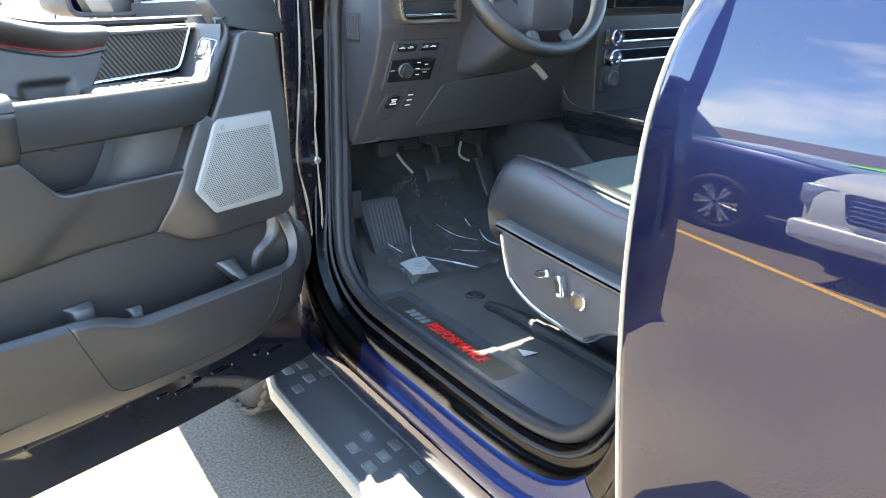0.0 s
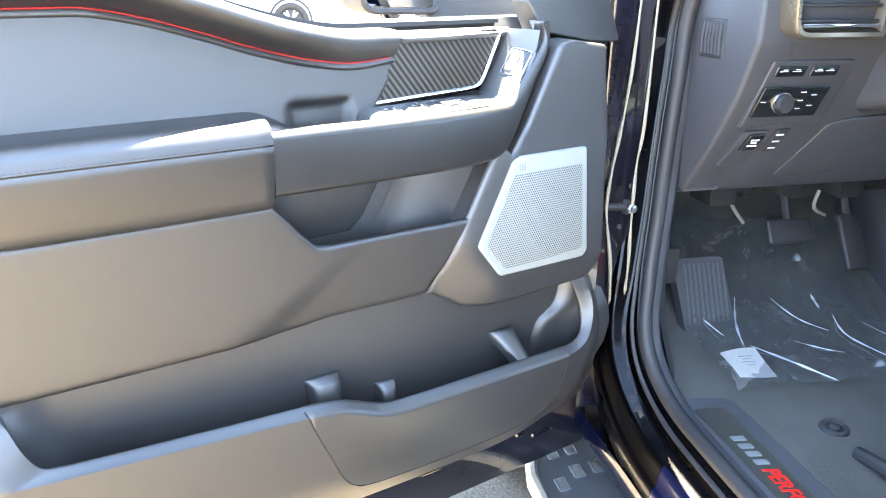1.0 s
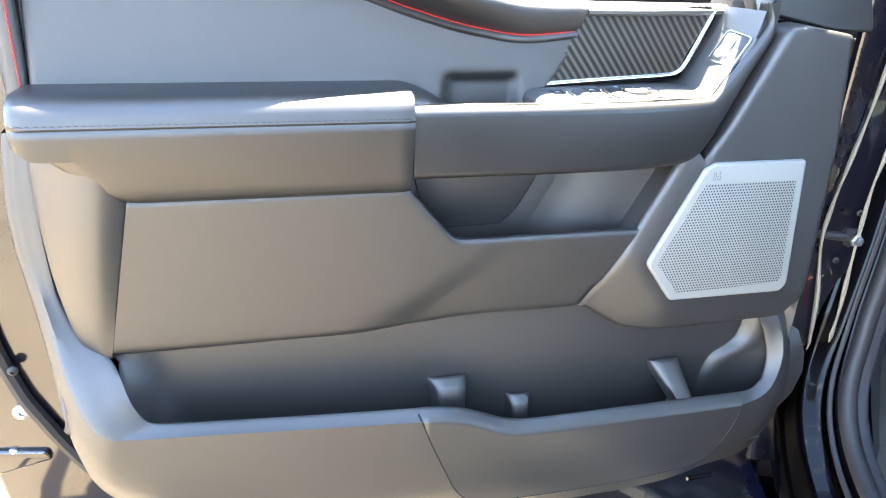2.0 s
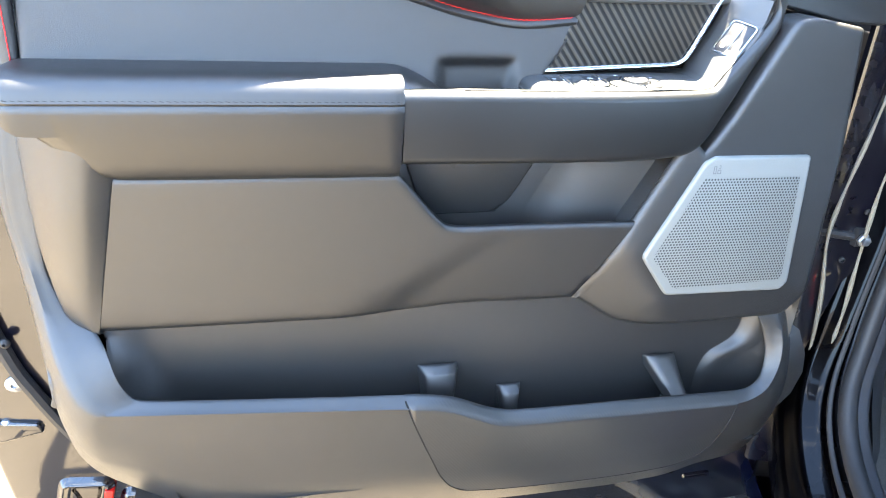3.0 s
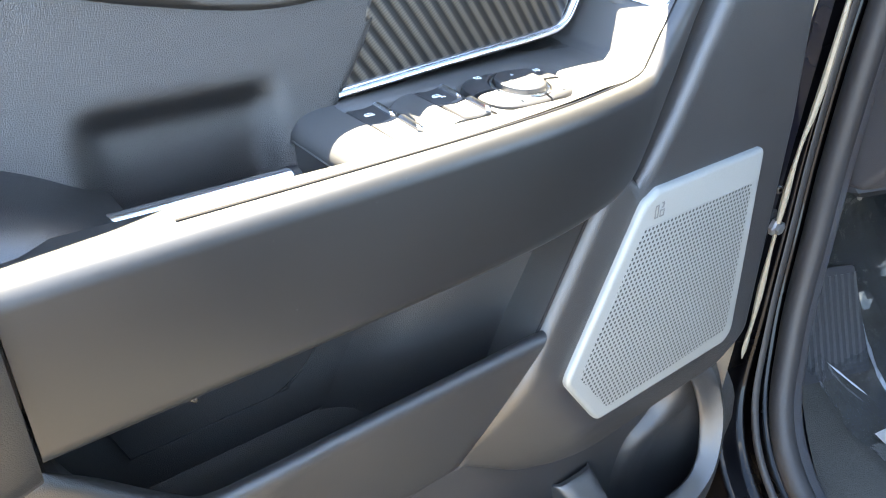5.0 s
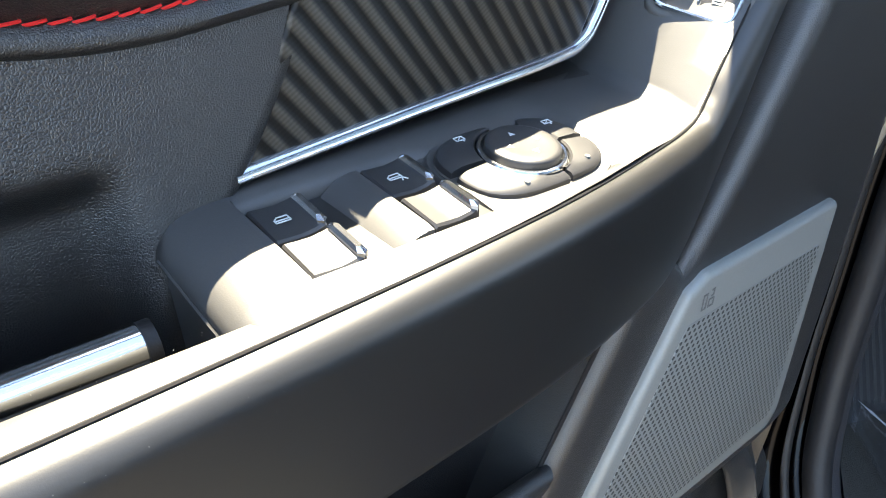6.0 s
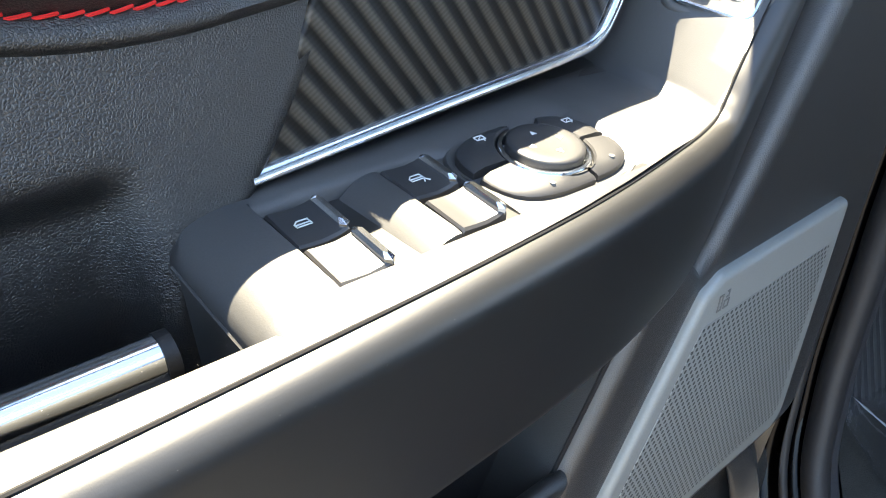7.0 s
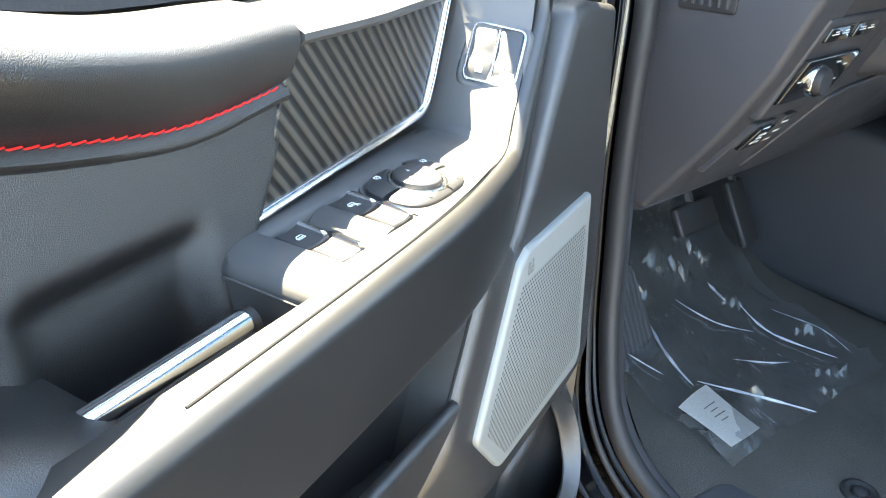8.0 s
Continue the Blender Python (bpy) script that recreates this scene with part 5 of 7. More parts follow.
OPENING = spline([(0.62, 1.62), (0.625, 1.40), (0.628, 1.15), (0.635, 0.905), (0.665, 0.815), (0.725, 0.757), (0.80, 0.733), (0.90, 0.725), (1.10, 0.724), (1.30, 0.725), (1.41, 0.733),
                  (1.495, 0.765), (1.555, 0.83), (1.590, 0.92), (1.612, 1.02), (1.628, 1.12), (1.640, 1.27), (1.640, 1.41), (1.55, 1.60), (1.36, 1.80), (1.10, 1.88), (0.72, 1.88), (0.64, 1.80)], 6)
tumble = smooth((0.6, 0.0), (0.78, 0.0), (0.90, 0.018), (1.05, 0.040), (1.25, 0.058), (1.41, 0.070), (1.9, 0.10))
narrow = smooth((0.6, 1.0), (0.76, 1.0), (0.95, 0.42), (1.2, 0.35), (1.9, 0.35))


def opening_sweep(profile, closed=False, path=OPENING):
    """Runs a section (outward distance, x) along the door opening."""
    bm = bmesh.new()
    rows = []
    n = len(path)
    for i, p in enumerate(path):
        t = path[(i + 1) % n] - path[i - 1] if 0 < i < n - 1 else (path[1] - path[0] if i == 0 else path[-1] - path[-2])
        t = t / np.linalg.norm(t)
        o = np.array((t[1], -t[0]))
        k, dx = narrow(p[1]), tumble(p[1])
        rows.append([Vector((x + dx, (p + o * a * (k if a > 0 else 1))[0], (p + o * a * (k if a > 0 else 1))[1])) for a, x in profile])
    grid(bm, rows, close_cols=closed)
    return bm


def truck_body():
    inner = [(-0.004, 0.735), (0.001, 0.718), (0.004, 0.711), (0.008, 0.7065), (0.014, 0.7045), (0.034, 0.7020), (0.038, 0.7005), (0.041, 0.697), (0.043, 0.690), (0.045, 0.680), (0.0465, 0.6745)]
    outer = [(0.0465, 0.6745), (0.0490, 0.6705), (0.053, 0.6680), (0.060, 0.6665), (0.088, 0.6630), (0.0905, 0.6610), (0.0930, 0.6570), (0.0960, 0.6550), (0.110, 0.6535), (0.140, 0.655), (0.158, 0.664), (0.17, 0.70)]
    part("door_aperture", opening_sweep(inner), JAMB_SHADED, truck, "glossy dark blue door aperture, paint darkened for shade", 40)
    low = [i for i, p in enumerate(OPENING) if p[1] < 0.80 and p[0] < 1.36]
    part("sill_outer", opening_sweep(outer, path=OPENING[low[0]:low[-1] + 1]), SILL_SUNLIT, truck, "glossy dark blue sill, paint brightened for sunlight", 40)
    part("pillar_outer", opening_sweep(outer, path=OPENING[:low[0] + 1]), JAMB_SHADED, truck, "glossy dark blue pillar edge, paint darkened for shade", 40)
    part("pillar_outer", opening_sweep(outer, path=OPENING[low[-1]:]), JAMB_SHADED, truck, "glossy dark blue pillar edge, paint darkened for shade", 40)
    bm = opening_sweep([(-0.012 + 0.012 * math.cos(a) * 1.15, 0.716 - 0.013 * math.sin(a)) for a in steps(0, 2 * math.pi, 12)[:-1]], closed=True)
    part("aperture_seal", bm, RUBBER, truck, "black rubber aperture seal", 60)
    bm = opening_sweep([(0.018 + 0.005 * math.cos(a), 0.704 - 0.006 * math.sin(a)) for a in steps(0, 2 * math.pi, 8)[:-1]], closed=True)
    part("secondary_seal", bm, RUBBER, truck, "", 60)
    # inner trim beside the seal: sill cover and kick panel
    part("sill_trim", opening_sweep([(-0.012, 0.716), (-0.016, 0.724), (-0.0155, 0.740), (-0.010, 0.747), (0.03, 0.749)],
                                    path=[p for p in OPENING if p[1] < 1.45 and p[0] > 0.7]), GREY_PLASTIC, truck, "grey moulded sill trim", 50)
    # pale sealant beads down the hinge pillar
    for pts in ([(0.682, 1.606, 0.808), (0.6805, 1.612, 0.846), (0.672, 1.612, 0.94), (0.656, 1.612, 1.033), (0.657, 1.612, 1.09), (0.664, 1.612, 1.150), (0.672, 1.612, 1.215), (0.679, 1.612, 1.30), (0.683, 1.612, 1.42)],
                [(0.682, 1.606, 0.812), (0.696, 1.606, 0.826), (0.704, 1.606, 0.873), (0.7065, 1.606, 0.923), (0.704, 1.606, 0.988), (0.702, 1.606, 1.059), (0.702, 1.606, 1.125), (0.7085, 1.606, 1.20), (0.7096, 1.606, 1.40)]):
        bm = bmesh.new()
        tube(bm, spline(pts, 6), lambda v: 0.0026 + 0.0008 * math.sin(v * 31) + 0.0012 * (1 - v) ** 3, 6)
        part("sealant_bead", bm, BEAD_AND_SHINE, truck, "pale sealant bead")
    bm = bmesh.new()
    tube(bm, spline([(0.680, 1.602, 0.818), (0.686, 1.600, 0.785), (0.698, 1.598, 0.735), (0.709, 1.590, 0.695), (0.722, 1.580, 0.662), (0.730, 1.570, 0.645)], 6), lambda v: 0.0055 * (1 - v) ** 0.7 + 0.0006, 8)
    part("edge_glaze", bm, GLAZE, truck, "smooth bluish-white edge strip")
    bm = bmesh.new()
    grid(bm, [[Vector((x, y, z)) for x, y in ((0.636, 1.628), (0.640, 1.6225), (0.646, 1.6205), (0.700, 1.6225), (0.712, 1.6240))] for z in (0.62, 0.9, 1.2, 1.5)])
    part("pillar_face", bm, PAINT_INNER, truck, "dark blue hinge pillar face")
    # closing panel ahead of the hinge pillar, near-black to paint its shade, and cowl side
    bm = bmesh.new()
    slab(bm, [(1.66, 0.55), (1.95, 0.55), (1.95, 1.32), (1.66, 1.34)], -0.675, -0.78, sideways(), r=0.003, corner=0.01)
    part("hinge_pillar", bm, GAP_SHADE, truck, "near-black hinge pillar, shade put into its colour")
    for x, z in ((0.700, 1.082), (0.685, 1.005)):
        bm = bmesh.new()
        lathe(bm, [(0.0048, 0), (0.0048, 0.003), (0.003, 0.004), (0.0022, 0.001)], Matrix.Translation((x, 1.616, z)) @ pose(0, 0, 0, 90), 12)
        part("pillar_plug", bm, DARK_PLASTIC, truck)
    # added sheet that closes the gap behind the hinges, coloured as shade
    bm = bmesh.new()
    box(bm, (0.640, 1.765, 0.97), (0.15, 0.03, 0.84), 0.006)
    part("hinge_gap_backing", bm, GAP_SHADE, truck, "added near-black sheet behind the door hinges, painted as shade")
    bm = bmesh.new()
    slab(bm, [(1.70, 1.24, 0.02), (2.14, 1.24, 0.02), (2.14, 1.40, 0.02), (1.70, 1.44, 0.02)], -0.735, -0.83, sideways(), r=0.01, corner=0.02)
    part("cowl_side", bm, DARK_PLASTIC, truck, "black cowl side trim")
    # outer sill below the opening
    bm = bmesh.new()
    rows = []
    for y in steps(1.72, -2.0, 12):
        rows.append([Vector((x, y, z)) for x, z in ((0.652, 0.60), (0.648, 0.575), (0.655, 0.545), (0.70, 0.53), (0.85, 0.53))])
    grid(bm, rows)
    part("rocker", bm, PAINT, truck, "dark blue rocker panel")
    # front wing with its wheel arch
    arch = [(2.38 + 0.52 * math.cos(a), 0.46 + 0.52 * math.sin(a), 0) for a in steps(radians(176), radians(-4), 18)]
    bm = bmesh.new()
    slab(bm, [(1.76, 0.55), (1.84, 0.52)] + arch + [(3.05, 0.55), (3.15, 1.05, 0.1), (3.10, 1.30, 0.1), (1.74, 1.36)], -0.50, -0.64, sideways(), r=0.05, corner=0.02)
    part("front_wing", bm, PAINT, truck, "dark blue front wing")
    bm = bmesh.new()
    rows = []
    for x in steps(0.60, 2.60, 12):
        h = 0.06 * math.sin(math.pi * (x - 0.6) / 2.0)
        rows.append([Vector((x, y, z + h)) for y, z in ((3.18, 0.70), (3.2, 1.15), (3.10, 1.29), (2.6, 1.33), (2.08, 1.36))])
    grid(bm, rows)
    part("bonnet", bm, PAINT, truck, "dark blue bonnet")
    # roof with its glass panel, pillars and the far side close the cab
    crown = lambda x, d, y: Vector((x, y, d + 0.02 * (1 - ((x - 1.6) / 0.9) ** 2)))
    bm = bmesh.new()
    outer = rounded([(0.74, 1.600, 0.03), (2.46, 1.600, 0.03), (2.42, -0.75), (0.78, -0.75)], 0.12)
    hole = rounded([(0.93, 1.345), (2.27, 1.345), (2.25, 0.15), (0.95, 0.15)], 0.12)
    grid(bm, [[crown(p[0], d, p[1]) for p in ring] for ring, d in ((hole, 1.895), (outer, 1.895), (outer, 1.915), (inset(outer, 0.02), 1.93), (hole, 1.932))], close_rows=True, close_cols=True)
    part("roof", bm, PAINT, truck, "dark blue cab roof")
    bm = bmesh.new()
    bm.faces.new([bm.verts.new(crown(p[0], 1.925, p[1])) for p in hole])
    part("roof_glass", bm, MOONROOF, truck, "tinted glass roof panel")
    bm = bmesh.new()
    tube(bm, [(0.76, 1.80, 1.36), (0.77, 1.72, 1.55), (0.785, 1.62, 1.75), (0.81, 1.54, 1.89)], 0.042, 10)
    part("windscreen_pillar", bm, PAINT, truck, "dark windscreen pillar")
    bm = bmesh.new()
    tube(bm, [(2.48, 2.05, 1.36), (2.46, 1.82, 1.62), (2.42, 1.56, 1.88)], 0.045, 10)
    part("windscreen_pillar", bm, PAINT, truck, "dark windscreen pillar")
    bm = bmesh.new()
    slab(bm, [(2.2, 0.5), (2.2, 1.40), (-0.7, 1.40), (-0.7, 0.5)], 2.60, 2.52, lambda y, d, z: Vector((d, y, z)), r=0.02, corner=0.03)
    part("far_side", bm, PAINT, truck, "dark blue far side of the cab")
    bm = bmesh.new()
    slab(bm, [(0.62, 0.5), (2.58, 0.5), (2.50, 1.42), (2.42, 1.90), (0.78, 1.90), (0.70, 1.42)], -0.66, -0.74, lambda x, d, z: Vector((x, d, z)), r=0.01, corner=0.03)
    part("cab_back", bm, PAINT, truck, "rear wall of the cab")
    bm = bmesh.new()
    grid(bm, [[Vector((x, y, z)) for x in steps(0.76, 2.44, 8)] for y, z in ((2.08, 1.37), (1.83, 1.62), (1.56, 1.89))])
    ws = part("windscreen", bm, GLASS, truck, "clear windscreen")
    ws.visible_shadow = False
    # load bed
    bm = bmesh.new()
    slab(bm, [(-0.80, 0.55), (-2.55, 0.60), (-2.55, 1.38), (-0.80, 1.38)], -0.60, -0.68, sideways(), r=0.03, corner=0.04)
    part("bed_side", bm, PAINT, truck, "dark blue bed side")
    bm = bmesh.new()
    slab(bm, [(-0.80, 0.55), (-2.55, 0.60), (-2.55, 1.38), (-0.80, 1.38)], 2.60, 2.52, lambda y, d, z: Vector((d, y, z)), r=0.03, corner=0.04)
    part("bed_side", bm, PAINT, truck, "dark blue bed side")
    bm = bmesh.new()
    box(bm, (1.60, -1.66, 0.80), (1.86, 1.74, 0.06), 0.01)
    part("bed_floor", bm, DARK_PLASTIC, truck, "black lined bed floor")
    bm = bmesh.new()
    box(bm, (1.60, -2.57, 1.02), (1.84, 0.08, 0.66), 0.02)
    part("tailgate", bm, PAINT, truck, "dark blue tailgate")
    bm = bmesh.new()
    box(bm, (1.60, -2.72, 0.60), (1.95, 0.18, 0.20), 0.03)
    part("rear_bumper", bm, CHROME, truck, "bright rear bumper")
    arch_far = [(2.38 + 0.52 * math.cos(a), 0.46 + 0.52 * math.sin(a), 0) for a in steps(radians(176), radians(-4), 18)]
    bm = bmesh.new()
    slab(bm, [(1.76, 0.55), (1.84, 0.52)] + arch_far + [(3.05, 0.55), (3.15, 1.05, 0.1), (3.10, 1.30, 0.1), (1.74, 1.36)], 2.64, 2.52, lambda y, d, z: Vector((d, y, z)), r=0.05, corner=0.02)
    part("front_wing", bm, PAINT, truck, "dark blue front wing")
    bm = bmesh.new()
    slab(bm, [(0.62, 0.62, 0.05), (2.58, 0.62, 0.05), (2.55, 1.24, 0.08), (0.65, 1.24, 0.08)], -3.10, -3.24, lambda x, d, z: Vector((x, -d, z)), r=-0.02, corner=0.06)
    part("front_end", bm, DARK_PLASTIC, truck, "black grille and bumper")


def rear_door():
    """Closed rear door: a crowned skin that ends in a folded edge."""
    skin = smooth((0.50, 0.622), (0.58, 0.612), (0.70, 0.603), (0.85, 0.597), (0.97, 0.5953), (1.10, 0.5950), (1.18, 0.5966), (1.25, 0.6006), (1.34, 0.6094), (1.39, 0.6160), (1.435, 0.6231))
    edge = smooth((0.50, 0.500), (0.84, 0.524), (1.05, 0.540), (1.15, 0.5425), (1.28, 0.540), (1.34, 0.532), (1.39, 0.518), (1.435, 0.496))
    bm = bmesh.new()
    rows = []
    for z in steps(0.50, 1.435, 56):
        x, y = skin(z), edge(z)
        rows.append([Vector((x + 0.035, y - 0.012, z)), Vector((x + 0.012, y - 0.002, z)), Vector((x + 0.006, y, z)), Vector((x + 0.002, y - 0.002, z)), Vector((x + 0.0006, y - 0.005, z)), Vector((x, y - 0.010, z))]
                    + [Vector((x + 0.010 * s * s, y - 0.010 - 1.02 * s, z)) for s in (0.03, 0.08, 0.15, 0.25, 0.35, 0.5, 0.7, 0.85, 1.0)])
    grid(bm, rows)
    d = part("rear_door", bm, PAINT, truck, "closed dark blue rear door with mirror-like lacquer", 50)
    # folded edge in a pale colour that paints the hem's reflection
    bm = bmesh.new()
    tube(bm, [Vector((skin(z) + 0.007, edge(z) + 0.0035, z)) for z in steps(0.50, 1.43, 30)], 0.0042, 8)
    part("door_edge", bm, BEAD_AND_SHINE, d, "folded door edge, its reflection painted pale")
    bm = bmesh.new()
    rows = [[Vector((x, y, z)) for x, z in ((0.623, 1.432), (0.617, 1.440), (0.621, 1.452), (0.640, 1.456))] for y in steps(0.50, -0.50, 8)]
    grid(bm, rows)
    part("belt_moulding", bm, CHROME, d, "bright belt moulding")
    bm = bmesh.new()
    grid(bm, [[Vector((0.650 + 0.12 * s, y - 0.12 * s, 1.455 + 0.42 * s)) for y in steps(0.46, -0.42, 6)] for s in steps(0, 1, 4)])
    part("side_window", bm, DARK_GLASS, d, "tinted side window")
    bm = bmesh.new()
    tube(bm, [Vector((0.665, 0.50, 1.44)), Vector((0.70, 0.44, 1.60)), Vector((0.78, 0.38, 1.88))], 0.03, 8)
    part("window_pillar", bm, RUBBER, d)


def running_board():
    root = thing("running_board", Matrix(), "black metal running board with raised grip cleats", "step")
    bm = bmesh.new()
    rows = []
    for y in steps(1.735, -0.9, 24):
        t = 0.030 * max(0, (y - 1.62) / 0.115)
        rows.append([Vector((x, y, z)) for x, z in ((0.552 + t, 0.420), (0.541 + t, 0.440), (0.5425 + t, 0.457), (0.552 + t, 0.466), (0.562 + t, 0.467), (0.567 + t, 0.463), (0.708, 0.463), (0.713, 0.4685), (0.721, 0.469), (0.726, 0.462), (0.726, 0.42))])
    grid(bm, rows, close_cols=True, cap=True)
    part("step_plate", bm, BOARD, root, "", 40)
    bm = bmesh.new()
    rows = []
    for y in steps(1.733, -0.9, 24):
        t = 0.030 * max(0, (y - 1.62) / 0.115)
        rows.append([Vector((x, y, z)) for x, z in ((0.5395 + t, 0.436), (0.5385 + t, 0.452), (0.546 + t, 0.4655), (0.5555 + t, 0.4685), (0.555 + t, 0.43))])
    grid(bm, rows, close_cols=True, cap=True)
    part("nose_strip", bm, NOSE, root, "pale worn outer nose", 40)
    spots = [(0.6165, 1.686), (0.660, 1.693), (0.602, 1.585), (0.648, 1.618), (0.694, 1.625)]
    for group in (1.21, 0.76, 0.34):
        spots += [(x, group + dy) for x, dy in ((0.651, 0.094), (0.604, 0.073), (0.688, 0.030), (0.646, 0.008), (0.601, -0.010), (0.687, -0.068), (0.642, -0.072), (0.600, -0.098))]
    for x, y in spots:
        bm = bmesh.new()
        base = rounded([(x - 0.0125, y - 0.021), (x + 0.0125, y - 0.017), (x + 0.0125, y + 0.021), (x - 0.0125, y + 0.017)], 0.005)
        grid(bm, [[Vector((p[0], p[1], h)) for p in inset(base, d)] for d, h in ((-0.002, 0.4625), (0, 0.4655), (0.0015, 0.4662), (0.003, 0.4650), (0.0036, 0.4640))], close_cols=True, cap=True)
        cleat = part("grip_cleat", bm, BOARD, root, "", 40)
        bm = bmesh.new()
        slab(bm, [(x - 0.0085, y - 0.016), (x + 0.0085, y - 0.013), (x + 0.0085, y + 0.016), (x - 0.0085, y + 0.013)], 0.4650, 0.4632, lambda a, d, b: Vector((a, b, d)), r=0.0005, corner=0.003)
        part("grip_pad", bm, GRIP, cleat, "gritty grip pad")
    for y0, y1 in ((1.83, 1.525), (1.295, 0.97), (0.70, 0.40)):
        bm = bmesh.new()
        slab(bm, [(0.731, y0), (0.731, y1), (0.757, y1), (0.757, y0)], 0.497, 0.47, lambda x, d, y: Vector((x, y, d)), r=0.002, corner=0.004)
        part("grip_strip", bm, GRIP, root, "sparkling gritty grip strip")
    bm = bmesh.new()
    slab(bm, [(0.7285, 1.86), (0.7285, -0.9), (0.80, -0.9), (0.80, 1.86)], 0.488, 0.45, lambda x, d, y: Vector((x, y, d)), r=0.004, corner=0.004)
    part("mounting_rail", bm, DARK_PLASTIC, root)
    for y in (1.50, 1.40, 0.6):
        bm = bmesh.new()
        box(bm, (0.765, y, 0.50), (0.06, 0.03, 0.03), 0.004)
        part("bracket", bm, DARK_PLASTIC, root)


def floor_and_mats():
    bm = bmesh.new()
    rows = []
    for y, z in ((0.0, 0.735), (0.6, 0.735), (1.2, 0.735), (1.55, 0.738), (1.68, 0.755), (1.80, 0.82), (1.95, 0.94), (2.08, 1.10), (2.10, 1.40)):
        rows.append([Vector((x, y, z + 0.02 * max(0, (x - 1.2)) ** 2)) for x in steps(0.745, 1.50, 14)])
    grid(bm, rows)
    part("floor_carpet", bm, CARPET, truck, "black cabin carpet")
    bm = bmesh.new()
    rows = []
    for z in steps(0.70, 1.14, 8):
        s = (z - 0.70) / 0.44
        c = 0.030 * max(0, 1 - s * 2.2) ** 2
        rows.append([Vector((x + c, y, z)) for x, y in ((0.735 + 0.045 * s, 1.46 + 0.175 * min(1, s * 1.6)), (0.765 + 0.035 * s, 1.52 + 0.13 * min(1, s * 1.6)), (0.800 + 0.020 * s, 1.62 + 0.05 * s), (0.825, 1.75), (0.84, 2.08))])
    grid(bm, rows)
    part("kick_panel", bm, GREY_PLASTIC, truck, "grey moulded kick panel", 60)
    bm = bmesh.new()
    slab(bm, [(1.655, 0.86), (1.69, 0.86), (1.69, 0.935), (1.655, 0.935)], -0.808, -0.84, sideways(), r=0.003, corner=0.005)
    part("access_flap", bm, DARK_PLASTIC, truck)
    # scuff plate with its inset panel
    flat = lambda x, d, y: Vector((x, y, d))
    bm = bmesh.new()
    slab(bm, [(0.738, 1.445, 0.01), (0.738, 0.74, 0.01), (0.838, 0.74, 0.02), (0.838, 1.43, 0.03)], 0.7385, 0.70, flat, r=0.004, corner=0.01)
    plate = part("scuff_plate", bm, SHIELD, truck, "charcoal sill scuff plate with red lettering")
    bm = bmesh.new()
    o = rounded([(0.751, 1.405), (0.751, 0.965), (0.809, 0.965), (0.809, 1.405)], 0.006)
    grid(bm, [[flat(p[0], h, p[1]) for p in inset(o, d)] for d, h in ((0, 0.7380), (0.0006, 0.7398), (0.0016, 0.7398), (0.0022, 0.7390))], close_cols=True, cap=True)
    part("plate_inset", bm, SCUFF, plate)
    text = bpy.data.curves.new("lettering", "FONT")
    text.body, text.size, text.extrude, text.shear, text.align_y = "PERFORMANCE", 0.036, 0.0005, 0.2, "CENTER"
    text.offset = 0.0006
    t = new("lettering", text)
    t.data.materials.append(RED_PRINT)
    t.matrix_world = Matrix(((0, 1, 0, 0.779), (-1, 0, 0, 1.238), (0, 0, 1, 0.7396), (0, 0, 0, 1))) @ Matrix.Diagonal((0.80, 1.0, 1, 1))
    t.parent = plate
    tagged(t, "red raised lettering")
    for k in range(4):
        bm = bmesh.new()
        y = 1.322 - 0.0205 * k
        slab(bm, [(0.768, y), (0.768, y - 0.012), (0.790, y - 0.015), (0.790, y - 0.003)], 0.7404, 0.7380, flat, r=0.0004, corner=0.002)
        part("maker_bar", bm, GREY_PRINT, plate)
    # floor fixing
    bm = bmesh.new()
    lathe(bm, [(0.024, 0.734), (0.023, 0.740), (0.018, 0.742), (0.013, 0.740), (0.011, 0.735), (0.009, 0.741), (0.005, 0.743)], Matrix.Translation((0.955, 1.31, 0)), 24)
    part("mat_fixing", bm, DARK_PLASTIC, truck, "round black mat fixing")
    # foot rest
    rest = part("foot_rest", _foot_rest(), GREY_PLASTIC, truck, "ribbed grey foot rest")
    a, b = Vector((0.0, 1.652, 0.752)), Vector((0.0, 1.722, 0.876))
    for k in range(9):
        x = 0.886 + 0.0110 * k
        bm = bmesh.new()
        tube(bm, [Vector((x + 0.006 * s, 0, 0.0035)) + a.lerp(b, s) for s in (0.06, 0.4, 0.94)], 0.0032, 6)
        part("foot_rest_rib", bm, RIB, rest)
    # crumpled film with its paper tag
    bm = bmesh.new()
    rows = []
    profile = smooth((1.35, 0.742), (1.55, 0.744), (1.68, 0.765), (1.80, 0.83), (1.95, 0.95))
    near_a, near_b, far_a, far_b = (0.852, 1.432), (1.258, 1.402), (0.905, 1.90), (1.372, 1.86)
    for i, s in enumerate(steps(0, 1, 48)):
        row = []
        for j, w in enumerate(steps(0, 1, 40)):
            x = (near_a[0] * (1 - w) + near_b[0] * w) * (1 - s) + (far_a[0] * (1 - w) + far_b[0] * w) * s + 0.008 * noise.noise((s * 4, w * 2, 3))
            y = (near_a[1] * (1 - w) + near_b[1] * w) * (1 - s) + (far_a[1] * (1 - w) + far_b[1] * w) * s + 0.008 * noise.noise((s * 3, w * 5, 9))
            ridge = abs(noise.noise((x * 9 + y * 5, y * 7 - x * 6, 1.7)))
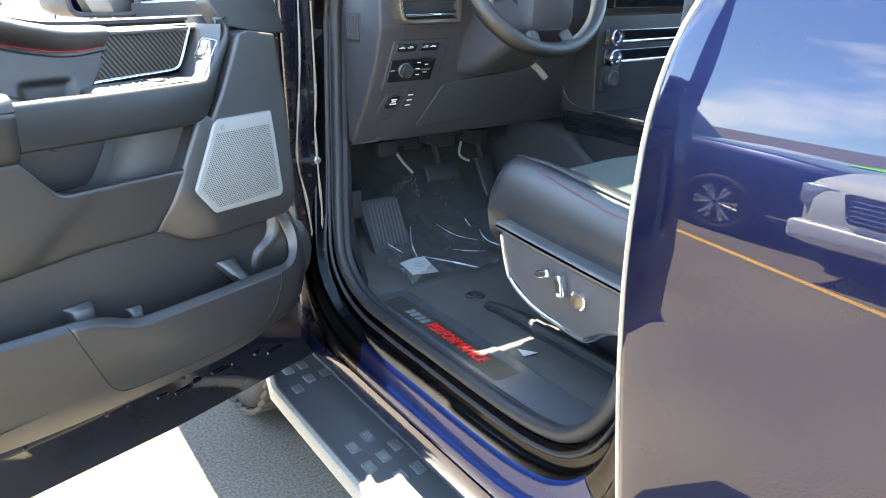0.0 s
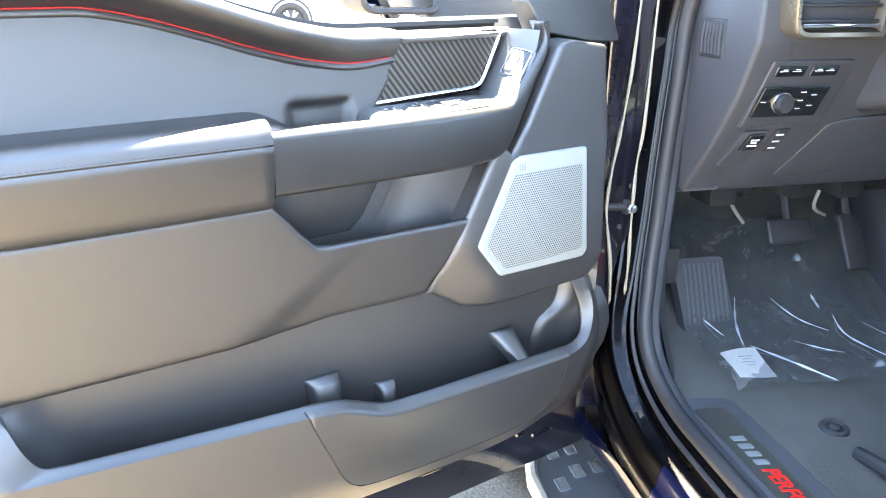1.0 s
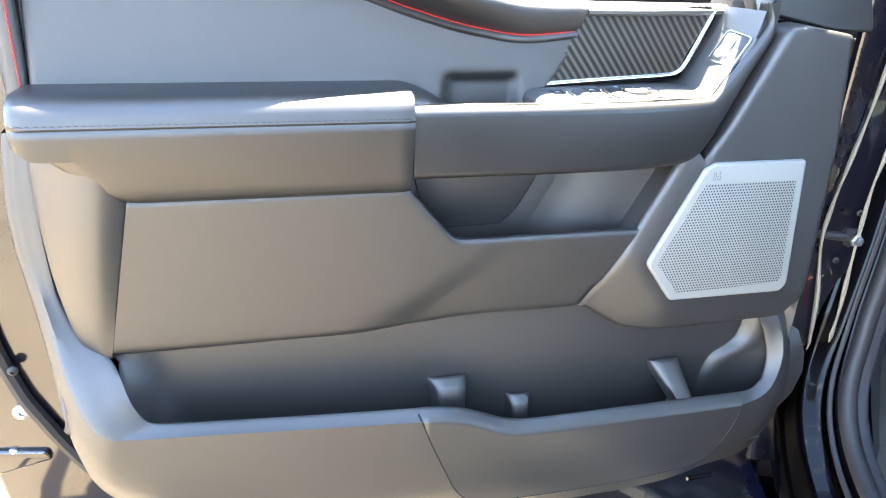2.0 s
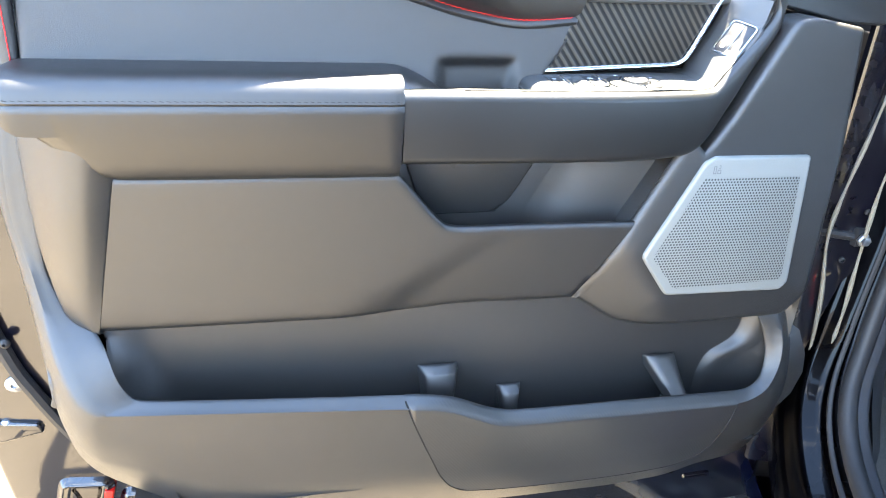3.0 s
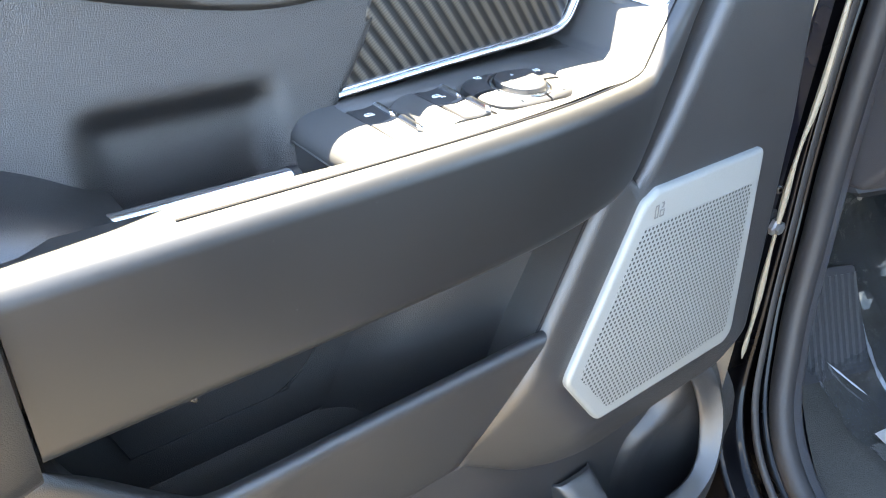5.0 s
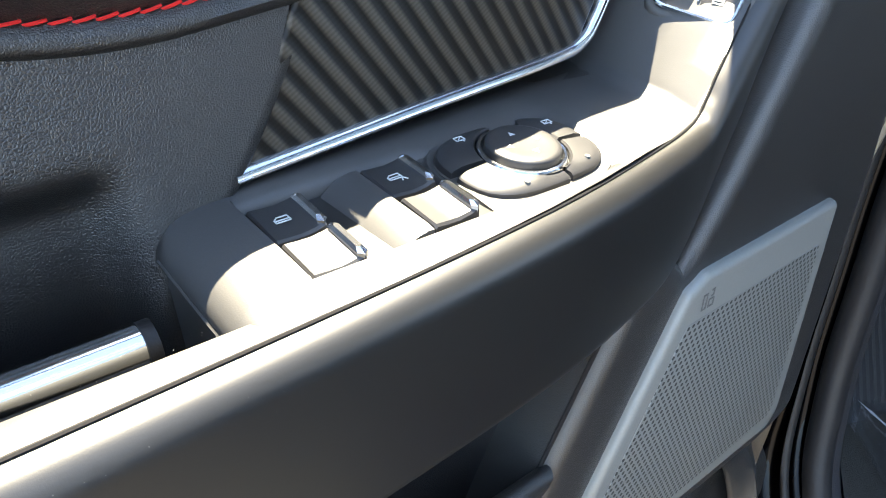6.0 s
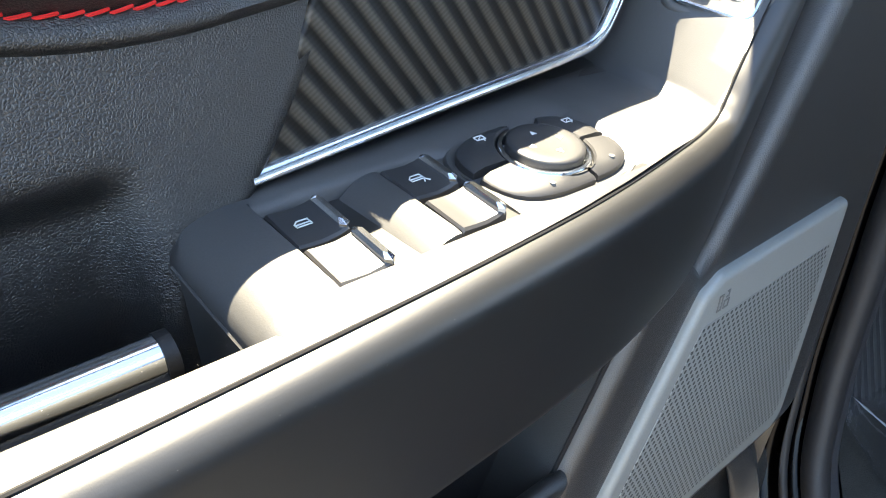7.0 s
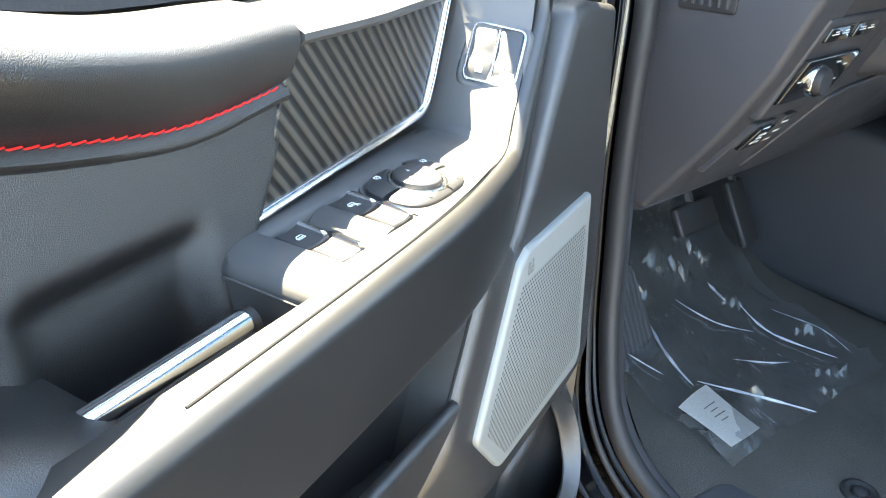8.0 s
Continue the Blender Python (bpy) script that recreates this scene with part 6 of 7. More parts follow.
            h = 0.016 * (0.5 - min(0.5, ridge)) ** 2 * 4 + 0.006 * noise.noise((x * 26, y * 22, 5))
            row.append(Vector((x, y, profile(y) + 0.006 + max(0, h))))
        rows.append(row)
    grid(bm, rows)
    film = new("floor_film", bpy.data.meshes.new("floor_film"))
    bm.to_mesh(film.data)
    bm.free()
    film.data.materials.append(FILM)
    film.visible_shadow = False
    tagged(film, "crumpled clear protective film lying on the carpet", "film")
    # creases as pale tubes, with the sky's highlights put into their colour
    for line, r in (([(1.02, 1.71), (0.978, 1.635), (0.949, 1.558)], 0.0030), ([(1.206, 1.635), (1.183, 1.557), (1.206, 1.458)], 0.0022), ([(0.963, 1.562), (1.007, 1.486), (1.045, 1.413)], 0.0026), ([(1.20, 1.70), (1.19, 1.655)], 0.0030),
                    ([(1.10, 1.70), (1.12, 1.63), (1.16, 1.58)], 0.0016), ([(1.06, 1.56), (1.10, 1.52), (1.13, 1.50)], 0.0016), ([(1.25, 1.60), (1.27, 1.52), (1.24, 1.45)], 0.0014), ([(0.915, 1.66), (0.93, 1.60)], 0.0016)):
        bm = bmesh.new()
        tube(bm, [Vector((x, y, profile(y) + 0.0125)) for x, y in spline(line, 6)], lambda s, r=r: r * (0.15 + 0.85 * math.sin(math.pi * min(1, max(0, s)))) * (0.8 + 0.3 * math.sin(s * 23)), 6)
        part("fold_glint", bm, FOLD_GLINT, film, "crease in the film, its highlight painted pale")
    bm = bmesh.new()
    rows = []
    ca, cb, cc, cd = Vector((0.883, 1.541, 0)), Vector((0.962, 1.546, 0)), Vector((0.943, 1.447, 0)), Vector((0.866, 1.447, 0))
    card = lambda w, s: (ca.lerp(cb, w)).lerp(cd.lerp(cc, w), s) + Vector((0, 0, 0.7600 + 0.004 * math.sin(3 * w + 2 * s)))
    for s in steps(0, 1, 6):
        rows.append([card(w, s) for w in steps(0, 1, 6)])
    grid(bm, rows)
    bmesh.ops.solidify(bm, geom=bm.faces[:], thickness=0.0008)
    tag = part("paper_tag", bm, PAPER, None, "white printed paper card lying on the floor film")
    tagged(tag, category="card")
    for k in range(4):
        bm = bmesh.new()
        w0, w1 = 0.34 + 0.06 * (k % 2), 0.72 - 0.08 * (k % 2)
        s = 0.30 + 0.10 * k
        pos = lambda w, s: card(w, s) + Vector((0, 0, 0.0012))
        grid(bm, [[pos(w, s), pos(w, s + 0.018)] for w in steps(w0, w1, 4)])
        part("print_line", bm, GREY_PRINT, tag)
    # white triangles on the floor; the one at y 1.012 paints a sun patch
    for x, y in ((0.866, 1.012), (0.940, 1.625)):
        bm = bmesh.new()
        vs = [bm.verts.new((x + a, y + b, 0.7385 + h)) for a, b, h in ((0, 0.03, 0), (0.02, -0.012, 0.004), (-0.012, -0.005, 0.002))]
        bm.faces.new(vs)
        bmesh.ops.solidify(bm, geom=bm.faces[:], thickness=0.0006)
        tagged(part("pale_floor_chip", bm, PAPER, None, "small white triangle on the cabin floor, one stands for a sun patch"), category="scrap")
    # pedals
    for x, y, z, w, h, name in ((1.130, 1.715, 0.930, 0.110, 0.052, "brake_pedal"), (1.290, 1.715, 0.895, 0.052, 0.125, "accelerator_pedal")):
        bm = bmesh.new()
        box(bm, (x, y, z), (w, 0.016, h), 0.006, 3, pose(0, 0, 0, -32))
        tube(bm, [(x, y + 0.01, z + 0.01), (x + 0.005, y + 0.07, z + 0.12), (x, y + 0.10, z + 0.28)], 0.009, 8)
        part(name, bm, RUBBER, truck, "black rubber pedal")
    bm = bmesh.new()
    tube(bm, spline([(1.01, 1.80, 1.02), (1.05, 1.81, 0.96), (1.12, 1.86, 0.90)], 6), 0.004, 6)
    part("cable", bm, WIRE, truck, "pale cable under the dash")
    bm = bmesh.new()
    tube(bm, spline([(1.26, 1.80, 1.00), (1.25, 1.80, 0.95), (1.30, 1.82, 0.92)], 6), 0.004, 6)
    part("cable", bm, WIRE, truck, "pale cable under the dash")
    # boxes under the dash; the void's shade is put into their near-black colour
    for k in range(9):
        bm = bmesh.new()
        box(bm, (0.95 + 0.05 * k, 1.74 + 0.02 * (k % 3), 1.02 + 0.018 * (k % 2)), (0.06, 0.08, 0.04), 0.006)
        part("shaded_dash_bracket", bm, GAP_SHADE, truck)


def _foot_rest():
    bm = bmesh.new()
    a, b = Vector((0, 1.648, 0.744)), Vector((0, 1.726, 0.882))
    nrm = Vector((0, -0.87, 0.49))
    base = rounded([(0.874, 0.0), (0.990, 0.0), (0.982, 1.0), (0.866, 1.0)], 0.03)
    rows = []
    for d, h in ((0, -0.02), (0, 0.0), (0.002, 0.003), (0.005, 0.0035)):
        rows.append([Vector((p[0], 0, 0)) + a.lerp(b, p[1]) + nrm * h for p in ([np.array((0.928 + (q[0] - 0.928) * (1 - d * 10), 0.5 + (q[1] - 0.5) * (1 - d * 8))) for q in base])])
    grid(bm, rows, close_cols=True, cap=True)
    return bm


def dashboard():
    bm = bmesh.new()
    rows = []
    for x in steps(0.80, 2.40, 24):
        e = 0.03 * max(0, 1 - (x - 0.80) / 0.05) ** 2
        rows.append([Vector((x, y + (e if y < 1.6 else 0), z)) for y, z in ((1.70, 1.050), (1.625, 1.062), (1.606, 1.068), (1.596, 1.078), (1.555, 1.13), (1.515, 1.19), (1.475, 1.267), (1.462, 1.315), (1.452, 1.335), (1.432, 1.36), (1.425, 1.44), (1.475, 1.49), (1.56, 1.525), (1.80, 1.52), (2.10, 1.42), (2.10, 1.10))])
    grid(bm, rows, close_cols=True, cap=True)
    dash = part("dashboard", bm, GREY_PLASTIC, truck, "moulded grey-black dashboard", 40)
    # end cap with slotted vent
    bm = bmesh.new()
    slab(bm, [(1.602, 1.072, 0.006), (1.78, 1.062, 0.01), (1.78, 1.50, 0.02), (1.45, 1.50, 0.03), (1.448, 1.345, 0.02), (1.480, 1.26, 0.02), (1.525, 1.18, 0.02)], -0.795, -0.86, sideways(), r=0.008, corner=0.02)
    cap = part("dash_end_cap", bm, GREY_PLASTIC, truck, "grey dashboard end cap", 60)
    bm = bmesh.new()
    slab(bm, [(1.535, 1.312), (1.603, 1.310), (1.603, 1.372), (1.535, 1.374)], -0.7925, -0.81, sideways(), r=0.002, corner=0.004)
    vent = part("demister_vent", bm, DARK_PLASTIC, cap, "slotted side demister vent")
    for k in range(6):
        bm = bmesh.new()
        y = 1.544 + 0.0100 * k
        tube(bm, [(0.7922, y, 1.317), (0.7905, y, 1.343), (0.7922, y, 1.368)], 0.0024, 6)
        part("vent_slat", bm, GREY_PLASTIC, vent)
    face_y = smooth((1.07, 1.602), (1.13, 1.555), (1.19, 1.514), (1.267, 1.475), (1.315, 1.462), (1.34, 1.450))
    F = lambda x, d, z: Vector((x, face_y(z) - d, z))
    # light switch panel
    bm = bmesh.new()
    slab(bm, [(0.834, 1.318, 0.006), (0.984, 1.318, 0.012), (0.965, 1.212, 0.012), (0.820, 1.205, 0.006)], 0.006, -0.01, F, r=0.004, corner=0.006)
    frame_ = part("switch_panel", bm, GREY_PLASTIC, dash, "light switch panel", 50)
    for x0, x1, z0, z1 in ((0.840, 0.892, 1.293, 1.309), (0.902, 0.950, 1.293, 1.309), (0.828, 0.945, 1.225, 1.276)):
        bm = bmesh.new()
        slab(bm, [(x0, z0), (x1, z0), (x1 + 0.004, z1), (x0 + 0.004, z1)], 0.0078, 0.0, F, r=0.0015, corner=0.003)
        b = part("switch_face", bm, DARK_GLASS, frame_, "gloss black switch face")
        n = 2 if z0 > 1.28 else 0
        for k in range(n):
            c = x0 + (x1 - x0) * (0.3 + 0.42 * k)
            strokes("switch_symbol", [[(c - 0.007, z0 + 0.008), (c + 0.007, z0 + 0.008)], [(c - 0.002, z0 + 0.0105), (c + 0.005, z0 + 0.0105)]], lambda a, b2, h: F(a, 0.0080 + h, b2), 0.0011, WHITE_PRINT, b)
        if not n:
            for c, zz in ((0.838, 1.252), (0.904, 1.267), (0.904, 1.253), (0.906, 1.239), (0.925, 1.262), (0.925, 1.244)):
                strokes("switch_symbol", [[(c - 0.004, zz), (c + 0.004, zz)]], lambda a, b2, h: F(a, 0.0080 + h, b2), 0.0016, WHITE_PRINT, b)
    bm = bmesh.new()
    lathe(bm, [(0.0175, 0.0), (0.0175, 0.006), (0.0168, 0.0078), (0.0156, 0.0082), (0.0146, 0.0070)], Matrix.Translation(F(0.872, 0.006, 1.250)) @ pose(0, 0, 0, 90), 28)
    knob = part("light_knob", bm, CHROME, dash, "round headlamp knob with a bright rim")
    bm = bmesh.new()
    lathe(bm, [(0.0148, 0.004), (0.0146, 0.0130), (0.0132, 0.0150), (0.002, 0.0150)], Matrix.Translation(F(0.872, 0.006, 1.250)) @ pose(0, 0, 0, 90), 24)
    part("knob_face", bm, DARK_PLASTIC, knob)
    # parking brake pull and small switches
    bm = bmesh.new()
    slab(bm, [(0.842, 1.197), (0.884, 1.198), (0.876, 1.130), (0.826, 1.128)], 0.004, -0.01, F, r=0.002, corner=0.004)
    pb = part("parking_brake_surround", bm, GREY_PLASTIC, dash)
    bm = bmesh.new()
    slab(bm, [(0.848, 1.192), (0.878, 1.193), (0.872, 1.162), (0.844, 1.160)], 0.010, 0.0, F, r=0.003, corner=0.003)
    sw = part("parking_brake_switch", bm, DARK_GLASS, pb, "black parking brake switch")
    strokes("brake_symbol", [[(0.855, 1.182), (0.867, 1.182)], [(0.853, 1.171), (0.868, 1.171)], [(0.857, 1.177), (0.865, 1.177)]], lambda a, b2, h: F(a, 0.0102 + h, b2), 0.003, WHITE_PRINT, sw)
    bm = bmesh.new()
    slab(bm, [(0.898, 1.200), (0.922, 1.201), (0.914, 1.156), (0.890, 1.155)], 0.006, -0.004, F, r=0.002, corner=0.003)
    sw = part("pedal_switch", bm, DARK_PLASTIC, dash)
    for k in range(3):
        strokes("switch_symbol", [[(0.900, 1.164 + 0.013 * k), (0.911, 1.164 + 0.013 * k)]], lambda a, b2, h: F(a, 0.0062 + h, b2), 0.003, WHITE_PRINT, sw)
    # knee panel seam and the pocket below the column
    bm = bmesh.new()
    slab(bm, [(0.955, 1.098), (1.275, 1.112), (1.33, 1.20), (1.255, 1.232), (1.02, 1.215), (0.99, 1.205)], 0.004, -0.02, F, r=0.003, corner=0.01)
    part("knee_panel", bm, GREY_PLASTIC, dash, "grey knee panel below the steering column", 50)
    bm = bmesh.new()
    rows = []
    for y, w, z0, z1 in ((1.50, 0.105, 1.225, 1.40), (1.42, 0.100, 1.245, 1.42), (1.34, 0.085, 1.29, 1.43), (1.28, 0.070, 1.33, 1.44), (1.265, 0.060, 1.34, 1.43)):
        ring = rounded([(1.12 - w, z0), (1.12 + w, z0), (1.12 + w * 0.9, z1), (1.12 - w * 0.9, z1)], 0.035)
        rows.append([Vector((p[0], y, p[1])) for p in ring])
    grid(bm, rows, close_cols=True, cap=True)
    part("column_shroud", bm, GREY_PLASTIC, dash, "moulded steering column shroud", 50)
    bm = bmesh.new()
    lathe(bm, [(0.017, 0), (0.016, 0.002), (0.014, 0.0025)], Matrix.Translation((1.03, 1.452, 1.375)) @ pose(0, 0, 0, 84, 0, -20), 20)
    part("round_cap", bm, GREY_PLASTIC, dash)
    bm = bmesh.new()
    tube(bm, [(1.21, 1.46, 1.26), (1.235, 1.44, 1.235), (1.25, 1.425, 1.212)], 0.008, 8)
    part("tilt_lever", bm, LEVER, dash, "pale tilt lever")
    # side air vent
    bm = bmesh.new()
    A = lambda x, d, z: Vector((x, 1.428 - d, z))
    o = rounded([(0.828, 1.352, 0.03), (0.985, 1.352, 0.01), (0.99, 1.47, 0.02), (0.815, 1.47, 0.03)], 0.02)
    grid(bm, [[A(p[0], h, p[1]) for p in inset(o, d)] for d, h in ((0, -0.03), (0, 0.010), (0.004, 0.015), (0.010, 0.014), (0.014, 0.004), (0.015, -0.02))], close_cols=True, cap=True)
    av = part("air_vent", bm, BRONZE, dash, "air vent in a satin bronze surround", 50)
    for k in range(4):
        bm = bmesh.new()
        box(bm, A(0.905, 0.002, 1.378 + 0.022 * k), (0.135, 0.012, 0.004), 0.001)
        part("vent_blade", bm, DARK_PLASTIC, av)
    bm = bmesh.new()
    box(bm, A(0.905, 0.012, 1.372), (0.13, 0.006, 0.006), 0.002)
    part("vent_trim", bm, CHROME, av)
    # centre stack with the climate knobs
    C = lambda x, d, z: Vector((x, 1.405 - d, z))
    bm = bmesh.new()
    slab(bm, [(1.40, 1.10), (1.80, 1.10), (1.84, 1.36), (1.40, 1.36)], 0.0, -0.12, C, r=0.006, corner=0.02)
    cs = part("centre_fascia", bm, DARK_PLASTIC, dash, "black centre stack with climate controls", 50)
    for z in (1.255, 1.305):
        bm = bmesh.new()
        slab(bm, [(1.425, z - 0.018), (1.80, z - 0.018), (1.80, z + 0.018), (1.425, z + 0.018)], 0.004, -0.01, C, r=0.002, corner=0.004)
        st = part("control_strip", bm, DARK_GLASS, cs)
        bm = bmesh.new()
        box(bm, C(1.60, 0.006, z - 0.012), (0.30, 0.006, 0.006), 0.002)
        part("chrome_bar", bm, CHROME, st)
        for x in (1.45, 1.76):
            bm = bmesh.new()
            lathe(bm, [(0.021, 0), (0.021, 0.016), (0.018, 0.020), (0.012, 0.020), (0.011, 0.016)], Matrix.Translation(C(x, 0.004, z)) @ pose(0, 0, 0, 90), 24)
            part("climate_knob", bm, CHROME, st, "knurled bright climate knob")
    bm = bmesh.new()
    slab(bm, [(1.41, 1.17), (1.475, 1.17), (1.475, 1.235), (1.41, 1.235)], 0.012, -0.01, C, r=0.003, corner=0.006)
    tr = part("terrain_dial_base", bm, DARK_PLASTIC, cs)
    bm = bmesh.new()
    lathe(bm, [(0.021, 0), (0.021, 0.012), (0.017, 0.016), (0.010, 0.014)], Matrix.Translation(C(1.442, 0.012, 1.203)) @ pose(0, 0, 0, 90), 24)
    part("terrain_dial", bm, GREY_PLASTIC, tr, "ridged drive-mode dial")
    bm = bmesh.new()
    slab(bm, [(1.42, 1.375), (1.86, 1.375), (1.86, 1.62), (1.42, 1.62)], 0.03, 0.0, C, r=0.004, corner=0.01)
    part("touch_screen", bm, DARK_GLASS, dash, "dark glossy touch screen")


def console():
    S = lambda y, d, z: Vector((1.395 - d, y, z))
    bm = bmesh.new()
    slab(bm, [(1.92, 0.74), (1.92, 1.05, 0.1), (1.70, 1.075, 0.1), (1.50, 1.055, 0.12), (1.38, 0.98, 0.08), (1.30, 0.74)], 0.0, -0.25, S, r=0.025, corner=0.03, seg=4)
    part("tunnel_side", bm, GREY_PLASTIC, truck, "rounded grey tunnel side panel", 60)
    bm = bmesh.new()
    slab(bm, [(1.45, 0.74), (0.55, 0.74), (0.55, 1.075), (1.25, 1.085, 0.05), (1.46, 1.10, 0.05)], -0.012, -0.45, S, r=0.01, corner=0.03)
    con = part("centre_console", bm, DARK_PLASTIC, truck, "dark centre console", 60)
    bm = bmesh.new()
    tube(bm, [Vector((1.402, p[0], p[1])) for p in spline([(1.545, 1.33), (1.535, 1.24), (1.525, 1.17), (1.48, 1.128), (1.36, 1.118), (1.10, 1.115), (0.7, 1.112)], 5)], 0.0035, 6)
    part("chrome_line", bm, CHROME, con, "fine bright console edging")
    bm = bmesh.new()
    slab(bm, [(1.52, 1.05), (0.60, 1.05), (0.60, 1.105), (1.36, 1.110, 0.05), (1.48, 1.125, 0.05), (1.53, 1.20)], -0.008, -0.44, S, r=0.006, corner=0.02)
    part("console_top", bm, DARK_GLASS, con, "gloss black console top", 60)
    bm = bmesh.new()
    tube(bm, [(1.56, 1.26, 1.10), (1.56, 1.262, 1.19)], 0.018, 10)
    box(bm, (1.56, 1.255, 1.22), (0.065, 0.07, 0.055), 0.018, 4)
    part("gear_lever", bm, DARK_PLASTIC, con, "chunky gear lever")


def steering_wheel():
    c = Matrix.Translation((1.12, 1.335, 1.468)) @ pose(0, 0, 0, 65)
    root = thing("steering_wheel", c, "leather-wrapped black steering wheel", "wheel")
    bm = bmesh.new()
    rows = []
    for a in steps(0, 2 * math.pi, 48)[:-1]:
        rows.append([Vector(((0.188 + 0.017 * math.cos(b)) * math.cos(a), (0.188 + 0.017 * math.cos(b)) * math.sin(a), 0.021 * math.sin(b))) for b in steps(0, 2 * math.pi, 12)[:-1]])
    grid(bm, rows, close_rows=True, close_cols=True)
    part("rim", bm, VINYL, root, "black leather rim", 60)
    bm = bmesh.new()
    slab(bm, [(-0.085, -0.05, 0.03), (-0.06, -0.085, 0.03), (0.06, -0.085, 0.03), (0.085, -0.05, 0.03), (0.085, 0.05, 0.03), (-0.085, 0.05, 0.03)], 0.0, 0.06, lambda a, d, b: Vector((a, b, -d)), r=-0.01, corner=0.03)
    part("hub", bm, GREY_PLASTIC, root, "padded grey hub", 60)
    for x0, y0, x1, y1 in ((-0.08, 0.0, -0.18, 0.005), (0.08, 0.0, 0.18, 0.005), (-0.035, -0.07, -0.05, -0.178), (0.035, -0.07, 0.05, -0.178)):
        bm = bmesh.new()
        tube(bm, [(x0, y0, -0.02), ((x0 + x1) / 2, (y0 + y1) / 2, -0.015), (x1, y1, 0)], 0.014, 8)
        part("spoke", bm, SOFT_PLASTIC, root)
    bm = bmesh.new()
    tube(bm, spline([(-0.068, -0.062, -0.006), (-0.055, -0.10, -0.008), (-0.045, -0.165, 0.0)], 5), 0.005, 8)
    part("spoke_trim", bm, CHROME, root, "bright spoke trim")
    bm = bmesh.new()
    tube(bm, spline([(0.068, -0.062, -0.006), (0.055, -0.10, -0.008), (0.045, -0.165, 0.0)], 5), 0.005, 8)
    part("spoke_trim", bm, CHROME, root, "bright spoke trim")
    bm = bmesh.new()
    slab(bm, [(-0.05, -0.12), (0.05, -0.12), (0.055, -0.092), (-0.055, -0.092)], 0.012, 0.03, lambda a, d, b: Vector((a, b, -d)), r=-0.004, corner=0.01)
    part("spoke_buttons", bm, DARK_GLASS, root)


def driver_seat():
    root = thing("driver_seat", pose(0.030, -0.012, -0.004), "black leather power seat with teal-black cushion and red piping", "seat")
    # cushion: sections across, from front to back
    bm = bmesh.new()
    rows = []
    for y, lift, drop in ((1.155, -0.060, -0.03), (1.150, -0.025, -0.01), (1.135, -0.004, 0.0), (1.11, 0.004, 0.0), (1.05, 0.004, 0), (0.95, -0.004, 0), (0.80, -0.018, 0), (0.65, -0.03, 0), (0.50, -0.035, 0)):
        ring = []
        for x, z in ((0.850, 0.97), (0.832, 1.00), (0.826, 1.04), (0.834, 1.080), (0.852, 1.108), (0.878, 1.120), (0.905, 1.116), (0.925, 1.104), (0.945, 1.090), (0.955, 1.083), (1.04, 1.080), (1.12, 1.079), (1.20, 1.080), (1.285, 1.083), (1.295, 1.090), (1.32, 1.104), (1.345, 1.118), (1.37, 1.112), (1.395, 1.08), (1.40, 1.00), (1.39, 0.97)):
            xx = x + (0.03 if x < 1.1 else -0.03) * (1 if lift < -0.05 else 0)
            ring.append(Vector((xx, y, z + lift)))
        rows.append(ring)
    grid(bm, rows, close_cols=True, cap=True)
    part("cushion", bm, SEAT_LEATHER, root, "black leather seat cushion", 60)
    bm = bmesh.new()
    rows = []
    for y, z in ((1.125, 1.070), (1.10, 1.086), (1.05, 1.0895), (0.95, 1.0805), (0.80, 1.067), (0.62, 1.053)):
        rows.append([Vector((0.965 + 0.31 * w + 0.03 * (0.5 - w) * max(0, (y - 1.0) * 8), y, z + 0.002 - 0.003 * math.cos(2 * math.pi * w))) for w in steps(0, 1, 8)])
    grid(bm, rows)
    part("seat_panel", bm, SEAT_FABRIC, root, "matt grey-green centre panel", 60)
    bm = bmesh.new()
    tube(bm, [(0.866, 1.12, 1.118), (0.850, 1.0, 1.110), (0.840, 0.85, 1.088), (0.836, 0.6, 1.066)], 0.0007, 6)
    part("piping", bm, DARK_RED, root, "thin red piping")
    bm = bmesh.new()
    tube(bm, spline([(0.886, 1.135, 1.119), (0.880, 1.10, 1.124), (0.872, 1.0, 1.123), (0.868, 0.85, 1.104), (0.866, 0.6, 1.082)], 5), 0.0032, 8)
    part("welt", bm, SEAT_LEATHER, root, "glossy leather welt along the bolster")
    # plastic side shield with bright edging and switches
    S = lambda y, d, z: Vector((0.845 - d, y, z))
    lean = lambda y, z: 0.030 + 0.10 * (z - 0.93)
    bm = bmesh.new()
    slab(bm, [(1.088, 1.003, 0.015), (1.068, 0.905, 0.05), (1.005, 0.866, 0.04), (0.865, 0.846, 0.03), (0.80, 0.890, 0.04), (0.70, 0.895, 0.02), (0.50, 0.88), (0.50, 0.965), (0.80, 0.982, 0.1)], lean, -0.04, S, r=0.006, corner=0.015)
    sh = part("side_shield", bm, SHIELD, root, "grey plastic side shield", 50)
    bm = bmesh.new()
    tube(bm, [S(p[0], lean(p[0], p[1]) - 0.001, p[1]) for p in spline([(1.082, 0.985), (1.074, 0.93), (1.058, 0.892), (1.0, 0.862), (0.93, 0.852), (0.868, 0.846), (0.842, 0.856), (0.80, 0.888), (0.75, 0.896), (0.60, 0.888)], 5)], 0.0045, 8)
    part("bright_edging", bm, CHROME, sh, "bright edging of the side shield")
    bm = bmesh.new()
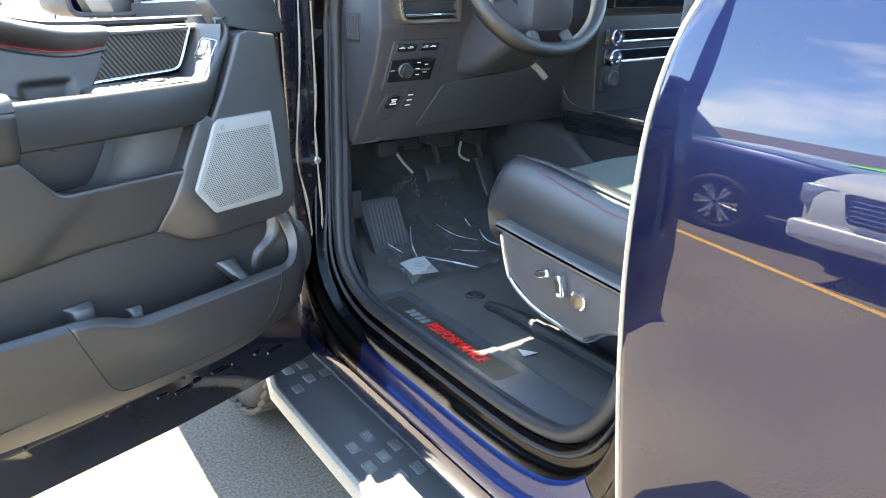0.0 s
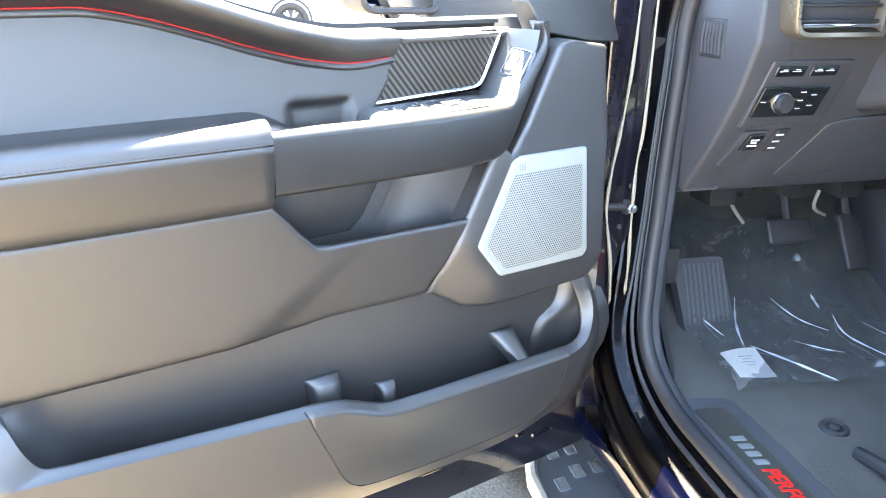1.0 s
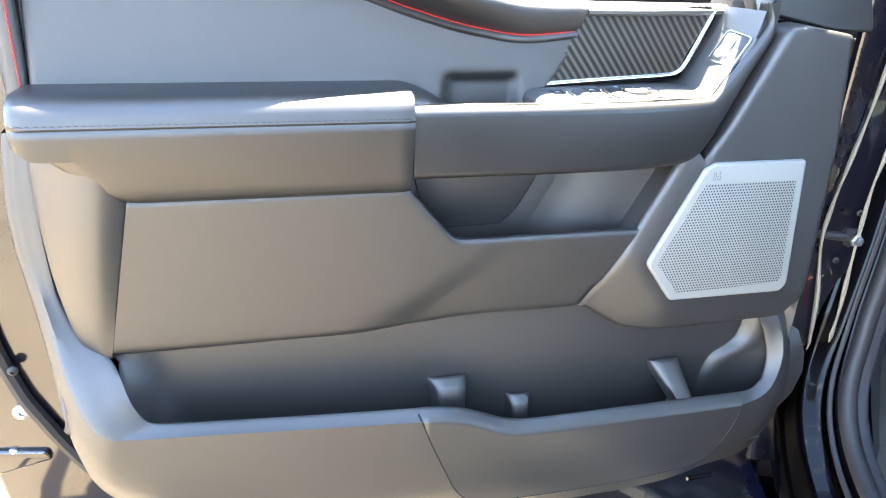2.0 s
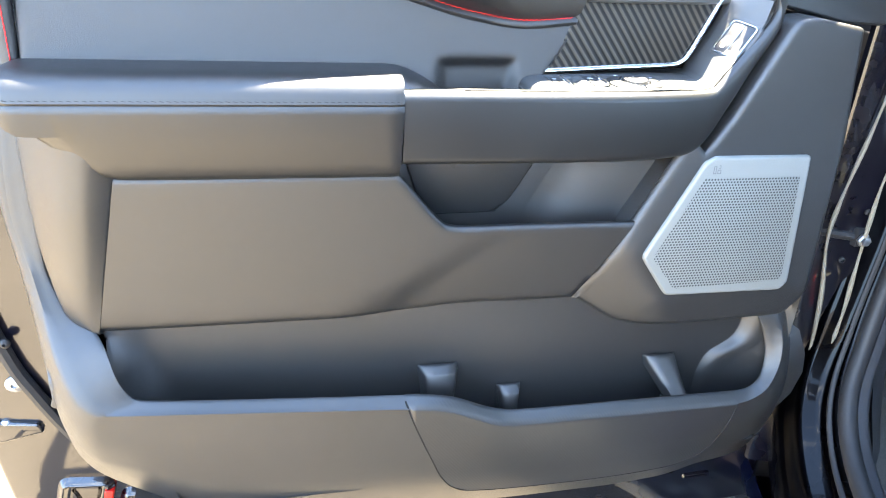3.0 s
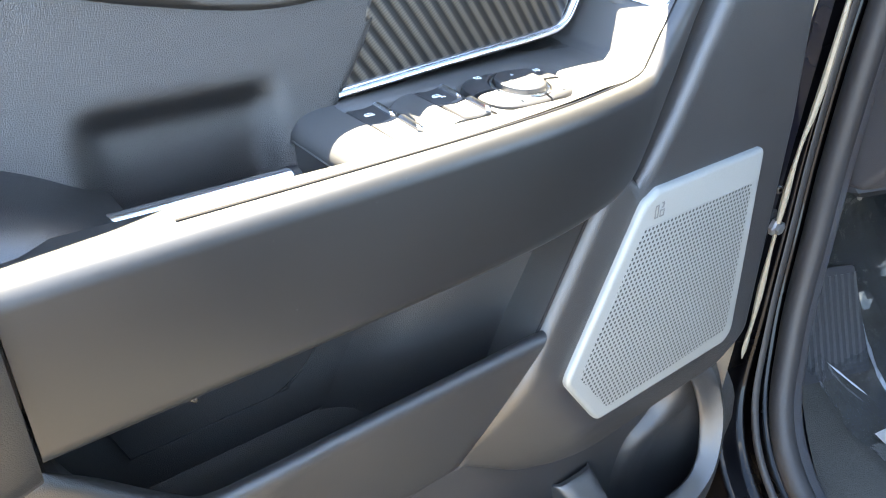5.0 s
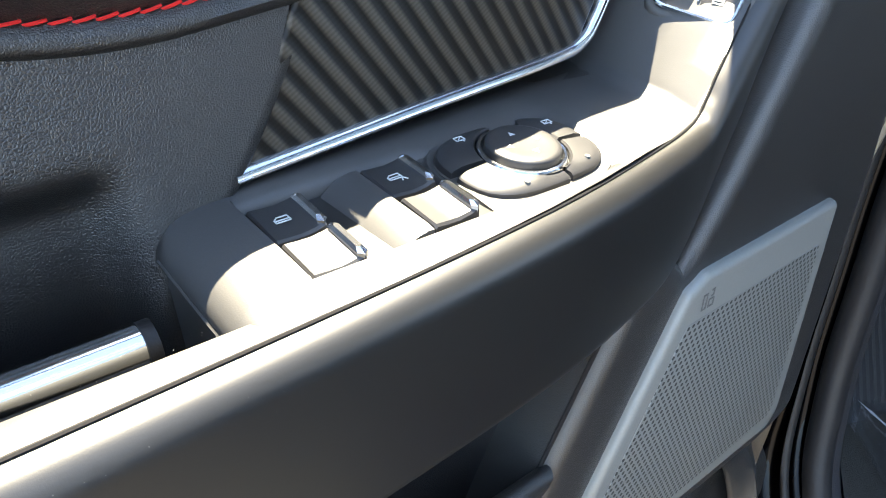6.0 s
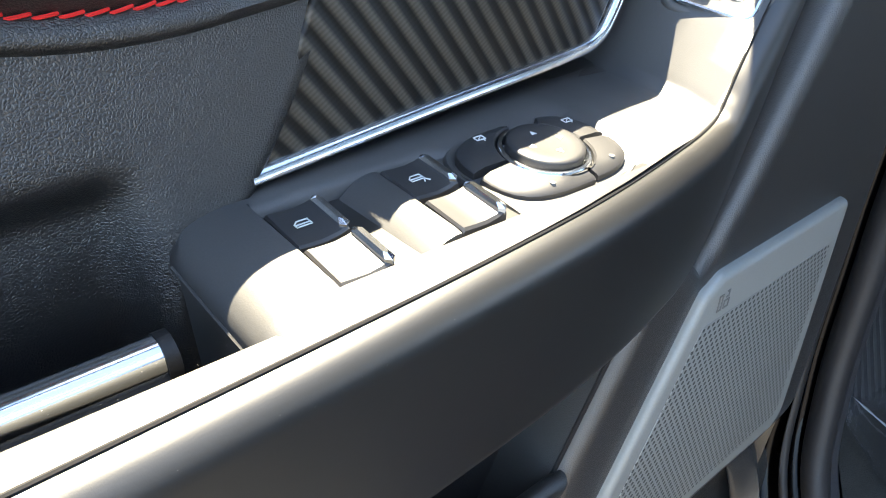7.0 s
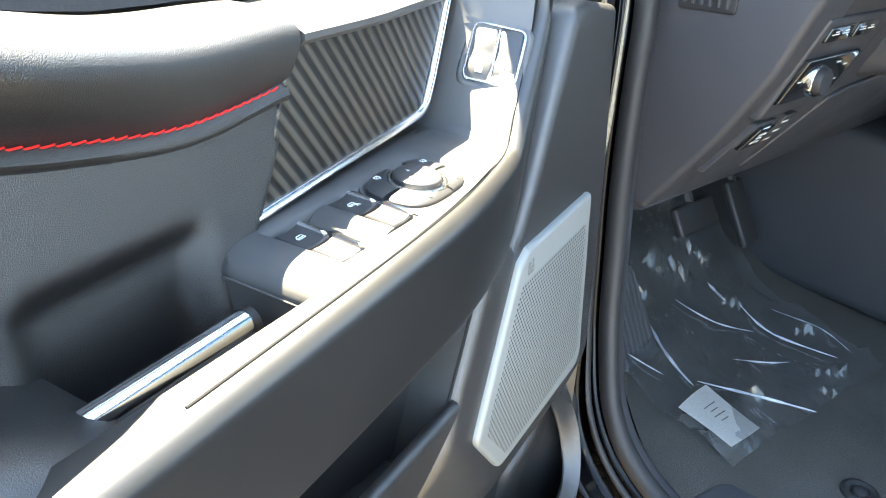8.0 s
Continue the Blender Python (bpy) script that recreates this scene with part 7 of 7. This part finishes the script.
    slab(bm, [(1.095, 1.012), (0.96, 1.0), (0.70, 0.985), (0.50, 0.972), (0.50, 0.955), (0.70, 0.966), (0.96, 0.982), (1.09, 0.995)], 0.046, -0.02, S, r=0.008, corner=0.006)
    part("shield_ledge", bm, SOFT_PLASTIC, sh, "", 50)
    for y, z, w, h, a in ((0.948, 0.951, 0.040, 0.016, -20), (0.904, 0.941, 0.016, 0.042, -12), (0.865, 0.926, 0, 0, 0)):
        bm = bmesh.new()
        if w:
            box(bm, S(y, lean(y, z) + 0.010, z), (0.020, w, h), 0.005, 3, pose(0, 0, 0, a))
        else:
            lathe(bm, [(0.019, 0), (0.018, 0.008), (0.014, 0.009), (0.013, 0.006)], Matrix.Translation(S(y, lean(y, z), z)) @ pose(0, 0, 0, 0, -90), 24)
        sw = part("seat_switch", bm, CHROME, sh, "bright seat adjustment switch")
        bm = bmesh.new()
        if w:
            box(bm, S(y, lean(y, z) + 0.018, z), (0.006, w * 0.7, h * 0.55), 0.0015, 2, pose(0, 0, 0, a))
        else:
            lathe(bm, [(0.0145, 0.002), (0.0145, 0.0085), (0.012, 0.0100), (0.002, 0.0100)], Matrix.Translation(S(y, lean(y, z), z)) @ pose(0, 0, 0, 0, -90), 20)
        part("switch_face", bm, DARK_PLASTIC if w else BRONZE, sw)
    bm = bmesh.new()
    slab(bm, [(1.06, 0.90), (1.09, 0.74), (0.5, 0.74), (0.5, 0.90)], -0.125, -0.45, S, r=0.006, corner=0.02)
    part("seat_base", bm, DARK_PLASTIC, root, "black seat base")
    bm = bmesh.new()
    tube(bm, [(0.912, y, z) for y, z in ((1.252, 0.744), (1.225, 0.750), (1.190, 0.757), (0.90, 0.760), (0.50, 0.760))], 0.012, 10)
    box(bm, (0.926, 0.82, 0.746), (0.040, 0.72, 0.020), 0.005)
    part("seat_rail", bm, DARK_PLASTIC, root, "black seat rail")


def wheel(name, parent, m, radius=0.44, width=0.30, dusty=True):
    """Tyre with blocks, rim with six spokes; axis along local x, outer face at -x."""
    w = new(name)
    w.matrix_world = m
    w.parent = parent
    tagged(w, "wheel with an all-terrain tyre")
    bm = bmesh.new()
    half = width / 2
    prof = [(-half * 0.7, radius * 0.62), (-half, radius * 0.72), (-half * 1.05, radius * 0.85), (-half * 0.95, radius * 0.94), (-half * 0.75, radius * 0.965), (0, radius * 0.972), (half * 0.75, radius * 0.965), (half, radius * 0.9), (half, radius * 0.72), (half * 0.7, radius * 0.62)]
    rows = [[Vector((x, r * math.cos(a), r * math.sin(a))) for x, r in prof] for a in steps(0, 2 * math.pi, 56)[:-1]]
    grid(bm, rows, close_rows=True, close_cols=True)
    part("tyre", bm, TYRE, w, "black tyre", 50)
    if dusty:
        bm = bmesh.new()
        bmesh.ops.create_cube(bm, size=1.0, matrix=Matrix.Diagonal((width * 0.185, radius * 0.044, radius * 0.100, 1)))
        bmesh.ops.bevel(bm, geom=bm.edges[:], offset=0.004, segments=1, affect="EDGES")
        first = part("tread_block", bm, TYRE_DUSTY, w, "dusty tread block")
        block = first.data
        for k in range(44):
            a = 2 * math.pi * k / 44
            for j, x in enumerate((-0.42, -0.21, 0.0, 0.21, 0.42)):
                b = a + (0.07 if j % 2 else 0)
                ob = first if k == j == 0 else new("tread_block", block)
                ob.parent = w
                ob.matrix_local = pose(0, 0, 0, math.degrees(b)) @ Matrix.Translation((x * width, radius * 0.984, 0)) @ pose(0, 0, 0, 0, 25 if j % 2 else -20, 0)
    bm = bmesh.new()
    lathe(bm, [(radius * 0.64, -half * 0.85), (radius * 0.60, -half * 0.95), (radius * 0.56, -half * 0.7), (radius * 0.52, 0.0), (radius * 0.1, 0.02)], pose(0, 0, 0, 0, 90), 40)
    part("rim", bm, DARK_PLASTIC, w)
    for k in range(6):
        bm = bmesh.new()
        a = k * math.pi / 3
        for sgn in (-0.16, 0.16):
            tube(bm, [Vector((-half * 0.75, 0.08 * radius * math.cos(a), 0.08 * radius * math.sin(a))), Vector((-half * 0.82, 0.6 * radius * math.cos(a + sgn), 0.6 * radius * math.sin(a + sgn)))], 0.022, 6)
        part("spoke", bm, ALLOY, w)
    return w


# body paint darkened: the jamb's shade is put into this copy's colour
JAMB_SHADED = PAINT.copy()
JAMB_SHADED.name = "shaded_jamb_paint"
JAMB_SHADED.node_tree.nodes["Principled BSDF"].inputs["Coat Weight"].default_value = 0.22
for link in list(JAMB_SHADED.node_tree.links):
    if link.to_socket.name == "Scale" and link.to_node.type == "VECT_MATH":
        link.to_node.inputs[0].default_value = (0.0010, 0.0010, 0.0022)
# body paint made bluer: sunlight on the sill is put into this copy's colour
SILL_SUNLIT = PAINT.copy()
SILL_SUNLIT.name = "sunlit_sill_paint"
SILL_SUNLIT.node_tree.nodes["Principled BSDF"].inputs["Coat Weight"].default_value = 0.5
for link in list(SILL_SUNLIT.node_tree.links):
    if link.to_socket.name == "Scale" and link.to_node.type == "VECT_MATH":
        link.to_node.inputs[0].default_value = (0.0015, 0.0085, 0.060)
SEAT_LEATHER = leather_material("seat_leather", (0.026, 0.029, 0.033), 0.30, 900, 0.20)
SEAT_LEATHER.node_tree.nodes["Principled BSDF"].inputs["Specular IOR Level"].default_value = 0.8
SHIELD = material("seat_shield_plastic", (0.062, 0.065, 0.072), 0.5, grain=900, bump=0.3)
DARK_RED = material("dark_red_piping", (0.22, 0.012, 0.012), 0.5)
FOLD_GLINT = material("film_fold_glint", (0.50, 0.53, 0.56), 0.25, grain=900)
GLAZE = material("edge_glaze", (0.42, 0.47, 0.56), 0.25, vary=0.15, grain=200)
# pale colour of sealant and of the reflection painted on the rear door edge
BEAD_AND_SHINE = material("sealant", (0.30, 0.27, 0.21), 0.45, vary=0.2)
NOSE = material("worn_nose", (0.30, 0.28, 0.24), 0.5, vary=0.3, grain=200, bump=0.3)
SCUFF = material("brushed_scuff", (0.10, 0.098, 0.085), 0.38, 0.6, vary=0.15, grain=400)
RIB = material("pedal_rib", (0.065, 0.068, 0.072), 0.4)
WIRE = material("pale_wire", (0.45, 0.42, 0.35), 0.5)
LEVER = material("pale_lever", (0.25, 0.22, 0.19), 0.4)
BRONZE = material("satin_bronze", (0.22, 0.19, 0.15), 0.35, 0.8)
SEAT_FABRIC = material("perforated_suede", (0.095, 0.115, 0.105), 0.8, vary=0.25, grain=900, bump=0.6, spec=0.2)
truck_body()
rear_door()
running_board()
floor_and_mats()
dashboard()
console()
steering_wheel()
driver_seat()
wheel("front_wheel", truck, pose(0.80, 2.38, 0.44))
wheel("front_wheel", truck, pose(2.42, 2.38, 0.44, 0, 0, 180))
wheel("rear_wheel", truck, pose(0.80, -1.45, 0.44), dusty=False)
wheel("rear_wheel", truck, pose(2.42, -1.45, 0.44, 0, 0, 180), dusty=False)

# ---- car park ----
bm = bmesh.new()
grid(bm, [[Vector((x, y, 0)) for x in (-400, -30, -8, 0, 4, 30, 400)] for y in (-400, -30, -6, 0, 6, 30, 400)])
tagged(part("ground", bm, ASPHALT, None, "pale worn asphalt of a car park"), kind="structure", category="ground")


def bay_line(x0, y0, x1, y1):
    bm = bmesh.new()
    v = Vector((x1 - x0, y1 - y0, 0)).normalized()
    q = Vector((-v.y, v.x, 0)) * 0.05
    a, b = Vector((x0, y0, 0.004)), Vector((x1, y1, 0.004))
    rows = [[a.lerp(b, s) + q * (1 + 0.1 * noise.noise((s * 40, 0, 0))), a.lerp(b, s) - q * (1 + 0.1 * noise.noise((s * 40, 5, 0)))] for s in steps(0, 1, 40)]
    grid(bm, rows)
    tagged(part("bay_line", bm, YELLOW, None, "worn yellow parking line on the asphalt"), kind="structure", category="line", group="parking lines")


bay_line(-4.3, 6.0, -1.9, -1.4)
bay_line(-7.9, 6.0, -5.5, -1.4)
bay_line(3.6, 3.6, 3.6, -3.4)


def parked_car(name, m, paint, label, length=4.8, height=1.75, hood=1.05, truck_bed=False, accent=None):
    """Parked vehicle; forward is local +y."""
    root = thing(name, m, label, "car", "parked cars")
    L = length / 2
    bm = bmesh.new()
    rows = []
    for y, wf, zb, zt in ((-L, 0.80, 0.55, 0.95), (-L + 0.1, 0.92, 0.38, 1.08), (-L * 0.5, 0.95, 0.35, 1.10), (0, 0.96, 0.35, 1.10), (L * 0.35, 0.96, 0.35, hood + 0.04), (L * 0.75, 0.95, 0.36, hood), (L - 0.10, 0.88, 0.38, hood - 0.06), (L, 0.78, 0.50, hood - 0.20)):
        ring = rounded([(-wf, zb), (wf, zb), (wf * 0.99, zt - 0.10), (wf * 0.90, zt), (-wf * 0.90, zt), (-wf * 0.99, zt - 0.10)], 0.08)
        rows.append([Vector((p[0], y, p[1])) for p in ring])
    grid(bm, rows, close_cols=True, cap=True)
    part("body", bm, paint, root, "", 40)
    bm = bmesh.new()
    rows = []
    y0, y1 = (-1.55, 0.15) if truck_bed else (-L + 0.25, L * 0.30)
    for z, a, b, wf in ((1.05, y0, y1 + 0.35, 0.90), (1.35, y0 + 0.12, y1, 0.84), (height - 0.08, y0 + 0.35, y1 - 0.45, 0.72), (height, y0 + 0.50, y1 - 0.65, 0.62)):
        rows.append([Vector((p[0], p[1], z)) for p in rounded([(-wf, a), (wf, a), (wf, b), (-wf, b)], 0.15)])
    grid(bm, rows, close_cols=True, cap=True)
    part("cabin", bm, DARK_GLASS, root, "dark cabin windows", 40)
    bm = bmesh.new()
    ring = rounded([(-0.70, y0 + 0.42), (0.70, y0 + 0.42), (0.70, y1 - 0.52), (-0.70, y1 - 0.52)], 0.15)
    grid(bm, [[Vector((p[0], p[1], height - 0.05)) for p in ring], [Vector((p[0] * 0.97, p[1], height + 0.02)) for p in ring]], close_cols=True, cap=True)
    part("roof", bm, paint, root, "", 40)
    # grille, lamps, bumper
    F = lambda x, d, z: Vector((x, L - 0.02 + d, z))
    bm = bmesh.new()
    slab(bm, [(-0.55, 0.66), (0.55, 0.66), (0.60, hood - 0.16), (-0.60, hood - 0.16)], 0.045, -0.1, F, r=0.01, corner=0.04)
    g = part("grille", bm, DARK_PLASTIC, root, "black mesh grille")
    for k in range(5):
        bm = bmesh.new()
        box(bm, F(0, 0.05, 0.70 + 0.045 * k), (1.05, 0.02, 0.014), 0.004)
        part("grille_bar", bm, CHROME if k % 2 else ALLOY, g)
    for sx in (-1, 1):
        bm = bmesh.new()
        slab(bm, [(sx * 0.62, 0.72), (sx * 0.88, 0.76), (sx * 0.88, hood - 0.14), (sx * 0.64, hood - 0.15)], 0.0, -0.2, F, r=0.01, corner=0.03)
        part("headlamp", bm, LAMP, root, "clear headlamp")
    bm = bmesh.new()
    slab(bm, [(-0.90, 0.42), (0.90, 0.42), (0.90, 0.60), (-0.90, 0.60)], 0.07, -0.15, F, r=0.03, corner=0.05)
    part("bumper", bm, paint, root, "", 50)
    bm = bmesh.new()
    slab(bm, [(-0.16, 0.46), (0.16, 0.46), (0.16, 0.56), (-0.16, 0.56)], 0.085, 0.05, F, r=0.003, corner=0.01)
    pl = part("number_plate", bm, PAPER, root, "pale number plate")
    bm = bmesh.new()
    slab(bm, [(-0.11, 0.495), (0.11, 0.495), (0.11, 0.53), (-0.11, 0.53)], 0.088, 0.08, F, r=0.001, corner=0.004)
    part("plate_bar", bm, GREY_PRINT, pl)
    for sx in (-1, 1):
        for y in (L * 0.60, -L * 0.58):
            wm = pose(sx * 0.875, y, 0.37, 0, 0, 0 if sx < 0 else 180)
            wheel("wheel", root, m @ wm, 0.37, 0.24, dusty=False).matrix_world = m @ wm
            bm = bmesh.new()
            grid(bm, [[Vector((sx * (0.905 + d), y + r * math.cos(a), 0.39 + r * math.sin(a))) for a in steps(0, 2 * math.pi, 32)[:-1]] for r, d in ((0.43, 0.0), (0.43, 0.06), (0.385, 0.062), (0.385, 0.0))], close_cols=True)
            part("wheel_arch", bm, DARK_PLASTIC, root)
    if accent is not None:
        bm = bmesh.new()
        slab(bm, [(-0.45, hood + 0.005), (0.45, hood + 0.005), (0.45, hood + 0.03), (-0.45, hood + 0.03)], 0.0, -0.3, F, r=0.005, corner=0.02)
        part("bonnet_sticker", bm, accent, root, "bright green sticker")
    return root


LAMP = material("lamp_glass", (0.6, 0.62, 0.64), 0.08, 0.5, coat=1.0)
GREEN = material("green_sticker", (0.25, 0.85, 0.05), 0.5)
SILVER_PAINT = material("silver_car_paint", (0.45, 0.46, 0.47), 0.3, 0.6, coat=1.0)
parked_car("parked_pickup", pose(-5.05, 5.2, 0, 0, 0, 180), PAINT, "dark blue pickup parked across the aisle", 5.4, 1.85, 1.12, True, GREEN)
parked_car("parked_suv", pose(-5.6, 1.60, 0, 0, 0, -92), WHITE_PAINT, "white sport utility vehicle parked nose out", 4.8, 1.75, 1.10)
parked_car("distant_car", pose(-0.9, 17.0, 0, 0, 0, 90), WHITE_PAINT, "white car parked far across the lot", 4.6, 1.5, 0.95)
parked_car("distant_car", pose(4.6, 19.5, 0, 0, 0, 90), SILVER_PAINT, "silver car parked far across the lot", 4.6, 1.5, 0.95)
parked_car("distant_car", pose(-6.6, 16.5, 0, 0, 0, 90), SILVER_PAINT, "silver car parked far across the lot", 4.6, 1.5, 0.95)
